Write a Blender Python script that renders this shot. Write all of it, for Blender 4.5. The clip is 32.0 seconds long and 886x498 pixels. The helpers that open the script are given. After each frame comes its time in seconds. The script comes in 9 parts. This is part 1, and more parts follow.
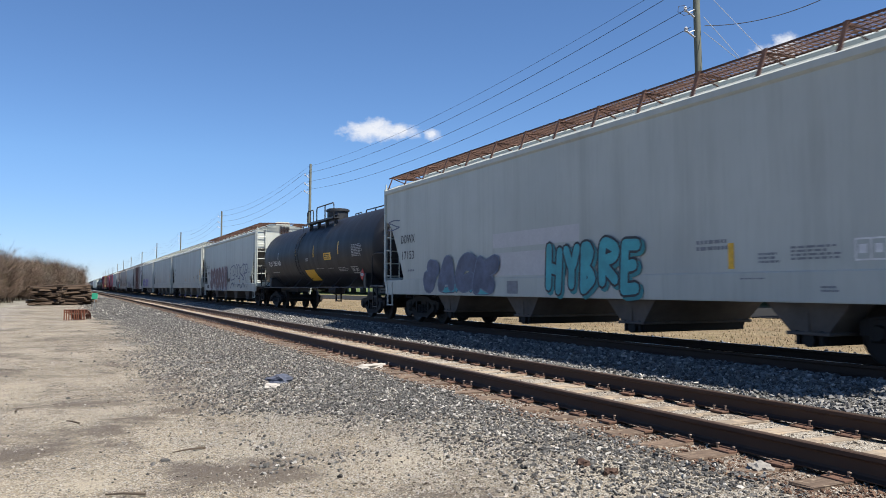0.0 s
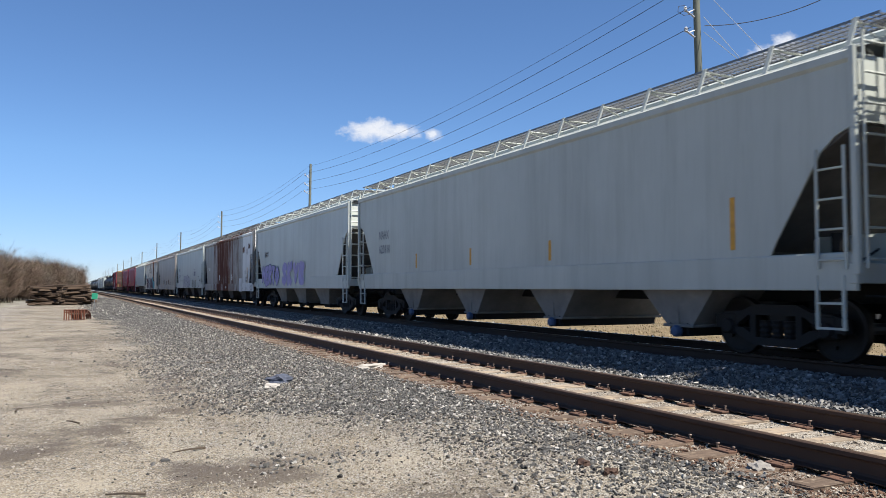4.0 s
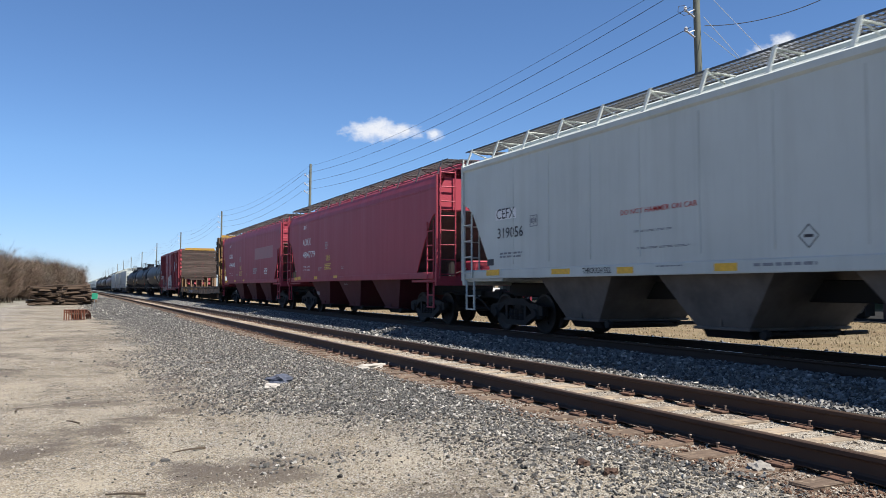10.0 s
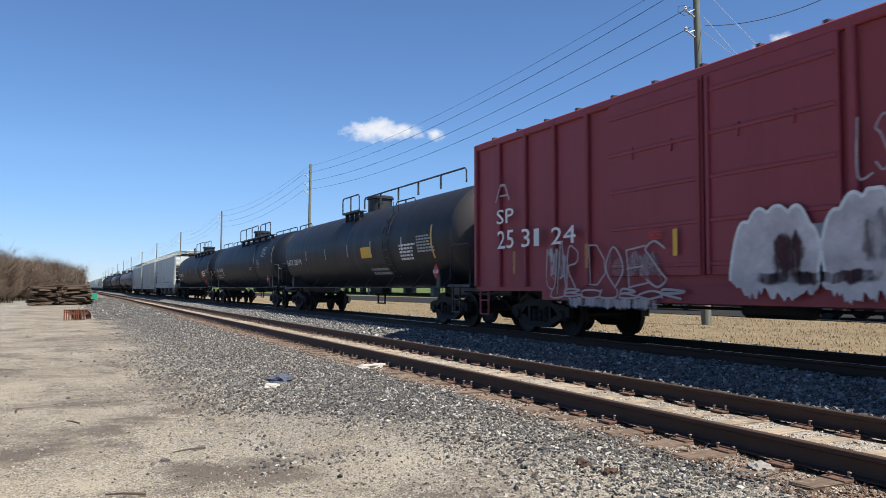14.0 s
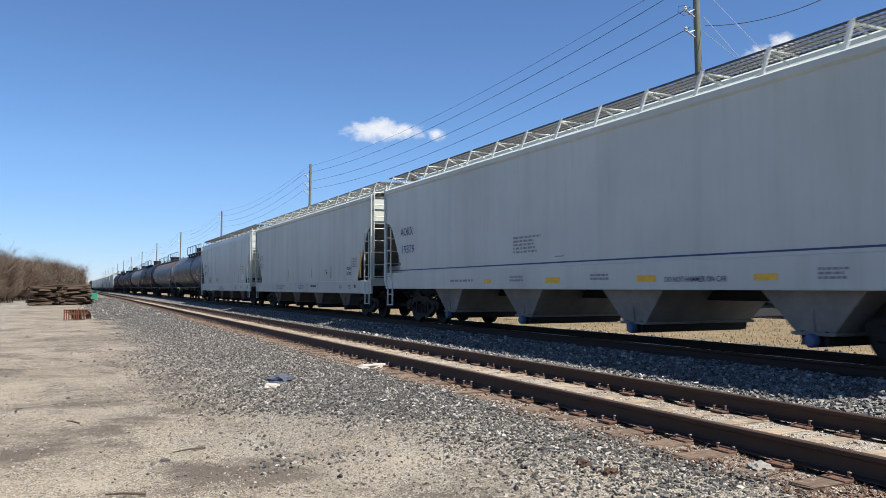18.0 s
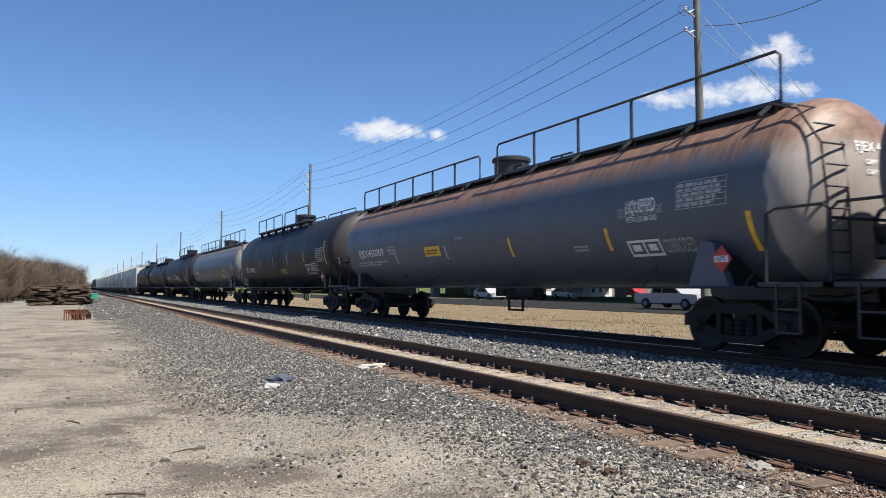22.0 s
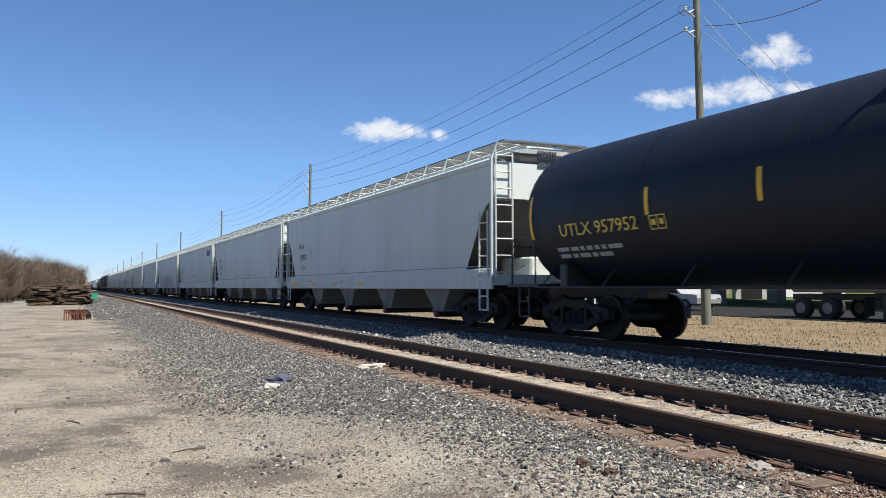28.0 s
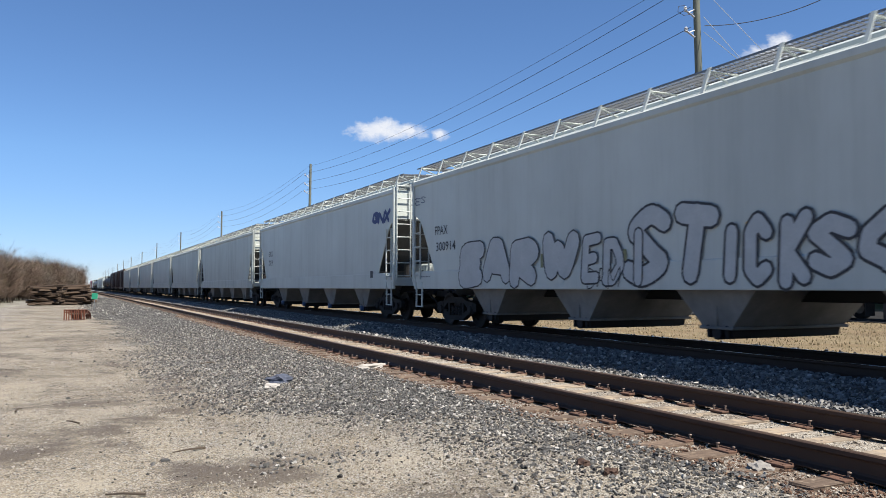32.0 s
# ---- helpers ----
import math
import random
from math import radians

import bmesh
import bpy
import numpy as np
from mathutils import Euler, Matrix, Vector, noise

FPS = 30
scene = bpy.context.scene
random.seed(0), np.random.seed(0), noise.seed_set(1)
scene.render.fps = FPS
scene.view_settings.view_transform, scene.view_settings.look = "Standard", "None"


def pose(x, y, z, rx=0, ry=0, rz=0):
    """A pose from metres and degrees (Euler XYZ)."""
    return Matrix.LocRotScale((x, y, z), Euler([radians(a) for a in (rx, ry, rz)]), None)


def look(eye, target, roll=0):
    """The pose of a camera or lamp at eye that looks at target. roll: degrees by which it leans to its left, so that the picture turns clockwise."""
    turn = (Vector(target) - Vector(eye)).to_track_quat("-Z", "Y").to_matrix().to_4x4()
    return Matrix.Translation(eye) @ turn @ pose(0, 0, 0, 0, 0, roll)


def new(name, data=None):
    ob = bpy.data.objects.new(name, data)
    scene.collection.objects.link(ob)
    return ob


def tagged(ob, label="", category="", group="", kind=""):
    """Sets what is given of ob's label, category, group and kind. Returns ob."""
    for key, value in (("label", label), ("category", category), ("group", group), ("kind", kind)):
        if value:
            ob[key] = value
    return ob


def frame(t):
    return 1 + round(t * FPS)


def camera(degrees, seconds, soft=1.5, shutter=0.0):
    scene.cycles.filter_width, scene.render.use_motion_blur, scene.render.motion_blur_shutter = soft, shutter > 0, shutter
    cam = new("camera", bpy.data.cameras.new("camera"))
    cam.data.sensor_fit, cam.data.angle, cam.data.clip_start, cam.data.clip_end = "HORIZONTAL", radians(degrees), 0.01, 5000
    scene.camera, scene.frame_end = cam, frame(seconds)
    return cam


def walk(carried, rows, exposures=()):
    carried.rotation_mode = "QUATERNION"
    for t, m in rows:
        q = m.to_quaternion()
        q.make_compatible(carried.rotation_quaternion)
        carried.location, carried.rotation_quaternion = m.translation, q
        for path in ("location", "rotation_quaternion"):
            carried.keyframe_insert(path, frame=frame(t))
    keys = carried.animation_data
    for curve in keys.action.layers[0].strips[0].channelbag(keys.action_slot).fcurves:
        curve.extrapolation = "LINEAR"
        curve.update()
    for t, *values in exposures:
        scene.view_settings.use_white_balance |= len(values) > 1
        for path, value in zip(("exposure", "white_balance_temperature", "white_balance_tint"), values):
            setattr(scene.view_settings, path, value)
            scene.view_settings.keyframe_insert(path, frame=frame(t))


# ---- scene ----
cam = camera(59.2, 32.0, soft=0.45, shutter=0.08)
EYE = Vector((0.0, 0.0, 1.17))
TURN, TILT = radians(25.42), radians(2.82)
AIM = EYE + Vector((math.sin(TURN) * math.cos(TILT), math.cos(TURN) * math.cos(TILT), math.sin(TILT)))
walk(cam, [(0.0, look(EYE, AIM)), (32.0, look(EYE, AIM))], exposures=[(0.0, 1.08), (32.0, 1.08)])

# ---- light ----
SUN = Vector((0.285, -0.58, 1.0)).normalized()
world = bpy.data.worlds.new("sky")
scene.world = world
world.use_nodes = True
_n = world.node_tree.nodes
_sky = _n.new("ShaderNodeTexSky")
_sky.sky_type, _sky.sun_disc = "NISHITA", False
_sky.sun_elevation = math.asin(SUN.z)
_sky.sun_rotation = math.atan2(SUN.x, SUN.y)
_sky.air_density, _sky.dust_density, _sky.ozone_density = 0.85, 0.0, 4.0
_n["Background"].inputs["Strength"].default_value = 0.058
_hs = _n.new("ShaderNodeHueSaturation")
_hs.inputs["Saturation"].default_value = 1.0
_mx = _n.new("ShaderNodeMix")
_mx.data_type, _mx.blend_type = "RGBA", "MULTIPLY"
_mx.inputs[0].default_value = 1.0
_mx.inputs[7].default_value = (0.80, 0.972, 1.155, 1.0)
world.node_tree.links.new(_sky.outputs[0], _hs.inputs["Color"])
world.node_tree.links.new(_hs.outputs[0], _mx.inputs[6])
_tc, _sp, _rp, _hz = _n.new("ShaderNodeTexCoord"), _n.new("ShaderNodeSeparateXYZ"), _n.new("ShaderNodeValToRGB"), _n.new("ShaderNodeMix")
_rp.color_ramp.elements[0].position, _rp.color_ramp.elements[0].color = 0.0, (0.80, 0.745, 0.86, 1.0)
_rp.color_ramp.elements[1].position, _rp.color_ramp.elements[1].color = 0.16, (1.0, 1.0, 1.0, 1.0)
_hz.data_type, _hz.blend_type = "RGBA", "MULTIPLY"
_hz.inputs[0].default_value = 1.0
for _a, _b in ((_tc.outputs["Generated"], _sp.inputs[0]), (_sp.outputs["Z"], _rp.inputs[0]), (_mx.outputs[2], _hz.inputs[6]), (_rp.outputs[0], _hz.inputs[7]), (_hz.outputs[2], _n["Background"].inputs["Color"])):
    world.node_tree.links.new(_a, _b)
_sd = bpy.data.lights.new("sun", "SUN")
_sd.energy, _sd.angle, _sd.color = 4.6, radians(0.53), (1.0, 0.945, 0.865)
_so = new("sun", _sd)
_so.matrix_basis = look(SUN * 60, (0, 0, 0))


# ---- materials ----
class Nodes:
    """A small builder for node materials."""

    def __init__(self, name):
        self.m = bpy.data.materials.new(name)
        self.m.use_nodes = True
        self.t = self.m.node_tree
        self.b = self.t.nodes["Principled BSDF"]

    def add(self, kind, **put):
        n = self.t.nodes.new(kind)
        for k, v in put.items():
            n.inputs[k].default_value = v
        return n

    def link(self, a, b):
        self.t.links.new(a, b)

    def coord(self, scale=(1, 1, 1), jitter=True):
        c = self.add("ShaderNodeTexCoord")
        m = self.add("ShaderNodeMapping")
        m.inputs["Scale"].default_value = scale
        self.link(c.outputs["Object"], m.inputs["Vector"])
        if jitter:
            o = self.add("ShaderNodeObjectInfo")
            k = self.add("ShaderNodeMath")
            k.operation = "MULTIPLY"
            k.inputs[1].default_value = 57.0
            self.link(o.outputs["Random"], k.inputs[0])
            self.link(k.outputs[0], m.inputs["Location"])
        return m.outputs[0]

    def noise(self, vec, scale, detail=5.0, rough=0.6):
        n = self.add("ShaderNodeTexNoise", Scale=scale, Detail=detail, Roughness=rough)
        self.link(vec, n.inputs["Vector"])
        return n.outputs["Fac"]

    def ramp(self, fac, a, b, lo=(0, 0, 0, 1), hi=(1, 1, 1, 1)):
        r = self.add("ShaderNodeValToRGB")
        e = r.color_ramp.elements
        e[0].position, e[1].position = a, b
        e[0].color, e[1].color = lo, hi
        self.link(fac, r.inputs[0])
        return r.outputs[0]

    def mix(self, fac, a, b, kind="MIX"):
        x = self.add("ShaderNodeMix")
        x.data_type, x.blend_type = "RGBA", kind
        for s, v in ((x.inputs[0], fac), (x.inputs[6], a), (x.inputs[7], b)):
            if isinstance(v, (int, float)):
                s.default_value = v
            elif isinstance(v, tuple):
                s.default_value = (*v, 1.0) if len(v) == 3 else v
            else:
                self.link(v, s)
        return x.outputs[2]

    def math(self, op, a, b=0.0):
        x = self.add("ShaderNodeMath")
        x.operation = op
        for s, v in ((x.inputs[0], a), (x.inputs[1], b)):
            if isinstance(v, (int, float)):
                s.default_value = v
            else:
                self.link(v, s)
        return x.outputs[0]

    def bump(self, fac, strength, dist=0.01):
        b = self.add("ShaderNodeBump", Strength=strength, Distance=dist)
        self.link(fac, b.inputs["Height"])
        self.link(b.outputs[0], self.b.inputs["Normal"])

    def done(self, color, rough=0.6, metal=0.0, spec=0.5):
        for s, v in ((self.b.inputs["Base Color"], color), (self.b.inputs["Roughness"], rough), (self.b.inputs["Metallic"], metal)):
            if isinstance(v, (int, float)):
                s.default_value = v
            elif isinstance(v, tuple):
                s.default_value = (*v, 1.0)
            else:
                self.link(v, s)
        self.b.inputs["Specular IOR Level"].default_value = spec
        return self.m


def shade(c, k):
    return tuple(min(1.0, v * k) for v in c)


def plain(name, c, rough=0.6, metal=0.0, scale=6.0, vary=0.25, bump=0.15, spec=0.5, stretch=(1, 1, 1), each=0.0):
    """A surface with a fine grain and a wider unevenness; each: how far pieces differ."""
    n = Nodes(name)
    v = n.coord(stretch)
    a = n.noise(v, scale)
    b = n.noise(v, scale * 7.0, 3.0)
    col = n.mix(n.ramp(a, 0.3, 0.7), shade(c, 1 - vary), shade(c, 1 + vary * 0.6))
    col = n.mix(n.ramp(b, 0.35, 0.75), col, n.mix(0.5, col, shade(c, 0.8)))
    if each > 0:
        info = n.add("ShaderNodeObjectInfo")
        col = n.mix(n.math("MULTIPLY", info.outputs["Random"], each), col, shade(c, 0.3))
    n.bump(b, bump, 0.004)
    return n.done(col, n.math("ADD", n.math("MULTIPLY", a, 0.25), rough - 0.12), metal, spec)


RUST = (0.13, 0.035, 0.012)


def paint(name, c, rust=0.0, dirt=0.35, rough=0.45, rust_c=RUST, top_rust=0.0, top_z=(3.5, 4.1), zones=(), split=None):
    """Old paint of a railway car: runs of dirt down the side, rust in patches, dust low down."""
    n = Nodes(name)
    v = n.coord((1, 1, 1))
    run = n.coord((1.0, 1.6, 0.10))
    fine = n.noise(n.coord((1, 5.0, 0.35)), 3.0, 4.0)
    runs = n.noise(run, 1.4, 6.0, 0.65)
    wide = n.noise(v, 0.35, 4.0)
    grain = n.noise(v, 14.0, 4.0)
    col = n.mix(n.ramp(wide, 0.3, 0.72), shade(c, 0.9), shade(c, 1.08))
    # second tone past a y: a repainted end, and sunlight painted on tank heads
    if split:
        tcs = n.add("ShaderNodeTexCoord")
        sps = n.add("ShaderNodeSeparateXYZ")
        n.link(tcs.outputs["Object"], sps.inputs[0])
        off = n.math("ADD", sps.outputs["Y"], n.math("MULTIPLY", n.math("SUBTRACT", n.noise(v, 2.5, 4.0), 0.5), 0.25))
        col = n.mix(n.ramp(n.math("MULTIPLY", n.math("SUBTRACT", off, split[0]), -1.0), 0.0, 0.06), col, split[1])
    grime = shade(tuple(a * 0.35 + b * 0.2 for a, b in zip(c, (0.3, 0.22, 0.14))), 0.9)
    col = n.mix(n.math("MULTIPLY", n.ramp(runs, 0.48, 0.78), dirt), col, grime)
    col = n.mix(n.math("MULTIPLY", n.ramp(fine, 0.52, 0.8), dirt * 0.6), col, grime)
    if rust > 0:
        spots = n.noise(n.coord((1.0, 0.55, 0.16)), 0.9, 9.0, 0.68)
        lo = 0.74 - 0.36 * rust
        mask = n.ramp(spots, lo, lo + 0.07)
        rc = n.mix(n.ramp(grain, 0.3, 0.75), shade(rust_c, 0.6), shade(rust_c, 1.9))
        col = n.mix(mask, col, rc)
    if top_rust > 0:
        sep = n.add("ShaderNodeSeparateXYZ")
        tc = n.add("ShaderNodeTexCoord")
        n.link(tc.outputs["Object"], sep.inputs[0])
        hgt = n.math("ADD", sep.outputs["Z"], n.math("MULTIPLY", n.math("SUBTRACT", runs, 0.5), 0.7))
        m2 = n.ramp(n.math("MULTIPLY", hgt, 0.2), top_z[0] * 0.2, top_z[1] * 0.2)
        col = n.mix(n.math("MULTIPLY", m2, top_rust), col, n.mix(n.ramp(fine, 0.3, 0.7), shade(rust_c, 0.7), shade(rust_c, 2.2)))
    if zones:
        tc = n.add("ShaderNodeTexCoord")
        sep = n.add("ShaderNodeSeparateXYZ")
        n.link(tc.outputs["Object"], sep.inputs[0])
        along = n.add("ShaderNodeValToRGB")
        els = along.color_ramp.elements
        for i, (y, k) in enumerate(sorted(zones)):
            e = els[i] if i < 2 else els.new((y + 10) / 20)
            e.position, e.color = (y + 10) / 20, (k, k, k, 1)
        n.link(n.math("MULTIPLY", n.math("ADD", sep.outputs["Y"], 10.0), 0.05), along.inputs[0])
        blotch = n.noise(n.coord((1.0, 1.1, 0.15)), 1.3, 8.0, 0.7)
        total = n.math("ADD", blotch, n.math("SUBTRACT", along.outputs[0], 0.5))
        total = n.math("ADD", total, n.math("MULTIPLY", n.math("SUBTRACT", fine, 0.5), 0.3))
        mask = n.ramp(total, 0.6, 0.78)
        rc = n.mix(n.ramp(grain, 0.3, 0.75), shade(rust_c, 0.75), shade(rust_c, 1.5))
        rc = n.mix(n.ramp(total, 0.62, 0.95), shade(rust_c, 1.9), rc)
        col = n.mix(mask, col, rc)
    n.bump(n.math("ADD", grain, n.math("MULTIPLY", wide, 6.0)), 0.12, 0.006)
    gloss = n.math("ADD", n.math("MULTIPLY", runs, 0.35), rough - 0.16)
    if zones:
        gloss = n.math("MINIMUM", n.math("ADD", gloss, n.math("MULTIPLY", mask, 0.5)), 1.0)
    return n.done(col, gloss, 0.0, 0.3)


def grating(name, c):
    """Expanded-metal walkway: strands with real gaps between them."""
    n = Nodes(name)
    return n.done(c, 0.6, 0.4)


STEEL_DARK = plain("truck_steel", (0.0125, 0.0112, 0.0105), 0.75, 0.2, 8.0, 0.4, 0.4)
WHEEL = plain("wheel_steel", (0.028, 0.023, 0.02), 0.6, 0.5, 6.0, 0.35, 0.2)
# bay paints: dirt, darkened further to carry the shade beneath the car
BAY_G = plain("dusty_shaded_bay_paint", (0.2, 0.19, 0.173), 0.8, 0.0, 2.0, 0.35, 0.2)
BAY_D = plain("soiled_shaded_bay_paint", (0.115, 0.1, 0.088), 0.85, 0.0, 2.0, 0.45, 0.3)
MAUVE_CAP = plain("mauve_outlet_cap", (0.16, 0.14, 0.3), 0.6, 0.0, 8.0, 0.25, 0.1)
# dark colour stands in for shade on the recessed slope sheets
SLOPE_SHADE = plain("shade_dark_slope_sheet", (0.085, 0.082, 0.08), 0.85, 0.0, 2.0, 0.4, 0.3)
GALV = plain("galvanised_steel", (0.192, 0.195, 0.199), 0.45, 0.6, 9.0, 0.2, 0.1)
GALV_RUST = plain("rusted_walkway_steel", (0.11, 0.056, 0.04), 0.8, 0.2, 9.0, 0.4, 0.3)
GRATE_DARK = plain("dark_walkway_steel", (0.09, 0.09, 0.09), 0.6, 0.4, 9.0, 0.3, 0.2)
BLACK = plain("black_railing_paint", (0.02, 0.021, 0.023), 0.5, 0.0, 5.0, 0.3, 0.1)
YELLOW = plain("reflective_yellow", (0.75, 0.42, 0.02), 0.45, 0.0, 12.0, 0.25, 0.05)
INK_W = plain("white_lettering_paint", (0.72, 0.72, 0.7), 0.6, 0.0, 8.0, 0.2, 0.05)
INK_K = plain("black_lettering_paint", (0.03, 0.03, 0.035), 0.6, 0.0, 8.0, 0.3, 0.05)
INK_Y = plain("yellow_lettering_paint", (0.7, 0.5, 0.08), 0.6, 0.0, 8.0, 0.25, 0.05)
INK_R = plain("red_lettering_paint", (0.5, 0.04, 0.03), 0.6, 0.0, 8.0, 0.25, 0.05)
INK_B = plain("navy_lettering_paint", (0.03, 0.05, 0.16), 0.6, 0.0, 8.0, 0.25, 0.05)
INK_G = plain("grey_lettering_paint", (0.22, 0.23, 0.25), 0.7, 0.0, 8.0, 0.25, 0.05)
CHROME = plain("worn_bright_steel", (0.5, 0.48, 0.45), 0.35, 0.9, 8.0, 0.2, 0.1)
BLUE_CAP = plain("blue_outlet_cap", (0.06, 0.1, 0.19), 0.6, 0.0, 8.0, 0.25, 0.1)
RED_CAP = plain("red_outlet_cap", (0.22, 0.04, 0.04), 0.6, 0.0, 8.0, 0.25, 0.1)


# ---- mesh tools ----
class M:
    """Collects the faces of one mesh."""

    def __init__(self):
        self.v, self.f = [], []

    def add(self, vs, fs):
        k = len(self.v)
        self.v.extend(tuple(p) for p in vs)
        self.f.extend(tuple(i + k for i in f) for f in fs)
        return self

    def box(self, c, s, rz=0.0, m=None, ch=0.0):
        x, y, z = s[0] / 2, s[1] / 2, s[2] / 2
        if ch <= 0:
            vs = [(-x, -y, -z), (x, -y, -z), (x, y, -z), (-x, y, -z), (-x, -y, z), (x, -y, z), (x, y, z), (-x, y, z)]
            fs = [(3, 2, 1, 0), (4, 5, 6, 7), (0, 1, 5, 4), (1, 2, 6, 5), (2, 3, 7, 6), (3, 0, 4, 7)]
        else:
            vs, fs = chamfered(x, y, z, min(ch, 0.45 * min(s)))
        r = m if m is not None else Matrix.Rotation(rz, 4, "Z")
        o = Vector(c)
        return self.add([o + (r @ Vector(p)) for p in vs], fs)

    def tube(self, pts, r, n=6, closed=False, r2=None):
        pts = [Vector(p) for p in pts]
        rings = []
        for i, p in enumerate(pts):
            a = pts[i - 1] if (i or closed) else p
            b = pts[(i + 1) % len(pts)] if (i + 1 < len(pts) or closed) else p
            d = (b - a).normalized()
            u = d.cross(Vector((0, 0, 1)))
            if u.length < 0.05:
                u = d.cross(Vector((1, 0, 0)))
            u.normalize()
            w = d.cross(u)
            q = r if r2 is None else r + (r2 - r) * i / max(1, len(pts) - 1)
            rings.append([p + (u * math.cos(t) + w * math.sin(t)) * q for t in [2 * math.pi * j / n for j in range(n)]])
        vs = [p for g in rings for p in g]
        fs = []
        m = len(pts)
        for i in range(m if closed else m - 1):
            for j in range(n):
                a, b = i * n, ((i + 1) % m) * n
                fs.append((a + j, b + j, b + (j + 1) % n, a + (j + 1) % n))
        if not closed:
            fs.append(tuple(range(n)))
            fs.append(tuple(reversed(range((m - 1) * n, m * n))))
        return self.add(vs, fs)

    def turned(self, prof, c=(0, 0, 0), axis="z", n=16, caps=True):
        """A lathe form: prof holds (radius, height)."""
        vs, fs = [], []
        for r, h in prof:
            for j in range(n):
                a = 2 * math.pi * j / n
                p = (r * math.cos(a), r * math.sin(a), h)
                if axis == "y":
                    p = (p[0], p[2], -p[1])
                elif axis == "x":
                    p = (p[2], p[0], p[1])
                vs.append((p[0] + c[0], p[1] + c[1], p[2] + c[2]))
        for i in range(len(prof) - 1):
            for j in range(n):
                a, b = i * n, (i + 1) * n
                fs.append((a + j, a + (j + 1) % n, b + (j + 1) % n, b + j))
        if caps:
            fs.append(tuple(reversed(range(n))))
            fs.append(tuple(range((len(prof) - 1) * n, len(prof) * n)))
        return self.add(vs, fs)

    def plate(self, outline, x0, x1):
        """A flat plate across x from an outline of (y, z)."""
        n = len(outline)
        vs = [(x0, y, z) for y, z in outline] + [(x1, y, z) for y, z in outline]
        fs = [tuple(range(n)), tuple(reversed(range(n, 2 * n)))]
        for i in range(n):
            j = (i + 1) % n
            fs.append((i, i + n, j + n, j))
        return self.add(vs, fs)

    def prism(self, outline, y0, y1):
        """A bar along y from an outline of (x, z)."""
        n = len(outline)
        vs = [(x, y0, z) for x, z in outline] + [(x, y1, z) for x, z in outline]
        fs = [tuple(range(n)), tuple(reversed(range(n, 2 * n)))]
        for i in range(n):
            j = (i + 1) % n
            fs.append((i, i + n, j + n, j))
        return self.add(vs, fs)

    def mesh(self, name, mat, smooth=0.0):
        me = bpy.data.meshes.new(name)
        me.from_pydata(self.v, [], self.f)
        bm = bmesh.new()
        bm.from_mesh(me)
        bmesh.ops.recalc_face_normals(bm, faces=bm.faces)
        bm.to_mesh(me)
        bm.free()
        if smooth > 0:
            me.polygons.foreach_set("use_smooth", [True] * len(me.polygons))
            me.set_sharp_from_angle(angle=radians(smooth))
        for k in (mat if isinstance(mat, (list, tuple)) else [mat]):
            me.materials.append(k)
        return me


_cham = {}


def chamfered(x, y, z, c):
    key = (round(x, 4), round(y, 4), round(z, 4), round(c, 4))
    if key not in _cham:
        bm = bmesh.new()
        bmesh.ops.create_cube(bm, size=2.0, matrix=Matrix.Diagonal((x, y, z, 1)))
        bmesh.ops.bevel(bm, geom=bm.edges[:], offset=c, segments=1, affect="EDGES")
        bm.verts.ensure_lookup_table()
        _cham[key] = ([tuple(v.co) for v in bm.verts], [tuple(v.index for v in f.verts) for f in bm.faces])
        bm.free()
    return _cham[key]


_shared = {}


def shared(key, make):
    """One mesh for all alike parts."""
    if key not in _shared:
        _shared[key] = make()
    return _shared[key]


def part(name, me, parent, label="", at=None):
    """Links a mesh as one part under a thing or a part."""
    ob = new(name, me)
    ob.parent = parent
    if at is not None:
        ob.matrix_basis = at
    if label:
        ob["label"] = label
    return ob


def thing(name, label, category, group="", kind="", at=None, me=None):
    ob = new(name, me)
    if at is not None:
        ob.matrix_basis = at
    return tagged(ob, label, category, group, kind)


def lettering_mesh(text, size, mat, bold=0.0):
    cu = bpy.data.curves.new("lettering", "FONT")
    cu.body, cu.size, cu.offset, cu.resolution_u = text, size, bold, 2
    ob = bpy.data.objects.new("lettering", cu)
    scene.collection.objects.link(ob)
    me = bpy.data.meshes.new_from_object(ob.evaluated_get(bpy.context.evaluated_depsgraph_get()))
    bpy.data.objects.remove(ob)
    me.materials.clear()
    me.materials.append(mat)
    return me


SIDE = Matrix(((0, 0, -1, 0), (-1, 0, 0, 0), (0, 1, 0, 0), (0, 0, 0, 1)))
FRONT = Matrix(((1, 0, 0, 0), (0, 0, -1, 0), (0, 1, 0, 0), (0, 0, 0, 1)))


def strips(items, depth=0.003):
    """Flat painted marks: (a, b, width, height), in reading direction and height."""
    m = M()
    for a, b, w, h in items:
        m.box((a + w / 2, b + h / 2, 0), (w, h, depth))
    return m


TANK_R0, TANK_Z0 = 1.46, 2.52
SKIN = {}
ROUND = {}


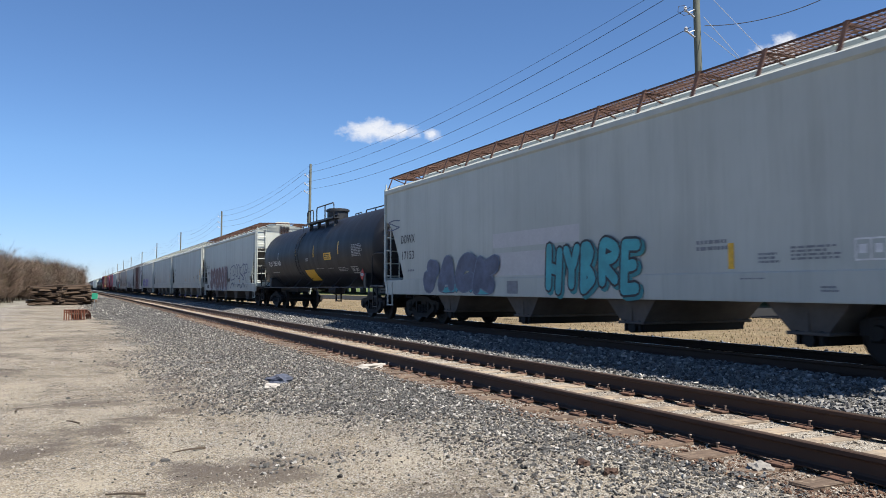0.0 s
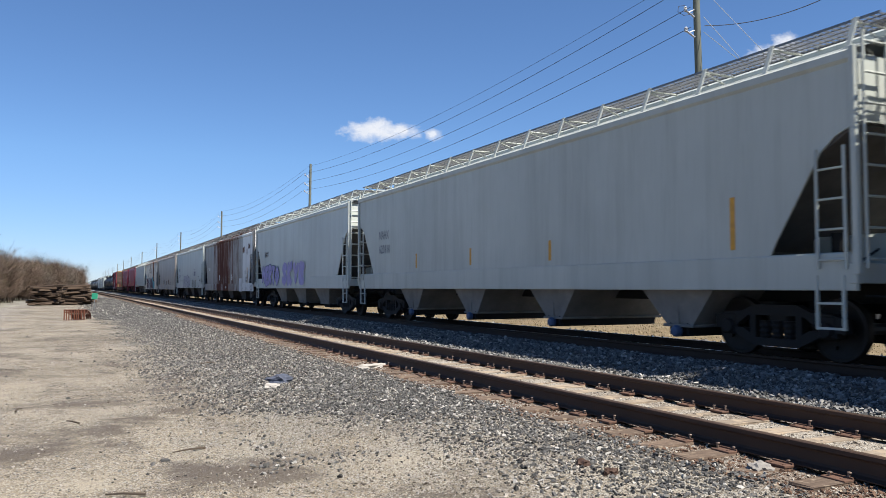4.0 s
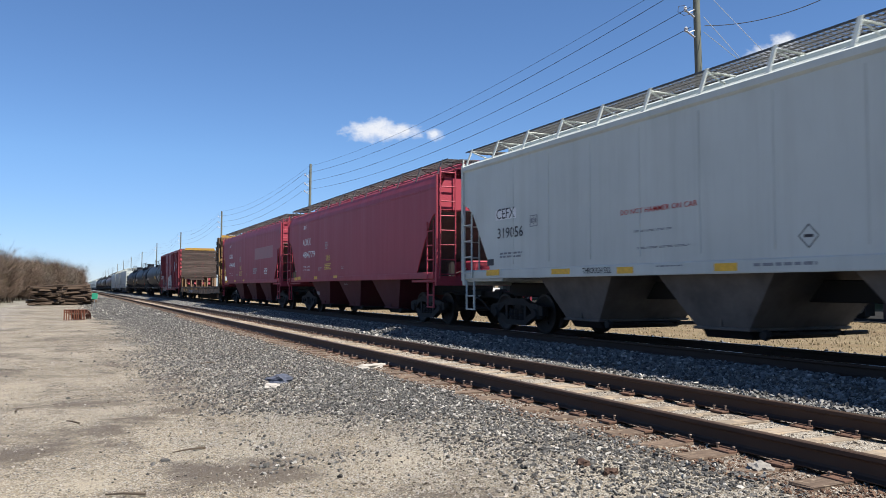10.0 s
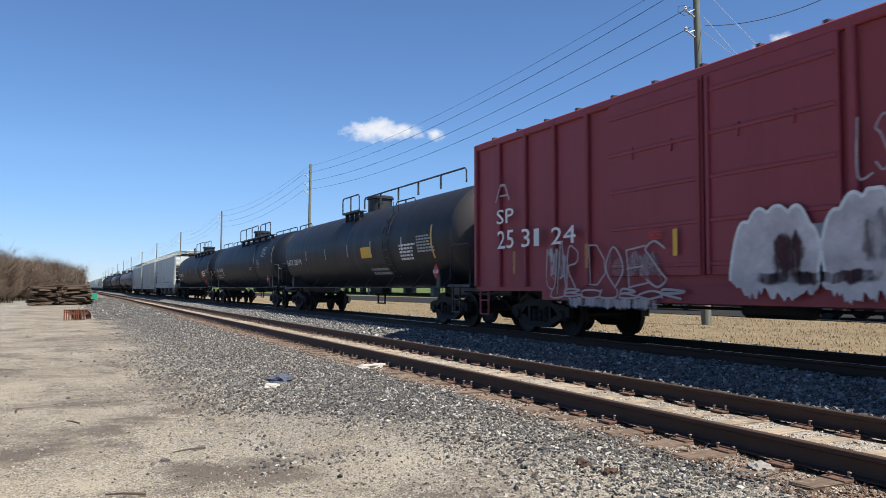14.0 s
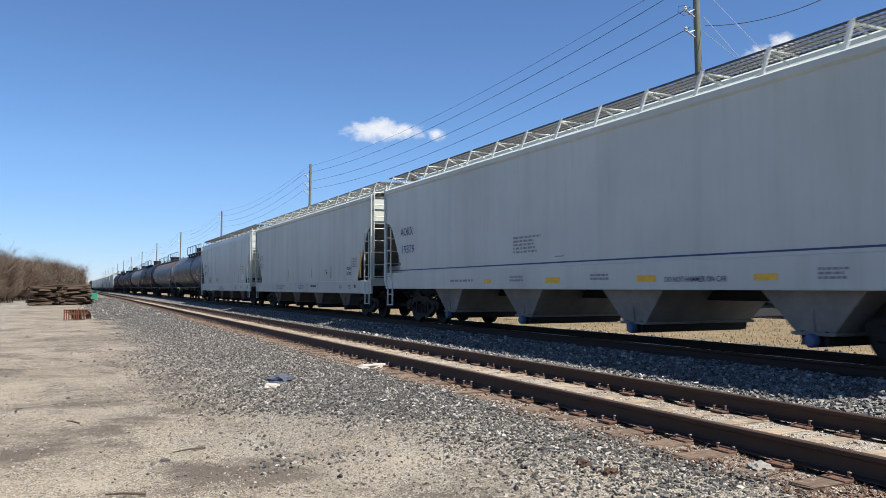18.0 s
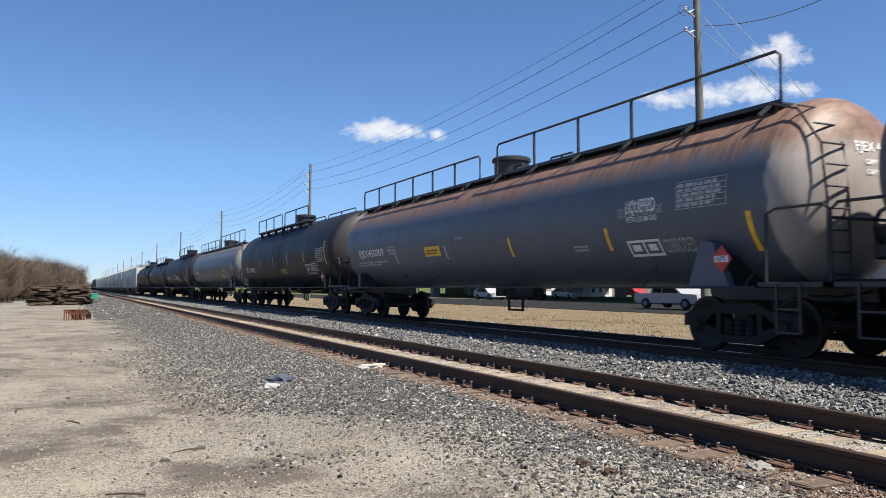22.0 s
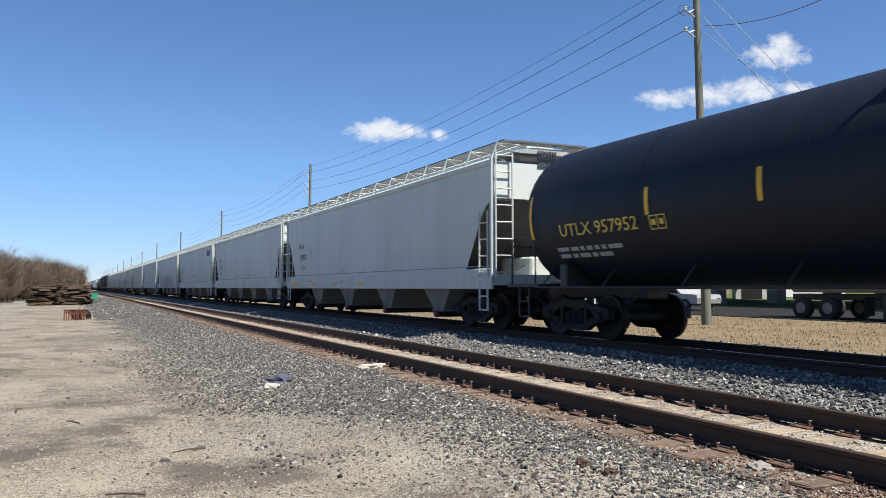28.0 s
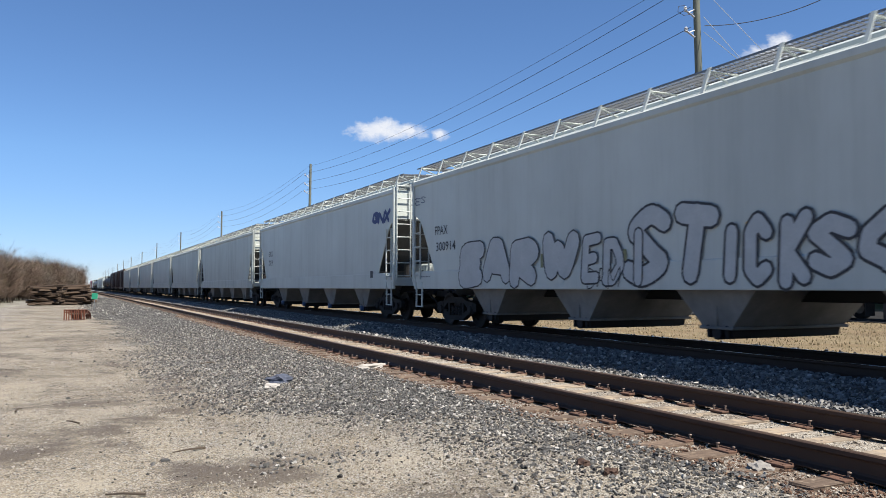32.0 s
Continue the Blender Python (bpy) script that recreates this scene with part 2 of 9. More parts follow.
def on_side(car, me, y, z, name, label="", lift=0.0, kind=""):
    """Lays a flat mesh, in reading direction and height, on a car's side: plane or round."""
    skin = SKIN.get(car.name, "hopper")
    if skin == "tank":
        r, zc = ROUND[car.name]
        for v in me.vertices:
            zz = z + v.co.y
            q = max(-0.995, min(0.995, (zz - zc) / r))
            k = r + 0.008 + v.co.z + lift
            v.co = (-math.sqrt(1 - q * q) * k, y - v.co.x, zz)
        ob = part(name, me, car, label)
    else:
        base = {"hopper": -1.5472, "boxcar": -1.664, "flatcar": -1.53}[skin]
        if skin == "hopper" and z < car["sill"] + 0.02:
            base = -1.5645
        ob = part(name, me, car, label, Matrix.Translation((base - lift, y, z)) @ SIDE)
    if kind:
        ob["kind"] = kind
    return ob


def sheet(w, h, lift=0.0, m=None, a=0.0, b=0.0):
    """A flat field, split in height so that it can follow a round."""
    m = m or M()
    n = max(1, int(h / 0.1))
    vs = []
    for k in range(n + 1):
        vs += [(a, b + h * k / n, lift), (a + w, b + h * k / n, lift)]
    return m.add(vs, [(2 * k, 2 * k + 1, 2 * k + 3, 2 * k + 2) for k in range(n)])


def word(car, text, y, z, w, h, ink, lift=0.0055):
    me = lettering_mesh(text, 1.0, ink, 0.006)
    xs = [v.co.x for v in me.vertices]
    ys = [v.co.y for v in me.vertices]
    kx, ky = w / (max(xs) - min(xs)), h / max(ys)
    for v in me.vertices:
        v.co = ((v.co.x - min(xs)) * kx, v.co.y * ky, 0.0)
    on_side(car, me, y, z, "lettering", lift=lift)


def bar(car, y, z, w, h, mat, name="reflector"):
    on_side(car, sheet(w, h).mesh(name, mat), y, z, name, lift=0.001 if name == "paint_patch" else 0.0035)


def block(car, rows, y, z, w, h, ink):
    """Rows of small writing that cannot be read, as bars."""
    r = random.Random(int(abs(y * 100)) + rows)
    m = M()
    ph = h / rows
    for i in range(rows):
        a, end = 0.0, w * r.uniform(0.7, 1.0)
        while a < end - 0.01:
            k = min(r.uniform(0.06, 0.2) * w, end - a)
            sheet(k, ph * 0.58, 0.0, m, a, h - (i + 1) * ph + ph * 0.2)
            a += k + 0.035 * w
    on_side(car, m.mesh("stencil", ink), y, z, "stencil", lift=0.004, kind="stuff")


def panel(car, y, z, w, h, ink):
    """A stencilled frame with two fields."""
    t = max(0.018, 0.05 * w)
    m = M()
    for a, b, ww, hh in ((0, 0, w, t), (0, h - t, w, t), (0, t, t, h - 2 * t), (w - t, t, t, h - 2 * t), (w * 0.5 - t / 2, t, t, h - 2 * t), (w * 0.12, h * 0.32, w * 0.26, h * 0.4), (w * 0.62, h * 0.32, w * 0.24, h * 0.4)):
        sheet(ww, hh, 0.0, m, a, b)
    on_side(car, m.mesh("stencil", ink), y, z, "stencil", lift=0.005, kind="stuff")


def grid(car, y, z, w, h, ink):
    """A ruled table of test dates."""
    m = M()
    for k in range(6):
        sheet(w, 0.012, 0.0, m, 0, k * (h - 0.012) / 5)
    for k in range(5):
        sheet(0.012, h, 0.001, m, k * (w - 0.012) / 4, 0)
    on_side(car, m.mesh("stencil", ink), y, z, "stencil", lift=0.004, kind="stuff")
    block(car, 5, y - 0.03, z + 0.02, w - 0.06, h - 0.04, ink)


def roundel(car, y, z, r, ring=None):
    """A white disc with a dark cross, or a coloured ring."""
    m = M()
    k = 20
    m.add([(0, 0, 0)] + [(r * math.cos(6.2832 * j / k), r * math.sin(6.2832 * j / k), 0) for j in range(k)], [(0, j + 1, (j + 1) % k + 1) for j in range(k)])
    on_side(car, m.mesh("roundel", ring or INK_W), y, z, "roundel", lift=0.004)
    x = M()
    for s in (-1, 1):
        x.add([(-0.75 * r, -0.75 * r * s - 0.02, 0.0005 * s), (0.75 * r, 0.75 * r * s - 0.02, 0.0005 * s), (0.75 * r, 0.75 * r * s + 0.02, 0.0005 * s), (-0.75 * r, -0.75 * r * s + 0.02, 0.0005 * s)], [(0, 1, 2, 3)])
    on_side(car, x.mesh("roundel", INK_K if not ring else INK_W), y, z, "roundel", lift=0.006)


def diamond(car, y, z, r):
    """A thin diamond emblem."""
    a, b = [(0, -r), (r, 0), (0, r), (-r, 0)], [(0, -r * 0.88), (r * 0.88, 0), (0, r * 0.88), (-r * 0.88, 0)]
    m = M().add([(p, q, 0) for p, q in a] + [(p, q, 0) for p, q in b], [(k, (k + 1) % 4, (k + 1) % 4 + 4, k + 4) for k in range(4)])
    sheet(r * 0.9, r * 0.25, 0.0, m, -r * 0.45, -r * 0.12)
    on_side(car, m.mesh("emblem", INK_K), y, z, "emblem", lift=0.004)


def stain(car, y, z, w, h, mat, lift=0.0005):
    """A streaky stain with ragged, fading edges."""
    on_side(car, sheet(w, h).mesh("stain", mat), y, z, "stain", lift=lift)


# hand-drawn letter strokes on a grid four wide and six high
STROKES = {
    "A": "00 16 26 40;12 32", "B": "00 06 26 35 24 03;13 32 41 20 00", "C": "45 26 05 01 20 41", "D": "00 06 26 44 42 20 00", "E": "46 06 03 00 40;03 33",
    "G": "45 26 05 01 20 41 43 23", "H": "00 06;40 46;03 43", "I": "20 26", "J": "16 46;36 31 10 02", "K": "00 06;46 03 40", "L": "06 00 40", "M": "00 06 22 46 40",
    "N": "00 06 40 46", "O": "20 02 04 26 44 42 20", "P": "00 06 36 45 34 03", "R": "00 06 36 45 34 03 40", "S": "45 26 05 14 32 41 20 01", "T": "06 46;26 20",
    "U": "06 01 20 41 46", "V": "06 20 46", "W": "06 10 24 30 46", "X": "06 40;00 46", "Y": "06 23 46;23 20", "Z": "06 46 00 40"}


def smoothed(pts, n=4):
    """A soft line through the points."""
    out = []
    for i in range(len(pts) - 1):
        p0, p1, p2, p3 = pts[max(0, i - 1)], pts[i], pts[i + 1], pts[min(len(pts) - 1, i + 2)]
        for k in range(n):
            t = k / n
            out.append(0.5 * ((2 * p1) + (p2 - p0) * t + (2 * p0 - 5 * p1 + 4 * p2 - p3) * t * t + (3 * p1 - p0 - 3 * p2 + p3) * t ** 3))
    return out + [pts[-1]]


def ribbon(m, pts, wd, lift):
    """A brush stroke with rounded ends and joints."""
    r = wd * 0.5
    for j, p in enumerate(pts):
        up = lift + 0.00004 * j
        m.add([(p.x + r * math.cos(0.785 * k), p.y + r * math.sin(0.785 * k), up) for k in range(8)], [tuple(range(8))])
        if j + 1 < len(pts):
            q = pts[j + 1]
            d = q - p
            if d.length > 1e-6:
                s = Vector((-d.y, d.x)).normalized() * r
                m.add([(p.x - s.x, p.y - s.y, up + 0.00002), (q.x - s.x, q.y - s.y, up + 0.00002), (q.x + s.x, q.y + s.y, up + 0.00002), (p.x + s.x, p.y + s.y, up + 0.00002)], [(0, 1, 2, 3)])


def spray(car, text, y, z, w, h, fill, line, seed, fat=0.45, edge=0.04, slant=0.12, shadow=None):
    """Sprayed letters: fat rounded strokes with outlines and, if given, a dropped shade; or bare lines."""
    r = random.Random(seed)
    step_ = w / (len(text) + 0.15)
    thick = fat * min(step_, h) * 0.8
    pad = (thick / 2 + edge) if fill else edge
    lines = M()
    for i, ch in enumerate(text):
        fills, shades = M(), M()
        lines = M() if fill else lines
        lw, lh = step_ * r.uniform(0.92, 1.12), h * r.uniform(0.84, 1.0)
        x0, y0 = step_ * i + r.uniform(-0.03, 0.05) * step_, r.uniform(0.0, 1.0) * (h - lh)
        tilt = r.uniform(-0.1, 0.1)
        soft_ = r.random() < (0.45 if fill else 0.8)
        up = 0.0022 * i
        for q, stroke in enumerate(STROKES[ch].split(";")):
            pts = []
            for p in stroke.split():
                u, v = int(p[0]) / 4, int(p[1]) / 6
                u += slant * (v - 0.5) + r.uniform(-0.05, 0.05)
                v += tilt * (u - 0.5) + r.uniform(-0.03, 0.03)
                pts.append(Vector((x0 + pad + u * max(0.1, lw - 2 * pad), min(h, max(0.0, y0 + pad + v * max(0.1, lh - 2 * pad))))))
            pts = smoothed(pts) if soft_ else pts
            lift = up + 0.0003 * q
            if fill:
                if shadow:
                    ribbon(shades, [p + Vector((edge * 1.6, -edge * 1.2)) for p in pts], thick + 2.2 * edge, lift - 0.0006)
                ribbon(lines, pts, thick + 2 * edge, lift)
                ribbon(fills, pts, thick, lift + 0.0011)
            else:
                ribbon(lines, pts, edge * r.uniform(0.8, 1.2), lift)
        for m, mat, lab in ((shades, shadow, "shaded edge of a sprayed letter"), (lines, line, "sprayed outline of a letter"), (fills, fill, "sprayed letter")):
            if fill and mat and m.v:
                on_side(car, m.mesh("graffiti", mat), y, z, "graffiti", lab, lift=0.006)
    if not fill:
        on_side(car, lines.mesh("graffiti", line), y, z, "graffiti", "sprayed lines", lift=0.006)


def drawn(car, strokes, y, z, w, h, line, edge, pale=None):
    """Freehand lines on a grid a hundred wide and high, with a paler halo beside them."""
    for mat, wide, lift, lab in ((pale, edge * 2.4, 0.006, "pale halo of sprayed lines"), (line, edge, 0.009, "sprayed outlines")):
        m = M()
        for k, stroke in enumerate(strokes.split(";")):
            pts = [Vector((int(p[:2]) * w / 99, int(p[2:]) * h / 99)) for p in stroke.split()]
            ribbon(m, smoothed(pts, 4), wide, 0.0004 * k)
        if mat:
            on_side(car, m.mesh("graffiti", mat), y, z, "graffiti", lab, lift=lift)


def bubble(car, y, z, w, h, fill, line, seed):
    """A sprayed cloud shape with a scalloped outline and drips at its foot."""
    r = random.Random(seed)
    m, o, n = M(), M(), 40
    tops, feet = [], []
    bumps = [r.uniform(0.22, 0.4) for _ in range(9)]
    for k in range(n + 1):
        u = k / n
        q = u * 4.6
        rise = (1 - abs(2 * u - 1) ** 6) * (0.86 + bumps[int(q) % 9] * 0.4 * abs(math.sin(q * math.pi)) - 0.06 * math.sin(u * 9))
        tops.append(Vector((u * w, h * min(1.0, 0.25 + 0.75 * rise))))
        feet.append(Vector((u * w, h * (0.1 * (1 - abs(2 * u - 1) ** 4) * r.uniform(-1.0, 0.6) + 0.16 * abs(2 * u - 1) ** 5))))
    for k in range(n):
        m.add([(*feet[k], 0.0), (*feet[k + 1], 0.0), (*tops[k + 1], 0.0), (*tops[k], 0.0)], [(0, 1, 2, 3)])
    ribbon(o, smoothed(tops, 2), 0.05, 0.0016)
    ribbon(o, [tops[0], (tops[0] + feet[0]) / 2, feet[0]], 0.05, 0.002)
    on_side(car, m.mesh("graffiti", fill), y, z, "graffiti", "silvery sprayed cloud shape", lift=0.006)
    on_side(car, o.mesh("graffiti", line), y, z, "graffiti", "sprayed outlines", lift=0.006)


# ---- railway cars ----
TRACK_X, RAIL_Z, SPEED = 10.55, 0.11, 18.887
WHEEL_R = 0.457
spinning = []


def sideframe_mesh():
    m = M()
    prof = [(-1.18, 0.36), (-1.18, 0.62), (-0.95, 0.68), (-0.62, 0.7), (-0.4, 0.8), (0.4, 0.8), (0.62, 0.7), (0.95, 0.68), (1.18, 0.62), (1.18, 0.36), (0.7, 0.34), (0.38, 0.2), (-0.38, 0.2), (-0.7, 0.34)]
    top = [(-1.18, 0.42), (-1.18, 0.62), (-0.95, 0.68), (-0.62, 0.7), (-0.4, 0.8), (0.4, 0.8), (0.62, 0.7), (0.95, 0.68), (1.18, 0.62), (1.18, 0.42), (0.8, 0.44), (0.5, 0.64), (-0.5, 0.64), (-0.8, 0.44)]
    low = [(-0.95, 0.44), (-0.6, 0.44), (-0.36, 0.3), (0.36, 0.3), (0.6, 0.44), (0.95, 0.44), (0.7, 0.32), (0.4, 0.18), (-0.4, 0.18), (-0.7, 0.32)]
    m.plate(top, -0.07, 0.07)
    m.plate(low, -0.07, 0.07)
    for y in (-0.89, 0.89):
        m.box((0, y, 0.5), (0.17, 0.3, 0.34), ch=0.03)
        m.turned([(0.10, -0.13), (0.12, -0.1), (0.12, 0.05)], (0, y, 0.46), "x", 10)
    for y in (-0.42, 0.42):
        m.box((0, y, 0.48), (0.13, 0.1, 0.4))
    return m.mesh("sideframe", STEEL_DARK, 30)


def spring_mesh():
    m = M()
    for y in (0.0,):
        m.turned([(0.08, 0.3), (0.095, 0.33), (0.075, 0.36), (0.095, 0.4), (0.075, 0.44), (0.095, 0.48), (0.075, 0.52), (0.09, 0.56)], (0, y, 0), "z", 8)
    return m.mesh("spring", STEEL_DARK, 40)


def wheelset_mesh():
    m = M()
    m.turned([(0.085, -1.02), (0.085, 1.02)], (0, 0, 0), "x", 10)
    for s in (-1, 1):
        x = 0.755 * s
        m.turned([(0.12, -0.09), (0.14, -0.03), (0.36, -0.045), (0.4, -0.07), (0.448, -0.065), (WHEEL_R, -0.03 * s), (WHEEL_R + (0.028 if s > 0 else 0.0), -0.062), (WHEEL_R, -0.03), (WHEEL_R - 0.006, 0.065), (0.4, 0.07), (0.36, 0.03), (0.14, 0.05), (0.12, 0.1)], (x, 0, 0), "x", 28)
    for a in range(4):
        t = a * math.pi / 2
        for s in (-1, 1):
            m.turned([(0.03, -0.02), (0.03, 0.02)], (s * 0.83, 0.25 * math.cos(t), 0.25 * math.sin(t)), "x", 6)
    return m.mesh("wheelset", WHEEL, 35)


def bolster_mesh():
    m = M()
    m.box((0, 0, 0.58), (2.0, 0.36, 0.24), ch=0.04)
    m.box((0, -0.5, 0.42), (1.7, 0.12, 0.12), ch=0.02)
    m.box((0, 0.5, 0.42), (1.7, 0.12, 0.12), ch=0.02)
    m.turned([(0.22, 0.68), (0.22, 0.86)], (0, 0, 0), "z", 14)
    return m.mesh("truck", STEEL_DARK, 30)


def truck(car, y):
    t = part("truck", shared("bolster", bolster_mesh), car, "dark grimy four-wheel railway truck", Matrix.Translation((0, y, 0)))
    for s in (-1, 1):
        part("sideframe", shared("sideframe", sideframe_mesh), t, "", Matrix.Translation((1.0 * s, 0, 0)))
        for q in (-0.22, 0.0, 0.22):
            part("spring", shared("spring", spring_mesh), t, "", Matrix.Translation((1.0 * s, q, 0)))
    for w in (-0.89, 0.89):
        ws = part("wheelset", shared("wheelset", wheelset_mesh), t, "", Matrix.Translation((0, w, WHEEL_R)))
        spinning.append((ws, car, y + w, w))
    return t


def coupler_mesh():
    m = M()
    m.box((0, -0.25, 0.86), (0.16, 0.9, 0.18), ch=0.03)
    m.box((0.04, -0.66, 0.86), (0.3, 0.26, 0.3), ch=0.06)
    m.box((-0.1, -0.74, 0.86), (0.12, 0.2, 0.26), ch=0.04)
    m.tube([(-0.35, 0.1, 0.86), (-0.32, -0.3, 0.7), (-0.25, -0.6, 0.45), (-0.1, -0.75, 0.42)], 0.028, 6)
    m.tube([(-1.35, 0.05, 0.95), (-0.9, -0.1, 0.93), (-0.2, -0.12, 1.0), (-0.1, -0.3, 1.05)], 0.016, 5)
    return m.mesh("coupler", STEEL_DARK, 35)


def coupler(car, y, s):
    part("coupler", shared("coupler", coupler_mesh), car, "", Matrix.Translation((0, y, 0)) @ Matrix.Rotation(0 if s < 0 else math.pi, 4, "Z"))


def ladder_mesh(w, z0, z1, mat, pitch=0.4, r=0.018, flare=0.0):
    """A ladder in the x-z plane, at y = 0."""
    m = M()
    for s in (-1, 1):
        m.tube([(s * w / 2, 0, z0), (s * w / 2, 0, z1)], r * 1.3, 5)
    z = z0 + 0.12
    while z < z1:
        m.tube([(-w / 2, 0, z), (w / 2, 0, z)], r, 5)
        z += pitch
    return m.mesh("ladder", mat, 40)


def stirrup_mesh(mat):
    m = M()
    for y in (-0.2, 0.2):
        m.box((0, y, 0.86), (0.04, 0.035, 0.72))
    for z in (0.52, 0.85):
        m.box((0, 0, z), (0.05, 0.43, 0.03))
    return m.mesh("stirrup", mat)


def grate_mesh(length, mat, w=0.62, pitch=0.05):
    """Walkway grating: long bars with many cross strands."""
    m = M()
    n = int(length / pitch)
    h = length / 2
    for x in (-w / 2, w / 2):
        m.box((x, 0, 0), (0.012, length, 0.035))
    for k in range(1, 4):
        m.box((-w / 2 + w * k / 4, 0, 0.0), (0.01, length, 0.015))
    for i in range(n):
        y = -h + (i + 0.5) * pitch
        m.box((0, y, 0.0), (w, 0.014, 0.014), rz=0.06 if i % 2 else -0.06)
    return m.mesh("walkway", mat)


def grate_post_mesh(mat):
    m = M()
    m.add([(-1.53, -0.04, 4.14), (-1.53, 0.04, 4.14), (-1.35, 0.04, 4.6), (-1.35, -0.04, 4.6), (-1.515, -0.04, 4.13), (-1.515, 0.04, 4.13), (-1.335, 0.04, 4.59), (-1.335, -0.04, 4.59)], [(3, 2, 1, 0), (4, 5, 6, 7), (0, 1, 5, 4), (1, 2, 6, 5), (2, 3, 7, 6), (3, 0, 4, 7)])
    m.tube([(-1.33, 0, 4.54), (-0.72, 0, 4.54)], 0.018, 4)
    m.tube([(-1.33, 0, 4.52), (-0.85, 0, 4.36)], 0.018, 4)
    return m.mesh("walkway_bracket", mat)


def hopper(name, s0, s1, body, label, bays=3, smooth_end=True, ribs=0, walk_mat=GALV, cap=None, rail_mat=None, eave=4.14, bay_mat=None, sill=(1.02, 1.49), end_cut=(1.45, 1.7), post_mat=None, slope_mat=None, round_top=False, group="hopper cars of the freight train"):
    """A covered hopper car: near corner at s0, far corner at s1, along the train."""
    L = s1 - s0
    h = L / 2
    rail_mat = rail_mat or body
    car = thing(name, label, "hopper car", group)
    z_low, zs = sill
    car["sill"], SKIN[car.name] = zs, "hopper"
    cut, lip = end_cut

    def side(sg):
        m = M()
        pts = [(-h + cut - 0.04, zs), (-h + cut, zs + 0.12), (-h + cut * 0.97, lip - 0.25), (-h + cut * 0.88, lip), (-h + cut * 0.36, 2.86), (-h + cut * 0.2, 3.05), (-h, 3.16), (-h, eave - (0.3 if round_top else 0.1))]
        prof = pts + [(-y, z) for y, z in reversed(pts)]
        m.plate(prof, sg * 1.545, sg * 1.515)
        if round_top:
            m.prism([(sg * 1.558, eave - 0.34), (sg * 1.556, eave - 0.28), (sg * 1.535, eave - 0.17), (sg * 1.485, eave - 0.04), (sg * 1.42, eave + 0.07), (sg * 1.32, eave + 0.13), (sg * 1.3, eave - 0.05), (sg * 1.45, eave - 0.34)], -h, h)
        else:
            m.prism([(sg * 1.55, eave - 0.16), (sg * 1.59, eave - 0.12), (sg * 1.59, eave - 0.02), (sg * 1.50, eave + 0.03), (sg * 1.48, eave - 0.16)], -h, h)
        return m.mesh("side", body)

    for sg in (-1, 1):
        sd = part("side", side(sg), car)
        for k in range(ribs):
            y = -h + cut + (k + 0.7) * (L - 2 * cut) / (ribs + 0.4)
            part("rib", shared(("hrib", body.name), lambda: M().box((0, 0, 0), (0.012, 0.04, 2.3), ch=0.004).mesh("rib", body)), sd, "", Matrix.Translation((sg * 1.548, y, 2.75)))
        bar = M()
        bar.prism([(sg * 1.555, z_low), (sg * 1.562, z_low + 0.02), (sg * 1.562, zs), (sg * 1.55, zs + 0.02), (sg * 1.5, zs + 0.03), (sg * 1.5, z_low)], -h + 0.02, h - 0.02)
        part("side_sill", bar.mesh("side_sill", body), car)
    rf = M()
    rim = 1.4 if round_top else 1.53
    arc = [(-rim, eave), (-1.3, eave + 0.12), (-0.9, eave + 0.25), (-0.4, eave + 0.35), (0.4, eave + 0.35), (0.9, eave + 0.25), (1.3, eave + 0.12), (rim, eave)]
    rf.prism(arc + [(rim - 0.03, eave - 0.05), (0.03 - rim, eave - 0.05)], -h, h)
    part("roof", rf.mesh("roof", body, 25), car)
    ht = M()
    ht.prism([(-0.38, eave + 0.3), (-0.4, eave + 0.5), (-0.3, eave + 0.56), (0.3, eave + 0.56), (0.4, eave + 0.5), (0.38, eave + 0.3)], -h + 0.3, h - 0.3)
    for k in range(8):
        y = -h + 1.4 + k * (L - 2.8) / 7
        ht.box((0, y, eave + 0.54), (0.86, 0.06, 0.06))
    part("hatch_cover", ht.mesh("hatch_cover", body), car)
    for sg in (-1, 1):
        e = M()
        y = sg * h
        e.add([(-1.53, y, 3.15), (1.53, y, 3.15), (1.53, y, eave), (0.9, y, eave + 0.2), (-0.9, y, eave + 0.2), (-1.53, y, eave),
               (-1.53, y - sg * 0.03, 3.15), (1.53, y - sg * 0.03, 3.15), (1.53, y - sg * 0.03, eave), (0.9, y - sg * 0.03, eave + 0.2), (-0.9, y - sg * 0.03, eave + 0.2), (-1.53, y - sg * 0.03, eave)],
              [(0, 1, 2, 3, 4, 5), (11, 10, 9, 8, 7, 6)] + [(i, (i + 1) % 6, (i + 1) % 6 + 6, i + 6) for i in range(6)])
        part("end_panel", e.mesh("end_panel", body), car)
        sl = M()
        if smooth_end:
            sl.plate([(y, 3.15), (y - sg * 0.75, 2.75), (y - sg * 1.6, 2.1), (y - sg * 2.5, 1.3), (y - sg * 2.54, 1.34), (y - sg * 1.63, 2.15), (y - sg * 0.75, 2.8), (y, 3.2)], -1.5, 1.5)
        # without its own material the sheet gets recess shade as colour
        part("slope_sheet", sl.mesh("slope_sheet", slope_mat or SLOPE_SHADE), car, "" if slope_mat else "slope sheet painted dark for the shade at the car end")
        d = M()
        d.box((0, y - sg * 0.95, 1.24), (3.0, 1.9, 0.07), ch=0.01)
        d.box((0, y - sg * 0.05, 1.24), (3.16, 0.12, 0.26), ch=0.01)
        d.box((0, y - sg * 1.0, 1.55), (0.6, 1.4, 0.55), ch=0.05)
        part("end_platform", d.mesh("end_platform", body), car)
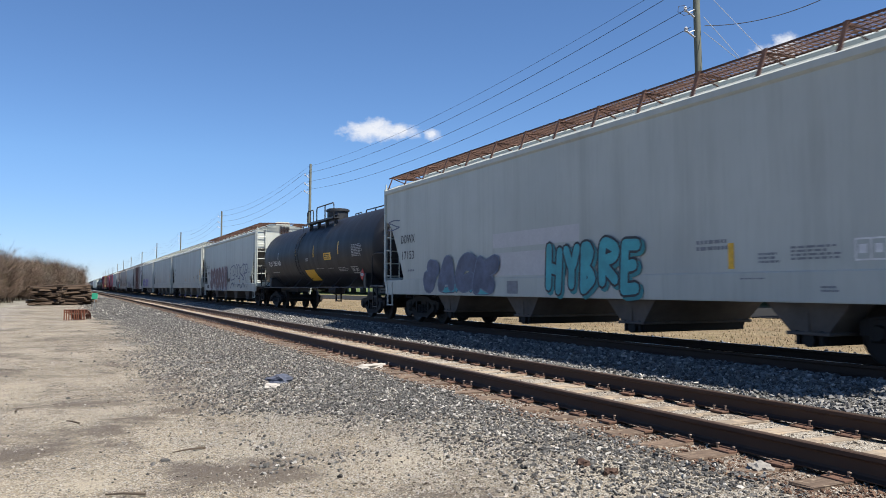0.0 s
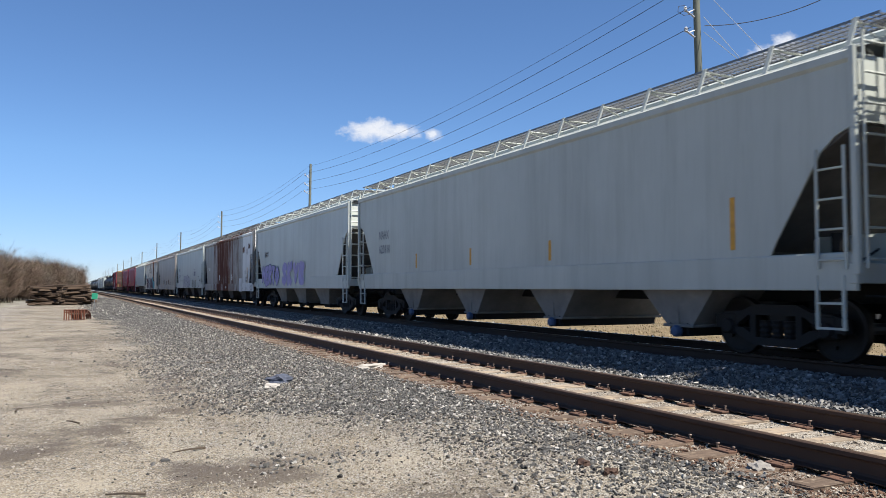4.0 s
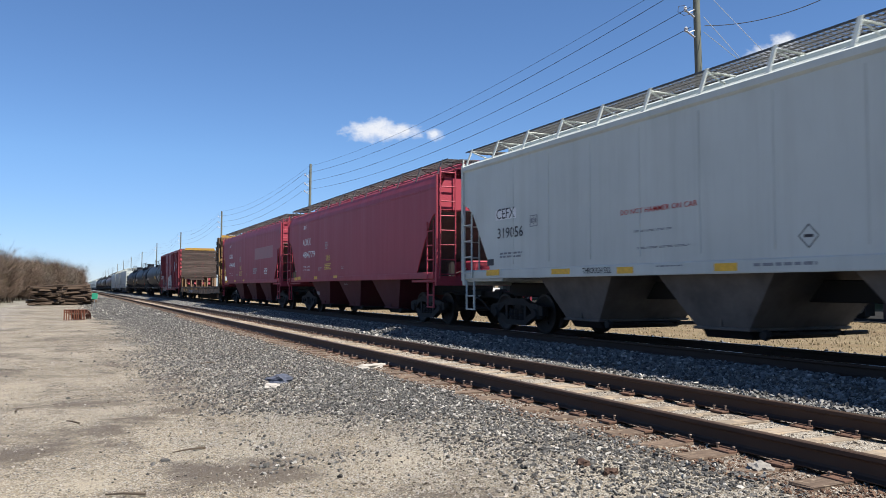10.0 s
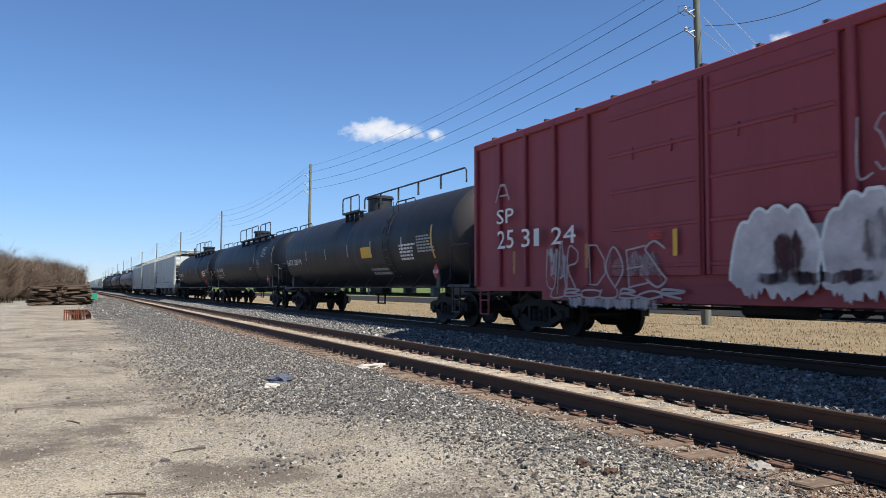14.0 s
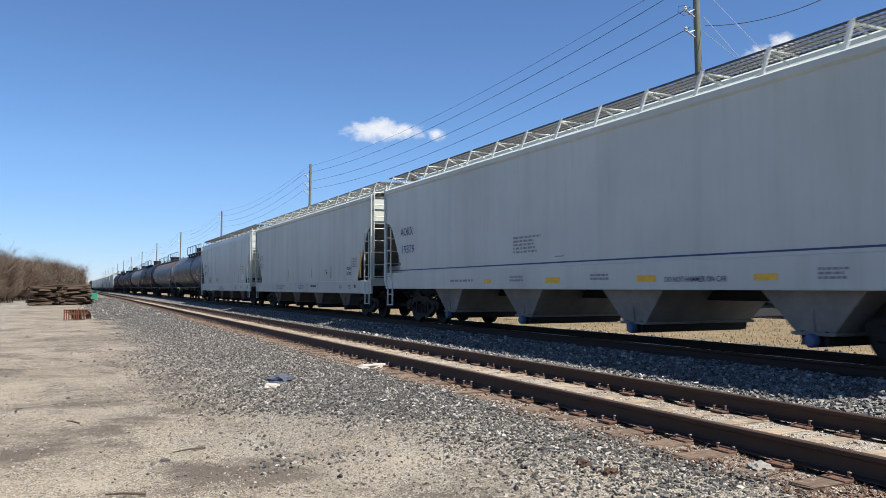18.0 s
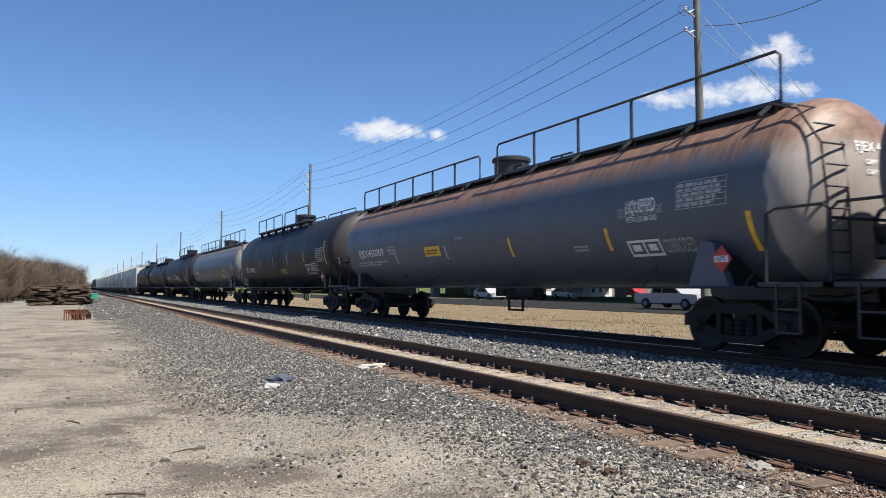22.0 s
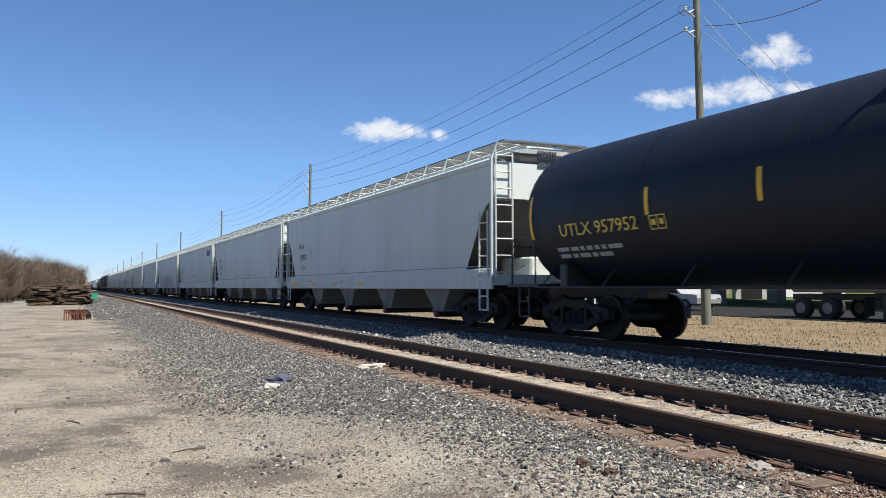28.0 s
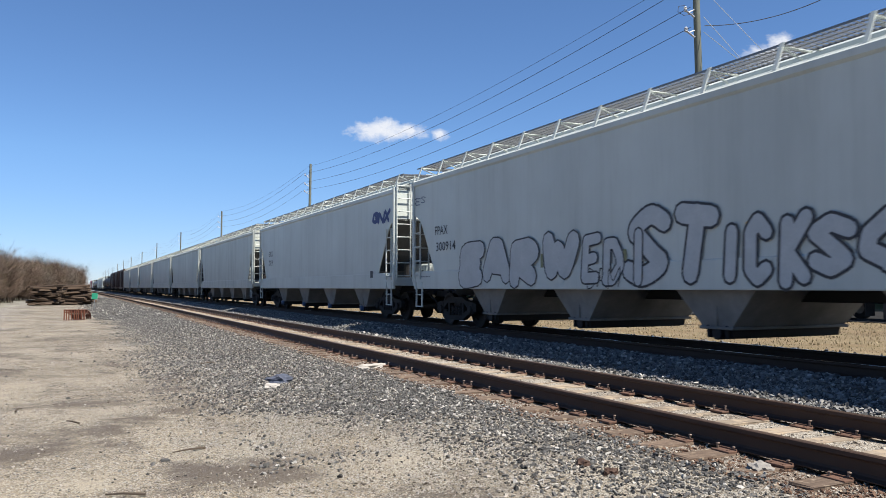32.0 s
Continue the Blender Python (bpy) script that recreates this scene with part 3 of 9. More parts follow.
        br = M()
        br.turned([(0.12, 0), (0.12, 0.55)], (-0.7, y - sg * 0.9, 1.28), "z", 10)
        br.tube([(0.75, y - sg * 0.5, 1.5), (0.6, y - sg * 1.4, 1.5)], 0.17, 10)
        br.tube([(-1.2, y - sg * 0.4, 1.3), (-0.3, y - sg * 0.6, 1.6), (0.5, y - sg * 0.5, 1.35)], 0.02, 5)
        part("brake_gear", br.mesh("brake_gear", STEEL_DARK, 35), car)
        for sx in (-1, 1):
            p = M()
            p.box((sx * 1.55, y, 2.7), (0.09, 0.09, 2.95), ch=0.01)
            part("corner_post", p.mesh("corner_post", rail_mat), car)
            part("ladder", shared(("elad", rail_mat.name), lambda: ladder_mesh(0.46, 1.3, 4.35, rail_mat)), car, "", Matrix.Translation((sx * 1.27, y + sg * 0.1, 0)))
            if sx < 0:
                part("ladder", shared(("slad", rail_mat.name), lambda: ladder_mesh(0.42, 1.3, 2.9, rail_mat)), car, "", Matrix.Translation((sx * 1.6, y - sg * 0.34, 0)) @ Matrix.Rotation(math.pi / 2, 4, "Z"))
            part("stirrup", shared(("stir", rail_mat.name), lambda: stirrup_mesh(rail_mat)), car, "", Matrix.Translation((sx * 1.56, y - sg * 0.4, 0)))
        part("end_grating", shared(("egr", walk_mat.name, sg, round(h, 2)), lambda: end_grate(walk_mat)), car, "", Matrix.Translation((0.0, y + sg * 0.03, eave - 0.12)))
        part("crossover_grating", shared(("xgr", walk_mat.name), lambda: grate_mesh(2.0, walk_mat, 0.42)), car, "", Matrix.Translation((0, y + sg * 0.06, eave + 0.43)) @ Matrix.Rotation(math.pi / 2, 4, "Z"))
        truck(car, sg * (h - 1.75))
        coupler(car, sg * h, sg)
    cs = M()
    cs.box((0, 0, 1.0), (0.4, L, 0.34), ch=0.02)
    part("center_sill", cs.mesh("center_sill", STEEL_DARK), car)
    bl = (L - 2 * 2.6 - (0.6 if bays == 4 else 0.0)) / (bays - 0.5 if bays == 4 else bays)
    for k in range(bays):
        y = (k - (bays - 1) / 2) * bl - (0.3 if bays == 4 else 0.0)
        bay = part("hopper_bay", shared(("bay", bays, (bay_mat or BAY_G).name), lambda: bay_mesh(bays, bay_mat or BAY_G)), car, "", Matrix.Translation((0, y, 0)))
        part("outlet_gate", shared(("gate", bays), lambda: gate_mesh(bays)), bay)
        if cap:
            part("outlet_cap", shared(("ocap", cap.name), lambda: cap_mesh(cap)), bay, "painted outlet cap")
    for sx in (-1, 1):
        part("walkway", shared(("walkway", round(L, 1), walk_mat.name), lambda: grate_mesh(L + 0.5, walk_mat)), car, "", Matrix.Translation((sx * 1.03, 0, eave + 0.43)))
        n = int(L / 1.35)
        for k in range(n + 1):
            y = -h + 0.1 + k * (L - 0.2) / n
            br_at = Matrix.Translation((0, y, eave - 4.14)) @ (Matrix.Identity(4) if sx < 0 else Matrix.Rotation(math.pi, 4, "Z"))
            part("walkway_bracket", shared(("wbr", (post_mat or body).name), lambda: grate_post_mesh(post_mat or body)), car, "", br_at)
    car["mid"] = (s0 + s1) / 2
    return car


def end_grate(mat):
    m = M()
    for k in range(7):
        m.box((-0.25 + k * 0.083, 0, 0.2), (0.014, 0.03, 0.42))
        m.box((0, 0, 0.02 + k * 0.06), (0.52, 0.03, 0.012))
    return m.mesh("end_grating", mat)


def bay_mesh(bays, mat):
    """A funnel under the car: sloped ends, nearly upright sides, a flange round the foot."""
    m = M()
    zb, yb, xb, slope = (0.42, 0.3, 1.27, 0.92) if bays == 4 else (0.4, 0.55, 1.1, 0.8)
    rings = []
    for z in (zb, 1.0, 1.62):
        hy, hx = yb + (z - zb) * slope, xb + (1.42 - xb) * (z - zb) / (1.62 - zb)
        rings += [(-hx, -hy, z), (hx, -hy, z), (hx, hy, z), (-hx, hy, z)]
    fs = [(3, 2, 1, 0), (8, 9, 10, 11)]
    for k in (0, 4):
        fs += [(k + i, k + (i + 1) % 4, k + (i + 1) % 4 + 4, k + i + 4) for i in range(4)]
    m.add(rings, fs)
    m.box((0, 0, zb), (2 * xb + 0.1, 2 * yb + 0.12, 0.05), ch=0.01)
    m.box((-xb - 0.03, 0, 0.8), (0.03, 0.05, 0.74))
    return m.mesh("hopper_bay", mat)


def gate_mesh(bays):
    """The outlet under a bay: a trough or a sliding gate across the car, with stub pipes."""
    m = M()
    if bays == 4:
        m.prism([(-1.24, 0.4), (-1.2, 0.26), (1.2, 0.26), (1.24, 0.4)], -0.26, 0.26)
        m.tube([(-1.3, 0, 0.33), (1.3, 0, 0.33)], 0.1, 10)
        for s in (-1, 1):
            m.box((-1.22, s * 0.2, 0.36), (0.12, 0.05, 0.2))
    else:
        m.prism([(-1.05, 0.38), (-0.95, 0.24), (0.95, 0.24), (1.05, 0.38)], -0.5, 0.5)
        m.box((0, -0.62, 0.32), (1.7, 0.26, 0.07), ch=0.015)
        for s in (-0.5, 0.5):
            m.tube([(s, -0.5, 0.34), (s, -0.98, 0.34)], 0.03, 6)
        m.tube([(-1.12, -0.9, 0.34), (1.12, -0.9, 0.34)], 0.035, 8)
        m.turned([(0.07, -0.05), (0.09, 0.0), (0.07, 0.05)], (-1.14, -0.9, 0.34), "x", 8)
    return m.mesh("outlet_gate", STEEL_DARK, 35)


def cap_mesh(cap):
    return M().turned([(0.02, -0.07), (0.08, -0.06), (0.1, -0.03), (0.1, 0.04), (0.08, 0.07)], (-1.34, 0, 0.33), "x", 14).mesh("outlet_cap", cap, 35)


def tank_shell(L, mat, r=1.5, zc=2.6):
    m = M()
    h = L / 2
    d = 0.73
    prof = []
    for k in range(9):
        t = k / 8 * math.pi / 2
        prof.append((r * math.sin(t) + 0.001, -h + d * (1 - math.cos(t))))
    prof[0] = (0.02, -h)
    for y in (-h * 0.55, -h * 0.54, h * 0.0, h * 0.54, h * 0.55):
        prof.append((r + (0.006 if abs(abs(y) - h * 0.545) < h * 0.01 else 0.0), y))
    for k in range(9):
        t = (8 - k) / 8 * math.pi / 2
        prof.append((max(0.02, r * math.sin(t)), h - d * (1 - math.cos(t))))
    m.turned(prof, (0, 0, zc), "y", 48)
    return m.mesh("tank_shell", mat, 35)


def railing_mesh(y0, y1, x, z0, z1, mat, n, bent=0.25):
    m = M()
    m.tube([(x, y0, z0), (x, y0, z1 - 0.08), (x, y0 + 0.08, z1), (x, y1 - 0.08, z1), (x, y1, z1 - 0.08), (x, y1, z0)], 0.026, 6)
    for k in range(1, n):
        y = y0 + (y1 - y0) * k / n
        m.box((x, y, (z0 + z1) / 2), (0.04, 0.055, z1 - z0))
    return m.mesh("railing", mat, 40)


def tank_car(name, a, b, body, label, style="short", rail=BLACK, r=TANK_R0, zc=TANK_Z0, rails=None, step_y=-4.2, saddle=False, group="tank cars of the freight train"):
    """A tank car whose shell reaches from a to b along the train."""
    L = b - a
    h = L / 2
    top = zc + r
    car = thing(name, label, "tank car", group)
    SKIN[car.name] = "tank"
    ROUND[car.name] = (r, zc)
    part("tank_shell", tank_shell(L, body, r, zc), car)
    for y in (-h * 0.545, -h * 0.18, h * 0.18, h * 0.545):
        part("weld_band", shared(("band", body.name, r), lambda: M().turned([(r + 0.001, -0.03), (r + 0.006, -0.012), (r + 0.006, 0.012), (r + 0.001, 0.03)], (0, 0, zc), "y", 48, False).mesh("weld_band", body, 35)), car, "", Matrix.Translation((0, y, 0)))
    p = M()
    p.turned([(0.46, top - 0.1), (0.46, top + 0.4), (0.52, top + 0.42), (0.52, top + 0.5), (0.46, top + 0.54), (0.2, top + 0.57)], (0, 0.2, 0), "z", 20)
    p.box((0.1, 0.7, top + 0.2), (0.3, 0.2, 0.24), ch=0.03)
    p.tube([(-0.3, -0.5, top), (-0.3, -0.5, top + 0.2), (-0.3, -0.9, top + 0.2)], 0.05, 6)
    part("manway_housing", p.mesh("manway_housing", rail, 35), car)
    if rails is None:
        rails = {"short": ((0.15, 1.06, 0.5), (-2.79, -0.38, 0.55)), "mid": ((-3.9, 1.19, 0.62), (-6.9, -4.5, 0.6)), "full": ((0.56, h - 0.6, 0.62), (-h + 1.0, -0.38, 0.76))}[style]
    ox = 0.76 if style == "full" else 1.12
    base = top - 0.08 if style == "full" else top - 0.12
    ends = [q for a_, b_, hh in rails if hh > 0.4 for q in (a_, b_)]
    y0, y1 = min(ends), max(ends)
    for sx in (-1, 1):
        pl = M()
        lo, hi = (y0, y1) if sx < 0 or style != "full" else (-1.6, 2.0)
        pl.box((sx * (ox - 0.14), (lo + hi) / 2, base), (0.3, hi - lo, 0.035))
        pl.box((sx * (ox + 0.01), (lo + hi) / 2, base + 0.02), (0.02, hi - lo, 0.07))
        n = max(3, int((hi - lo) / 1.6))
        for k in range(n + 1):
            y = lo + 0.15 + k * (hi - lo - 0.3) / n
            pl.box((sx * (ox - 0.14), y, base - 0.16), (0.16, 0.04, 0.34))
            if style == "full":
                pl.box((sx * (ox + 0.17), y, base - 0.1), (0.36, 0.05, 0.05), m=Matrix.Rotation(sx * 0.62, 4, "Y"))
        part("platform", pl.mesh("platform", rail), car)
        for k, (a_, b_, hh) in enumerate(rails):
            if sx > 0 and style == "full":
                a_, b_ = (-1.6, -0.5) if k else (0.5, 2.0)
                hh = 0.5
            part("railing", railing_mesh(a_, b_, sx * ox, base, base + hh + 0.06, rail, max(2, int((b_ - a_) / 1.5))), car)
        rail_pipe = M()
        rail_pipe.tube([(sx * 1.5, -h + 0.9, 1.06), (sx * 1.5, h - 0.9, 1.06)], 0.022, 6)
        for k in range(9):
            y = -h + 1.1 + k * (L - 2.2) / 8
            rail_pipe.tube([(sx * 1.5, y, 1.06), (sx * 1.15, y, 1.45)], 0.016, 5)
        part("handrail", rail_pipe.mesh("handrail", rail, 40), car)
        if style != "full":
            sl = M()
            xo = [(sx * (r * math.sin(q) + 0.05), zc - r * math.cos(q)) for q in [radians(v) for v in (40, 50, 60, 70, 80, 90, 100, 110, 120, 132)]]
            for s in (-0.23, 0.23):
                sl.tube([(x, step_y + s, z) for x, z in xo] + [(sx * 1.12, step_y + s, top - 0.12)], 0.014, 5)
            for x, z in xo:
                sl.tube([(x, step_y - 0.23, z), (x, step_y + 0.23, z)], 0.011, 5)
            part("ladder", sl.mesh("ladder", rail, 40), car)
    ug = M()
    ug.turned([(0.2, 0.75), (0.26, 0.8), (0.26, 1.15)], (0, 0, 0), "z", 14)
    ug.box((0, 0.5, 0.98), (0.4, 0.5, 0.3), ch=0.03)
    part("bottom_valve", ug.mesh("bottom_valve", STEEL_DARK, 35), car)
    part("air_reservoir", shared("airres", lambda: M().tube([(-0.7, -1.4, 0.95), (-0.7, -2.2, 0.95)], 0.16, 10).mesh("air_reservoir", STEEL_DARK, 35)), car)
    gd = M()
    for y in (-0.35, 0.35):
        gd.box((0, y, 0.66), (0.05, 0.05, 0.42))
    gd.box((0, 0, 0.47), (0.06, 0.75, 0.05))
    part("valve_guard", gd.mesh("valve_guard", STEEL_DARK), car)
    for sg in (-1, 1):
        y = sg * h
        st = M()
        st.box((0, y - sg * 1.3, 1.0), (0.55, 3.5, 0.36), ch=0.03)
        part("stub_sill", st.mesh("stub_sill", rail), car)
        part("end_platform", M().box((0, y - sg * 0.25, 1.1), (2.9, 1.3, 0.08), ch=0.01).mesh("end_platform", rail), car)
        part("bolster", M().box((0, y - sg * 1.7, 1.3), (2.7, 0.25, 0.5), ch=0.03).mesh("bolster", rail), car)
        for sx in (-1, 1) if saddle and sg < 0 else ():
            part("saddle_plate", M().plate([(y - sg * 2.35, 1.05), (y - sg * 1.45, 1.05), (y - sg * 1.8, zc - 0.75), (y - sg * 2.05, zc - 0.72)], sx * 1.43, sx * 1.3).mesh("saddle_plate", body), car)
        er = M()
        for sx in (-1, 1):
            er.tube([(sx * 1.42, y - sg * 0.75, 1.1), (sx * 1.42, y - sg * 0.75, 2.12), (sx * 1.38, y - sg * 0.6, 2.2), (sx * 1.38, y + sg * 0.18, 2.2), (sx * 1.38, y + sg * 0.3, 2.1), (sx * 1.38, y + sg * 0.3, 1.1)], 0.024, 6)
        er.tube([(-1.38, y + sg * 0.3, 2.0), (1.38, y + sg * 0.3, 2.0)], 0.024, 6)
        part("end_railing", er.mesh("end_railing", rail, 40), car)
        for sx in (-1, 1):
            part("stirrup", shared(("stir", rail.name), lambda: stirrup_mesh(rail)), car, "", Matrix.Translation((sx * 1.45, y - sg * 0.35, -0.1)))
        if style == "full" and sg < 0:
            el = M()
            for x in (-1.0, -0.55):
                el.tube([(x, y + 1.0, top - 0.12), (x, y + 0.5, top - 0.3), (x, y + 0.12, zc + 0.6), (x, y + 0.04, zc - 0.2), (x, y + 0.04, 1.1)], 0.02, 5)
            for k in range(9):
                z = 1.25 + 0.31 * k
                yy = y + 0.04 if z < zc + 0.3 else y + 0.04 + (z - zc - 0.3) ** 2 * 0.55
                el.tube([(-1.0, yy, z), (-0.55, yy, z)], 0.016, 5)
            part("ladder", el.mesh("ladder", rail, 40), car)
        bw = M()
        bw.tube([(-0.2 + 0.28 * math.cos(t), y + sg * 0.32, 1.9 + 0.28 * math.sin(t)) for t in [2 * math.pi * q / 14 for q in range(14)]], 0.02, 5, closed=True)
        bw.box((-0.2, y + sg * 0.25, 1.7), (0.3, 0.2, 0.5), ch=0.04)
        part("brake_wheel", bw.mesh("brake_wheel", rail, 40), car)
        truck(car, sg * (h - 1.65))
        coupler(car, sg * (h - 0.05), sg)
    placard(car, -h + 1.55, 1.5, -1.49)
    pe = placard(car, 0.45, 1.5, 0.0)
    pe.matrix_basis = Matrix.Translation((0.45, -h - 0.08, 1.5)) @ FRONT
    car["mid"] = (a + b) / 2
    return car


def placard_mesh():
    m = M()
    return m.add([(-0.21, 0, 0), (0, -0.21, 0), (0.21, 0, 0), (0, 0.21, 0), (-0.21, 0, -0.02), (0, -0.21, -0.02), (0.21, 0, -0.02), (0, 0.21, -0.02)],
                 [(0, 1, 2, 3), (7, 6, 5, 4), (0, 4, 5, 1), (1, 5, 6, 2), (2, 6, 7, 3), (3, 7, 4, 0)]).mesh("placard", INK_R)


def placard(car, y, z, x):
    pc = part("placard", shared("placard", placard_mesh), car, "red diamond placard", Matrix.Translation((x, y, z)) @ SIDE)
    part("placard_field", shared("pfield", lambda: strips([(-0.14, -0.05, 0.28, 0.1)]).mesh("placard_field", INK_W)), pc, "", Matrix.Translation((0, 0, 0.004)))
    part("lettering", shared("1075", lambda: lettering_mesh("1075", 0.11, INK_K, 0.002)), pc, "", Matrix.Translation((-0.125, -0.038, 0.008)))
    return pc


def head_words(car, h, text, d=0.73):
    """Writing on the domed front head of a tank."""
    r, zc = ROUND[car.name]
    for s_, x0, z, size in ((text, -0.35, 3.05, 0.2), ("CAPY  33500 GAL", -0.2, 2.85, 0.1), ("CAPY  127000 L", -0.2, 2.7, 0.1)):
        me = lettering_mesh(s_, size, INK_W, 0.003)
        for v in me.vertices:
            x, zz = x0 + v.co.x, z + v.co.y
            q = min(0.98, math.hypot(x, zz - zc) / r)
            v.co = (x, -h + d * (1 - math.sqrt(1 - q * q)) - 0.012, zz)
        part("lettering", me, car)


def tail_marks(car, h, ink):
    """Data stencils near the leading end of a tank, with its reflectors."""
    block(car, 7, -h + 3.4, 2.65, 1.05, 0.55, INK_D)
    panel(car, -h + 4.4, 2.15, 0.5, 0.4, ink)
    block(car, 2, -h + 6.6, 2.05, 0.9, 0.16, INK_D)
    bar(car, -h + 0.95, 2.3, 0.11, 0.85, YELLOW)
    bar(car, -h + 5.2, 2.3, 0.1, 0.45, YELLOW)


def boxcar(name, s0, s1, body, label, roof, door=None):
    L = s1 - s0
    h = L / 2
    car = thing(name, label, "boxcar", "boxcars of the freight train")
    SKIN[car.name] = "boxcar"
    z0, z1, w = 1.08, 4.55, 1.52
    door = door or body
    for sx in (-1, 1):
        m = M()
        m.box((sx * (w - 0.02), 0, (z0 + z1) / 2), (0.04, L, z1 - z0))
        for k in range(15):
            y = -h + 0.06 + k * (L - 0.12) / 14
            if abs(y - 0.3) < 2.45:
                continue
            part("rib", shared(("rib", body.name), lambda: M().box((0, 0, 0), (0.09, 0.12, z1 - z0), ch=0.02).mesh("rib", body)), car, "", Matrix.Translation((sx * (w + 0.045), y, (z0 + z1) / 2)))
        m.box((sx * (w + 0.03), 0, z1 - 0.06), (0.1, L, 0.16), ch=0.02)
        part("side", m.mesh("side", body), car)
        for k in range(2):
            d = M()
            y = 0.3 + (-1.22 if k == 0 else 1.22)
            d.box((sx * (w + 0.05), y, (z0 + z1) / 2 + 0.02), (0.06, 2.38, z1 - z0 - 0.3), ch=0.01)
            d.box((sx * (w + 0.1), y + (1.12 if k == 0 else -1.12), (z0 + z1) / 2), (0.05, 0.07, z1 - z0 - 0.35), ch=0.01)
            dr = part("door", d.mesh("door", door), car)
            for q in range(5):
                part("door_rib", shared(("drib", door.name), lambda: M().box((0, 0, 0), (0.03, 2.3, 0.07), ch=0.01).mesh("door_rib", door)), dr, "", Matrix.Translation((sx * (w + 0.085), y, z0 + 0.35 + q * 0.68)))
            for q in (-0.5, 0.5):
                part("handle", shared(("dhan", door.name), lambda: M().box((0, 0, 0), (0.03, 0.04, 0.22), ch=0.01).mesh("handle", door)), dr, "", Matrix.Translation((sx * (w + 0.095), y + q, z0 + 2.35)))
        s = M()
        s.prism([(sx * 1.45, 0.78), (sx * (w + 0.04), 0.8), (sx * (w + 0.04), 1.08), (sx * 1.45, 1.08)], -h + 3.0, h - 3.0)
        s.prism([(sx * 1.45, 0.98), (sx * (w + 0.02), 0.98), (sx * (w + 0.02), 1.08), (sx * 1.45, 1.08)], -h, h)
        part("side_sill", s.mesh("side_sill", body), car)
    rf = M()
    rf.prism([(-w - 0.08, z1), (-1.2, z1 + 0.09), (0, z1 + 0.16), (1.2, z1 + 0.09), (w + 0.08, z1), (w, z1 - 0.06), (-w, z1 - 0.06)], -h - 0.03, h + 0.03)
    for k in range(14):
        y = -h + 0.5 + k * (L - 1.0) / 13
        rf.box((0, y, z1 + 0.11), (2.7, 0.08, 0.1))
    part("roof", rf.mesh("roof", roof), car)
    fl = M()
    fl.box((0, 0, 1.05), (2.9, L, 0.1))
    fl.box((0, 0, 0.92), (0.4, L - 0.2, 0.3))
    fl.tube([(-0.8, -1.0, 0.75), (-0.8, 0.2, 0.75)], 0.18, 10)
    fl.tube([(-0.5, -4, 0.7), (-0.5, 4, 0.7)], 0.03, 6)
    part("underframe", fl.mesh("underframe", STEEL_DARK, 35), car)
    for sg in (-1, 1):
        e = M()
        y = sg * h
        e.box((0, y - sg * 0.03, (z0 + z1) / 2), (2 * w, 0.06, z1 - z0))
        for k in range(9):
            part("end_rib", shared(("erib", body.name), lambda: M().box((0, 0, 0), (2 * w - 0.16, 0.1, 0.17), ch=0.045).mesh("end_rib", body)), car, "", Matrix.Translation((0, y + sg * 0.04, z0 + 0.3 + k * 0.37)))
        e.box((0, y + sg * 0.03, z1 - 0.05), (2 * w, 0.1, 0.2), ch=0.02)
        part("end_panel", e.mesh("end_panel", body), car)
        for sx in (-1, 1):
            part("ladder", shared(("bxl", body.name), lambda: ladder_mesh(0.45, 1.0, 2.6, body)), car, "", Matrix.Translation((sx * 1.2, y + sg * 0.16, 0)))
            part("stirrup", shared(("stir", body.name), lambda: stirrup_mesh(body)), car, "", Matrix.Translation((sx * 1.5, y - sg * 0.35, -0.1)))
        truck(car, sg * (h - 2.1))
        coupler(car, sg * h, sg)
    car["mid"] = (s0 + s1) / 2
    return car


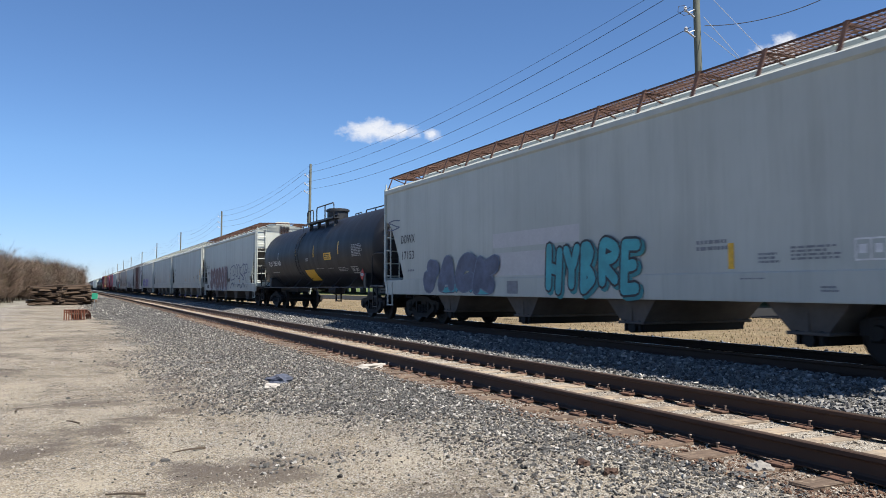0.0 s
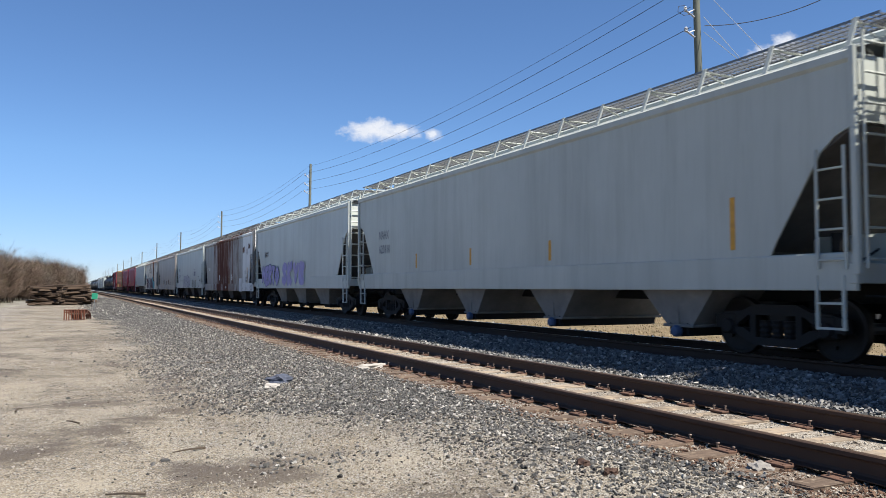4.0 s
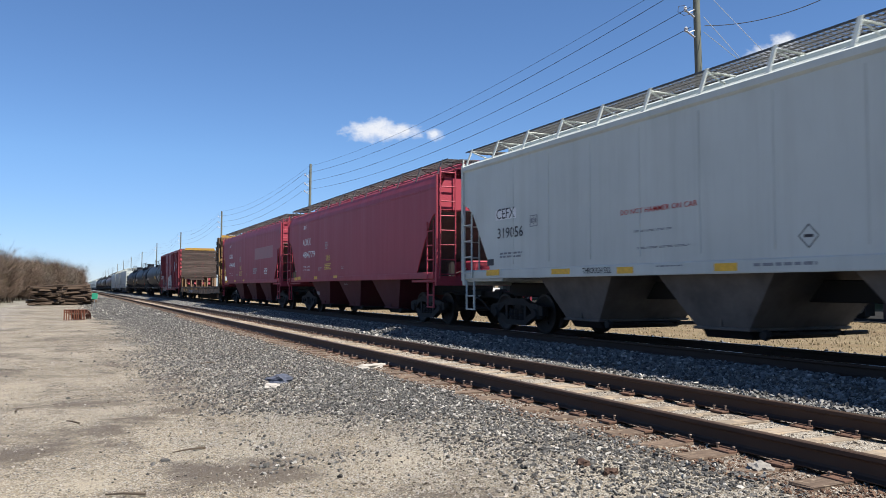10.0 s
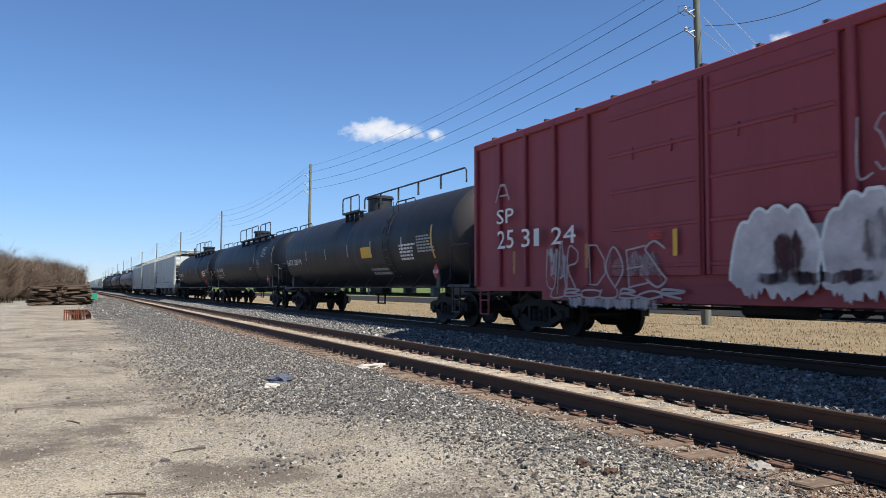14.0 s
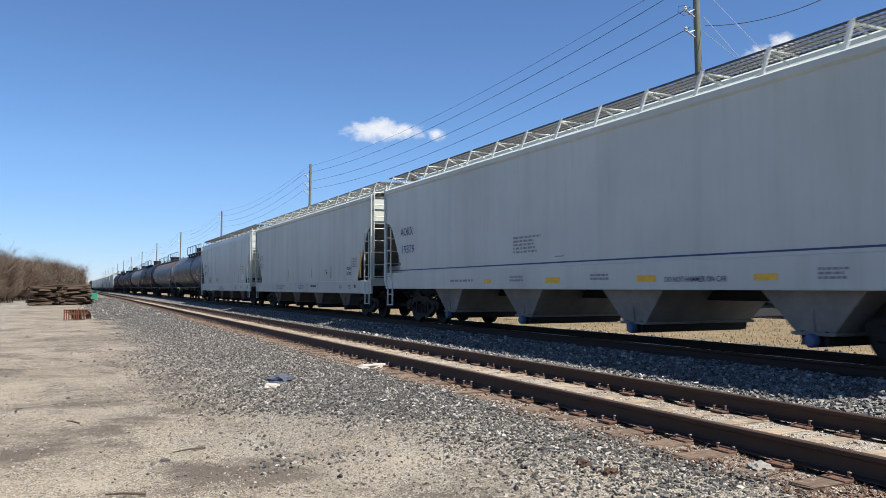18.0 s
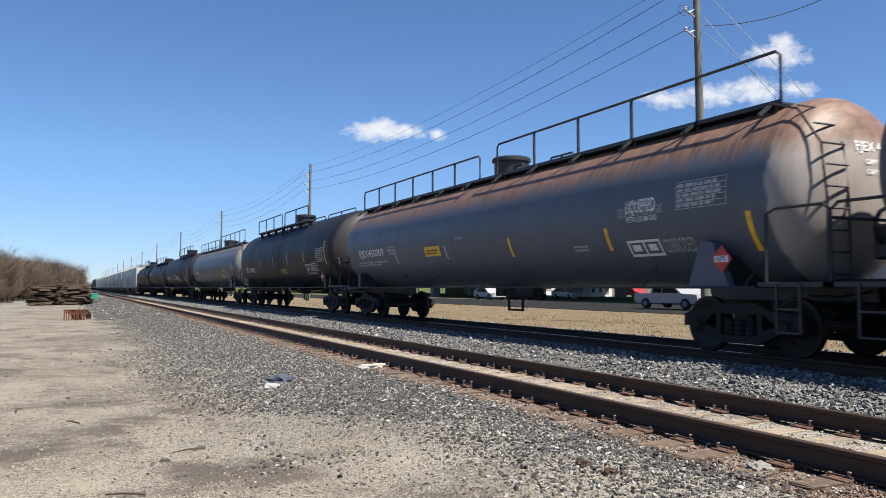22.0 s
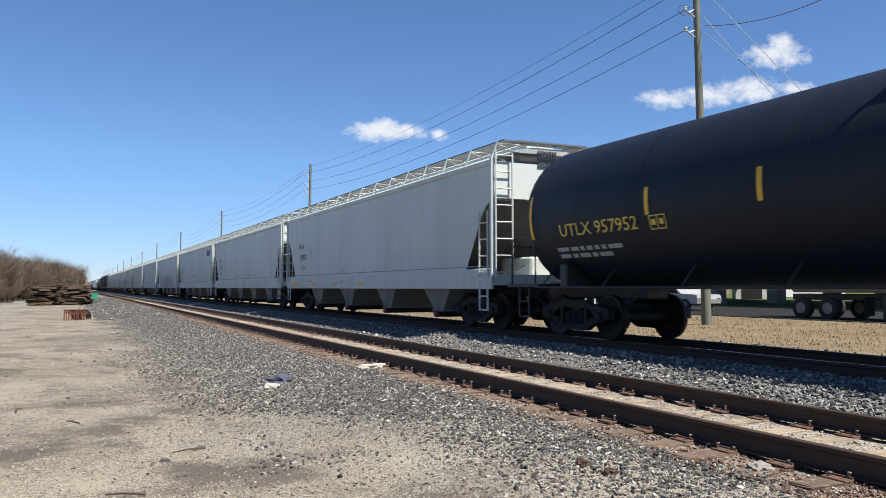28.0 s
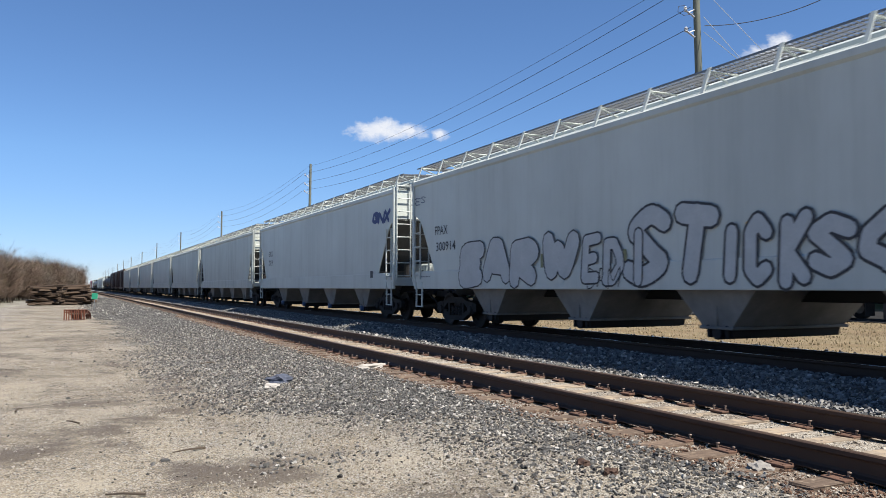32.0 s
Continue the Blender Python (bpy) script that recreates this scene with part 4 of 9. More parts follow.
def flatcar(name, s0, s1, rusty, wood, yellow, label):
    L = s1 - s0
    h = L / 2
    car = thing(name, label, "flatcar", "")
    SKIN[car.name] = "flatcar"
    for sx in (-1, 1):
        s = M()
        s.plate([(-h, 1.08), (-h, 0.66), (-h + 3.4, 0.66), (-h + 4.6, 0.58), (h - 4.6, 0.58), (h - 3.4, 0.66), (h, 0.66), (h, 1.08)], sx * 1.45, sx * 1.52)
        s.box((sx * 1.5, 0, 1.07), (0.12, L, 0.04))
        s.box((sx * 1.5, 0, 0.6), (0.1, L - 9, 0.035))
        for k in range(17):
            y = -h + 1.0 + k * (L - 2.0) / 16
            s.box((sx * 1.53, y, 0.83), (0.02, 0.045, 0.4))
        part("side_sill", s.mesh("side_sill", rusty), car)
        for k in range(31):
            y = -h + 0.5 + k * (L - 1.0) / 30
            part("stake_pocket", shared("stake", lambda: M().box((0, 0, 0), (0.1, 0.44, 0.055), ch=0.012).mesh("stake_pocket", STEEL_DARK)), car, "", Matrix.Translation((sx * 1.55, y, 1.02)) @ Matrix.Rotation(0.04 * math.sin(k * 5.0), 4, "X"))
    n = 70
    dk = M()
    r = random.Random(5)
    for k in range(n):
        y = -h + (k + 0.5) * L / n
        dk.box((0, y, 1.095 + r.uniform(-0.004, 0.006)), (3.02, L / n - 0.015, 0.06), ch=0.006)
    part("deck", dk.mesh("deck", wood), car, "weathered plank deck")
    c = M()
    c.box((0, 0, 0.78), (0.5, L - 0.4, 0.45), ch=0.02)
    c.box((0, 0, 0.5), (0.8, L - 7.4, 0.72), ch=0.05)
    part("center_sill", c.mesh("center_sill", STEEL_DARK), car)
    for sg in (-1, 1):
        y = sg * (h - 0.12)
        yo = sg * h
        bh = part("bulkhead", bulkhead_frame(sg, y).mesh("bulkhead", yellow), car, "tall yellow steel bulkhead frame")
        r = random.Random(11 + sg)
        for k in range(20):
            z = 2.03 + k * 0.1255
            me = M()
            me.box((r.uniform(-0.03, 0.03), y - sg * (0.56 + r.uniform(0, 0.012)), z), (3.2 + r.uniform(-0.1, 0.07), 0.06, 0.12), rz=r.uniform(-0.004, 0.004), ch=0.012)
            if k == 0:
                me.box((-0.5, y - sg * 0.56, z - 0.125), (1.7, 0.05, 0.115), ch=0.012)
                me.box((-0.2, y - sg * 0.56, z - 0.25), (1.3, 0.05, 0.115), ch=0.012)
            part("plank", me.mesh("plank", wood), bh)
        sp = M()
        for k in range(6):
            part("post", shared(("bpost", rusty.name), lambda: M().box((0, 0, 0), (0.09, 0.14, 0.96), ch=0.02).mesh("post", rusty)), bh, "", Matrix.Translation((-1.2 + k * 0.48, y - sg * 0.5, 1.58)))
        sp.box((1.42, y - sg * 0.5, 1.6), (0.2, 0.16, 1.0), ch=0.02)
        part("post", sp.mesh("post", rusty), bh)
        tp = M()
        tp.prism([(-1.35, 4.46), (-1.25, 4.66), (1.25, 4.66), (1.35, 4.46)], y - sg * 0.62, y - sg * 0.4)
        part("cap", tp.mesh("cap", YEL_CAP), bh)
        truck(car, sg * (h - 2.2))
        coupler(car, yo, sg)
        for sx in (-1, 1):
            part("stirrup", shared(("stir", rusty.name), lambda: stirrup_mesh(rusty)), car, "", Matrix.Translation((sx * 1.48, y - sg * 0.5, -0.15)))
    car["mid"] = (s0 + s1) / 2
    return car


def bulkhead_frame(sg, y):
    m = M()
    for sx in (-1, 1):
        m.plate([(y + sg * 0.12, 1.1), (y - sg * 0.3, 4.45), (y - sg * 0.52, 4.5), (y - sg * 0.52, 1.1)], sx * 1.5, sx * 1.42)
    for q in range(5):
        m.box((-1.2 + q * 0.6, y + sg * (-0.28 if q % 2 else -0.22), 2.78), (0.34, 0.14, 3.36), ch=0.03)
    for z in (1.2, 2.9, 4.42):
        m.box((0, y + sg * 0.07, z), (2.9, 0.16, 0.14), ch=0.02)
    for sx in (-1.15, -0.7):
        m.tube([(sx, y + sg * 0.25, 1.3), (sx, y + sg * 0.25, 4.4)], 0.02, 5)
    for k in range(8):
        m.tube([(-1.15, y + sg * 0.25, 1.5 + k * 0.38), (-0.7, y + sg * 0.25, 1.5 + k * 0.38)], 0.016, 5)
    return m


# ---- ground and track ----
def step(x, a, b):
    t = max(0.0, min(1.0, (x - a) / (b - a)))
    return t * t * (3 - 2 * t)


def ground_z(x, y):
    z = -0.36 + 0.16 * step(x, 0.9, 4.2) - 0.02 * step(x, 4.2, 4.6)
    z += 0.22 * step(x, 7.25, 8.4) - 0.1 * step(x, 9.1, 9.5) + 0.09 * step(x, 11.6, 12.0) - 0.25 * step(x, 12.5, 14.3)
    if x < 1.5 or x > 14:
        z += 0.03 * noise.noise(Vector((x * 0.25, y * 0.25, 3.0))) * (1 - step(abs(x), 26, 30))
    z += 0.012 * noise.noise(Vector((x * 1.7, y * 1.7, 9.0)))
    if 4.3 < x < 7.2:
        z += 0.013 + 0.024 * noise.noise(Vector((x * 1.4, y * 2.3, 5.0)))
    return z


def spread(a, b, first, grow):
    out, d, v = [a], first, a
    while v + d < b:
        v += d
        out.append(v)
        d *= grow
    out.append(b)
    return out


def ground_material():
    n = Nodes("ground_cover")
    tc = n.add("ShaderNodeTexCoord")
    sep = n.add("ShaderNodeSeparateXYZ")
    n.link(tc.outputs["Object"], sep.inputs[0])
    v = tc.outputs["Object"]
    wide = n.noise(v, 0.35, 6.0, 0.62)
    mid = n.noise(v, 1.6, 6.0, 0.7)
    wide2 = n.noise(v, 0.8, 7.0, 0.7)
    fine = n.noise(v, 22.0, 5.0, 0.7)
    vor = n.add("ShaderNodeTexVoronoi", Scale=26.0)
    n.link(v, vor.inputs["Vector"])
    vor2 = n.add("ShaderNodeTexVoronoi", Scale=55.0)
    n.link(v, vor2.inputs["Vector"])
    bw = n.add("ShaderNodeRGBToBW")
    n.link(vor.outputs["Color"], bw.inputs[0])
    bw2 = n.add("ShaderNodeRGBToBW")
    n.link(vor2.outputs["Color"], bw2.inputs[0])
    sand = n.mix(n.ramp(wide, 0.34, 0.66), (0.40, 0.315, 0.205), (0.60, 0.495, 0.345))
    sand = n.mix(n.ramp(mid, 0.52, 0.74), sand, (0.26, 0.2, 0.14))
    sand = n.mix(n.math("MULTIPLY", n.ramp(wide2, 0.54, 0.62), 0.7), sand, (0.21, 0.168, 0.13))
    streak = n.noise(n.coord((0.95, 1.1, 1.0), False), 0.75, 9.0, 0.7)
    sand = n.mix(n.ramp(fine, 0.55, 0.7), sand, (0.68, 0.62, 0.52))
    sand = n.mix(n.math("MULTIPLY", n.ramp(bw2.outputs[0], 0.68, 0.72), 0.8), sand, (0.2, 0.18, 0.16))
    gravel = n.mix(n.ramp(bw.outputs[0], 0.2, 0.85), (0.028, 0.027, 0.025), (0.23, 0.22, 0.2))
    gravel = n.mix(n.ramp(bw2.outputs[0], 0.7, 0.8), gravel, (0.6, 0.57, 0.52))
    dirt = n.mix(n.ramp(fine, 0.3, 0.7), (0.17, 0.11, 0.075), (0.46, 0.35, 0.26))
    pale = n.mix(n.ramp(fine, 0.3, 0.66), (0.38, 0.29, 0.2), (0.74, 0.66, 0.54))
    grass = n.mix(n.ramp(mid, 0.35, 0.65), (0.33, 0.25, 0.14), (0.56, 0.44, 0.27))
    grass = n.mix(n.math("MULTIPLY", n.ramp(wide2, 0.46, 0.6), 0.6), grass, (0.34, 0.22, 0.12))
    X = sep.outputs["X"]
    Xw = n.math("ADD", X, n.math("MULTIPLY", n.math("SUBTRACT", wide, 0.5), 4.6))
    Xw = n.math("ADD", Xw, n.math("MULTIPLY", n.math("SUBTRACT", mid, 0.5), 2.0))

    def edge(x, at, soft):
        return n.ramp(n.math("MULTIPLY", n.math("SUBTRACT", x, at - soft), 0.5 / soft), 0.0, 1.0)

    Yw = n.math("ADD", sep.outputs["Y"], n.math("MULTIPLY", n.math("SUBTRACT", wide, 0.5), 5.0))
    chips = n.mix(n.ramp(bw2.outputs[0], 0.35, 0.75), (0.33, 0.275, 0.2), (0.80, 0.73, 0.6))
    sand = n.mix(n.math("MULTIPLY", edge(Xw, 2.4, 1.2), 0.75), sand, chips)
    pgrey = n.mix(n.ramp(bw2.outputs[0], 0.3, 0.75), (0.36, 0.34, 0.31), (0.78, 0.75, 0.7))
    sand = n.mix(n.math("MULTIPLY", edge(n.math("MULTIPLY", Xw, -1.0), 3.6, 1.4), 0.8), sand, pgrey)
    col = n.mix(n.math("MULTIPLY", edge(Xw, 1.9, 0.7), edge(Yw, 7.6, 1.2)), sand, gravel)
    col = n.mix(edge(X, 4.3, 0.2), col, dirt)
    col = n.mix(n.math("MULTIPLY", edge(X, 5.15, 0.06), n.ramp(mid, 0.3, 0.5)), col, pale)
    col = n.mix(edge(X, 6.75, 0.1), col, gravel)
    tuft = n.noise(n.coord((1.2, 0.5, 1.0), False), 2.2, 7.0, 0.72)
    grass = n.mix(n.math("MULTIPLY", n.ramp(tuft, 0.52, 0.7), 0.6), grass, (0.27, 0.24, 0.1))
    grass = n.mix(1.0, grass, (0.82, 0.8, 0.78), "MULTIPLY")
    col = n.mix(edge(n.math("ADD", X, n.math("MULTIPLY", mid, 1.0)), 14.3, 0.4), col, grass)
    turf = n.mix(n.ramp(mid, 0.4, 0.6), (0.12, 0.16, 0.035), (0.3, 0.26, 0.1))
    left = n.math("MULTIPLY", n.math("ADD", Xw, 5.5), -1.0)
    far = n.math("MULTIPLY", edge(left, 0.0, 1.5), edge(sep.outputs["Y"], 52.0, 5.0))
    col = n.mix(far, col, turf)
    col = n.mix(edge(X, 47.0, 3.0), col, (0.13, 0.17, 0.04))
    tiny = n.add("ShaderNodeTexVoronoi", Scale=105.0)
    n.link(v, tiny.inputs["Vector"])
    bw3 = n.add("ShaderNodeRGBToBW")
    n.link(tiny.outputs["Color"], bw3.inputs[0])
    speck = n.ramp(bw3.outputs[0], 0.66, 0.76)
    dark = n.math("SUBTRACT", 1.0, n.ramp(bw3.outputs[0], 0.28, 0.38))
    near = edge(n.math("MULTIPLY", X, -1.0), -14.0, 0.5)
    col = n.mix(n.math("MULTIPLY", n.math("MULTIPLY", speck, near), 0.7), col, (0.82, 0.76, 0.65))
    col = n.mix(n.math("MULTIPLY", n.math("MULTIPLY", dark, near), 0.8), col, (0.075, 0.062, 0.05))
    lot = edge(n.math("MULTIPLY", X, -1.0), -4.4, 0.3)
    col = n.mix(n.math("MULTIPLY", n.math("MULTIPLY", n.ramp(streak, 0.5, 0.6), lot), 0.78), col, (0.155, 0.122, 0.094))
    col = n.mix(n.math("MULTIPLY", n.math("MULTIPLY", n.math("SUBTRACT", 1.0, n.ramp(streak, 0.3, 0.44)), lot), 0.5), col, (0.68, 0.575, 0.415))
    col = n.mix(1.0, col, (0.51, 0.525, 0.545), "MULTIPLY")
    hgt = n.math("ADD", n.math("MULTIPLY", tiny.outputs["Distance"], -0.8), n.math("MULTIPLY", n.noise(v, 60.0, 4.0, 0.6), 0.6))
    n.bump(hgt, 0.8, 0.012)
    return n.done(col, 0.9, 0.0, 0.2)


def build_ground():
    xs = [-v for v in reversed(spread(10, 2600, 4, 1.6))] + spread(-10, 18, 0.2, 1.0)[1:] + spread(18, 2600, 1.5, 1.45)[1:]
    ys = [-v for v in reversed(spread(6, 1500, 4, 1.6))] + spread(-6, 44, 0.25, 1.0)[1:] + spread(44, 3000, 1.2, 1.18)[1:]
    vs = [(x, y, ground_z(x, y)) for y in ys for x in xs]
    w = len(xs)
    fs = [(j * w + i, j * w + i + 1, (j + 1) * w + i + 1, (j + 1) * w + i) for j in range(len(ys) - 1) for i in range(w - 1)]
    me = bpy.data.meshes.new("ground")
    me.from_pydata(vs, [], fs)
    me.polygons.foreach_set("use_smooth", [True] * len(me.polygons))
    me.materials.append(ground_material())
    thing("ground", "sandy gravel lot, stone ballast and dry grass", "ground", kind="structure", me=me)


build_ground()


def stones(name, label, count, place, size, mat, seed, lift=0.12):
    """Loose stones: low, angular, each one its own closed form."""
    rs = np.random.RandomState(seed)
    block = np.array([(a, b, c) for a in (-1, 1) for b in (-1, 1) for c in (-1, 1)], float) * 0.62
    tri = np.array([(0, 1, 3), (0, 3, 2), (4, 6, 7), (4, 7, 5), (0, 4, 5), (0, 5, 1), (2, 3, 7), (2, 7, 6), (0, 2, 6), (0, 6, 4), (1, 5, 7), (1, 7, 3)])
    xy = place(rs, count)
    count = len(xy)
    z = np.array([ground_z(a, b) for a, b in xy])
    s = size[0] + (size[1] - size[0]) * rs.rand(count) ** 2.2
    q = rs.normal(size=(count, 4))
    q /= np.linalg.norm(q, axis=1)[:, None]
    w, x, y, zz = q.T
    R = np.stack([1 - 2 * (y * y + zz * zz), 2 * (x * y - zz * w), 2 * (x * zz + y * w), 2 * (x * y + zz * w), 1 - 2 * (x * x + zz * zz), 2 * (y * zz - x * w), 2 * (x * zz - y * w), 2 * (y * zz + x * w), 1 - 2 * (x * x + y * y)], 1).reshape(-1, 3, 3)
    form = (block[None] + rs.uniform(-0.34, 0.34, (count, 8, 3))) * (np.array([1.15, 0.85, 0.6])[None, None] * (0.75 + 0.5 * rs.rand(count, 1, 3)))
    P = np.einsum("nij,nkj->nki", R, form) * s[:, None, None]
    P[:, :, 0] += xy[:, 0:1]
    P[:, :, 1] += xy[:, 1:2]
    P[:, :, 2] = P[:, :, 2] * 0.8 + (z + s * lift)[:, None]
    F = (tri[None] + (np.arange(count) * 8)[:, None, None]).reshape(-1, 3)
    me = bpy.data.meshes.new(name)
    me.vertices.add(count * 8)
    me.vertices.foreach_set("co", P.reshape(-1).astype(np.float32))
    me.loops.add(len(F) * 3)
    me.loops.foreach_set("vertex_index", F.reshape(-1).astype(np.int32))
    me.polygons.add(len(F))
    me.polygons.foreach_set("loop_start", np.arange(0, len(F) * 3, 3, dtype=np.int32))
    me.polygons.foreach_set("use_smooth", [False] * len(F))
    me.update(calc_edges=True)
    me.materials.append(mat)
    thing(name, label, "gravel", kind="stuff", me=me)


def stone_material(name, lo, hi, pale, share=0.8):
    n = Nodes(name)
    g = n.add("ShaderNodeNewGeometry")
    v = n.coord((1, 1, 1), False)
    a = n.noise(v, 60.0, 4.0)
    col = n.mix(g.outputs["Random Per Island"], lo, hi)
    k = n.math("FRACT", n.math("MULTIPLY", g.outputs["Random Per Island"], 17.3))
    col = n.mix(n.ramp(k, share, share + 0.02), col, pale)
    col = n.mix(n.math("MULTIPLY", a, 0.5), col, shade(lo, 1.2))
    n.bump(a, 0.5, 0.006)
    return n.done(col, 0.85, 0.0, 0.3)


BALLAST = stone_material("ballast_stone", (0.026, 0.0255, 0.0245), (0.165, 0.16, 0.15), (0.45, 0.43, 0.39), 0.88)
BALLAST_L = stone_material("clean_ballast_stone", (0.045, 0.045, 0.044), (0.27, 0.262, 0.25), (0.45, 0.43, 0.39), 0.9)
PEBBLE = stone_material("lot_gravel", (0.0838, 0.0683, 0.0525), (0.289, 0.252, 0.2), (0.41, 0.378, 0.326), 0.66)


def zone(x0, x1, y0, y1, power=1.0):
    def place(rs, n):
        u = rs.rand(n) ** power
        return np.stack([x0 + (x1 - x0) * rs.rand(n), y0 + (y1 - y0) * u], 1)
    return place


def ramp_zone(x0, x1, y0, y1, power=1.5, xp=0.55):
    def place(rs, n):
        return np.stack([x0 + (x1 - x0) * rs.rand(n) ** xp, y0 + (y1 - y0) * rs.rand(n) ** power], 1)
    return place


def clumps(x0, x1, y0, y1, power, lean):
    """Loose gravel in drifts, sparse on the bare sandy tracks between."""
    def place(rs, n):
        xy = np.stack([x0 + (x1 - x0) * rs.rand(n), y0 + (y1 - y0) * rs.rand(n) ** power], 1)
        keep = []
        for a, b in xy:
            w = noise.noise(Vector((a * 0.6, b * 0.35, 12.0))) + 0.6 * noise.noise(Vector((a * 1.9, b * 1.2, 15.0)))
            side = step(a, 0.3, 3.0) if lean < 0 else step(-a, 1.0, 6.0)
            keep.append(0.1 + 0.9 * step(w + 0.75 * side, 0.0, 0.7) > rs.rand())
        return xy[np.array(keep)]
    return place


def patchy(x0, x1, y0, y1, ya, yb, xa, xb, power):
    """Stones that thin out unevenly towards the lot."""
    def place(rs, n):
        xy = np.stack([x0 + (x1 - x0) * rs.rand(n) ** 0.8, y0 + (y1 - y0) * rs.rand(n) ** power], 1)
        keep = []
        for k, (a, b) in enumerate(xy):
            w = noise.noise(Vector((a * 0.55, b * 0.4, 2.0))) * 1.6 + noise.noise(Vector((a * 2.1, b * 1.6, 7.0))) * 0.7
            keep.append(step(b + 1.5 * w, ya, yb) * step(a + w * 0.6, xa, xb) > rs.rand())
        return xy[np.array(keep)]
    return place


stones("ballast", "grey crushed stone ballast between the tracks", 26000, zone(6.75, 9.7, 4.5, 45, 1.6), (0.016, 0.044), BALLAST_L, 1, 0.4)
stones("ballast", "grey crushed stone beside the near track", 80000, patchy(0.2, 4.42, 4.5, 46, 7.2, 9.0, 0.8, 2.4, 1.7), (0.009, 0.027), BALLAST, 2, 0.3)
stones("ballast", "grey crushed stone farther along the track", 16000, patchy(-0.5, 4.7, 40, 110, 6, 8, 0.2, 1.8, 1.5), (0.025, 0.055), BALLAST, 22, 0.4)
stones("gravel", "pale gravel spread over the far lot", 18000, clumps(-22, 1.5, 16, 75, 1.4, 3.0), (0.010, 0.03), PEBBLE, 23, 0.2)
stones("ballast", "dark stones thinning out towards the lot", 5000, ramp_zone(2.0, 4.5, 3.0, 9.0, 0.8, 0.4), (0.005, 0.021), BALLAST, 12, 0.2)
stones("gravel", "pale loose gravel spread over the sandy lot", 100000, clumps(-4.0, 4.7, 2.4, 26, 1.5, -1.0), (0.004, 0.016), PEBBLE, 3, 0.3)
stones("ballast", "dark stones heaped beside the near ties", 9000, ramp_zone(2.8, 4.55, 4.0, 13, 1.0, 0.6), (0.008, 0.027), BALLAST, 34, 0.3)
stones("gravel", "small dark stones scattered over the lot", 9000, zone(-5, 4.5, 2.4, 26, 1.5), (0.004, 0.014), BALLAST, 33, 0.3)
stones("gravel", "white chips among the dark ballast", 9000, patchy(0.2, 4.7, 4.0, 30, 4.4, 7.0, 0.6, 2.2, 1.7), (0.006, 0.016), PEBBLE, 14, 0.5)
RUSTED = stone_material("rust_dusted_stone", (0.0473, 0.0263, 0.0168), (0.179, 0.105, 0.0683), (0.315, 0.263, 0.2), 0.86)
stones("gravel", "pale chips and dirt among the near ties", 6500, zone(4.6, 7.1, 3.6, 34, 1.7), (0.006, 0.024), PEBBLE, 4)
stones("gravel", "rust-dusted stones along the tie ends", 9000, zone(4.3, 5.0, 3.2, 40, 1.6), (0.006, 0.022), RUSTED, 44, 0.3)
stones("ballast", "dark ballast under the train", 4500, zone(9.3, 12.6, 6.0, 40, 1.6), (0.03, 0.07), BALLAST, 5)
stones("gravel", "scattered larger stones on the lot", 160, zone(-6, 4.5, 2.5, 40, 1.5), (0.02, 0.045), BALLAST, 6)

RAIL_RUST = plain("rusted_rail", (0.062, 0.034, 0.022), 0.72, 0.35, 5.0, 0.35, 0.3, stretch=(1, 0.2, 1))
RAIL_TOP = plain("worn_rail_head", (0.105, 0.0683, 0.0473), 0.5, 0.6, 5.0, 0.3, 0.2, stretch=(1, 0.05, 1))
RAIL_SHINE = plain("polished_rail_head", (0.5, 0.48, 0.46), 0.25, 1.0, 5.0, 0.15, 0.1, stretch=(1, 0.05, 1))
def tie_material():
    """Old ties: silvered and sandy between the rails, rust-stained outside them."""
    n = Nodes("weathered_tie_wood")
    tc = n.add("ShaderNodeTexCoord")
    sep = n.add("ShaderNodeSeparateXYZ")
    n.link(tc.outputs["Object"], sep.inputs[0])
    grain = n.noise(n.coord((1.2, 14, 9)), 3.0, 5.0, 0.7)
    blot = n.noise(n.coord((1, 1, 1), False), 5.0, 5.0, 0.65)
    info = n.add("ShaderNodeObjectInfo")
    out = n.mix(n.ramp(grain, 0.3, 0.7), (0.11, 0.078, 0.058), (0.31, 0.225, 0.165))
    inn = n.mix(n.ramp(grain, 0.3, 0.7), (0.27, 0.21, 0.155), (0.58, 0.49, 0.38))
    far = n.math("ABSOLUTE", sep.outputs["X"], 0.0)
    col = n.mix(n.ramp(n.math("ADD", far, n.math("MULTIPLY", n.math("SUBTRACT", blot, 0.5), 0.5)), 0.5, 0.75), inn, out)
    col = n.mix(n.math("MULTIPLY", info.outputs["Random"], 0.45), col, (0.1, 0.075, 0.058))
    col = n.mix(n.ramp(blot, 0.54, 0.66), col, (0.5, 0.4, 0.29))
    col = n.mix(1.0, col, (0.62, 0.62, 0.62), "MULTIPLY")
    n.bump(grain, 0.8, 0.006)
    return n.done(col, 0.9, 0.0, 0.2)


TIE_WOOD = tie_material()
TIE_DARK = plain("dark_main_tie_wood", (0.07, 0.055, 0.045), 0.85, 0.0, 3.0, 0.4, 0.7, 0.2, (1, 9, 9))
PLATE = plain("rusty_tie_plate", (0.12, 0.065, 0.043), 0.85, 0.2, 12.0, 0.4, 0.4)
SPIKE = plain("rail_spike_steel", (0.2, 0.15, 0.12), 0.6, 0.5, 14.0, 0.4, 0.3)


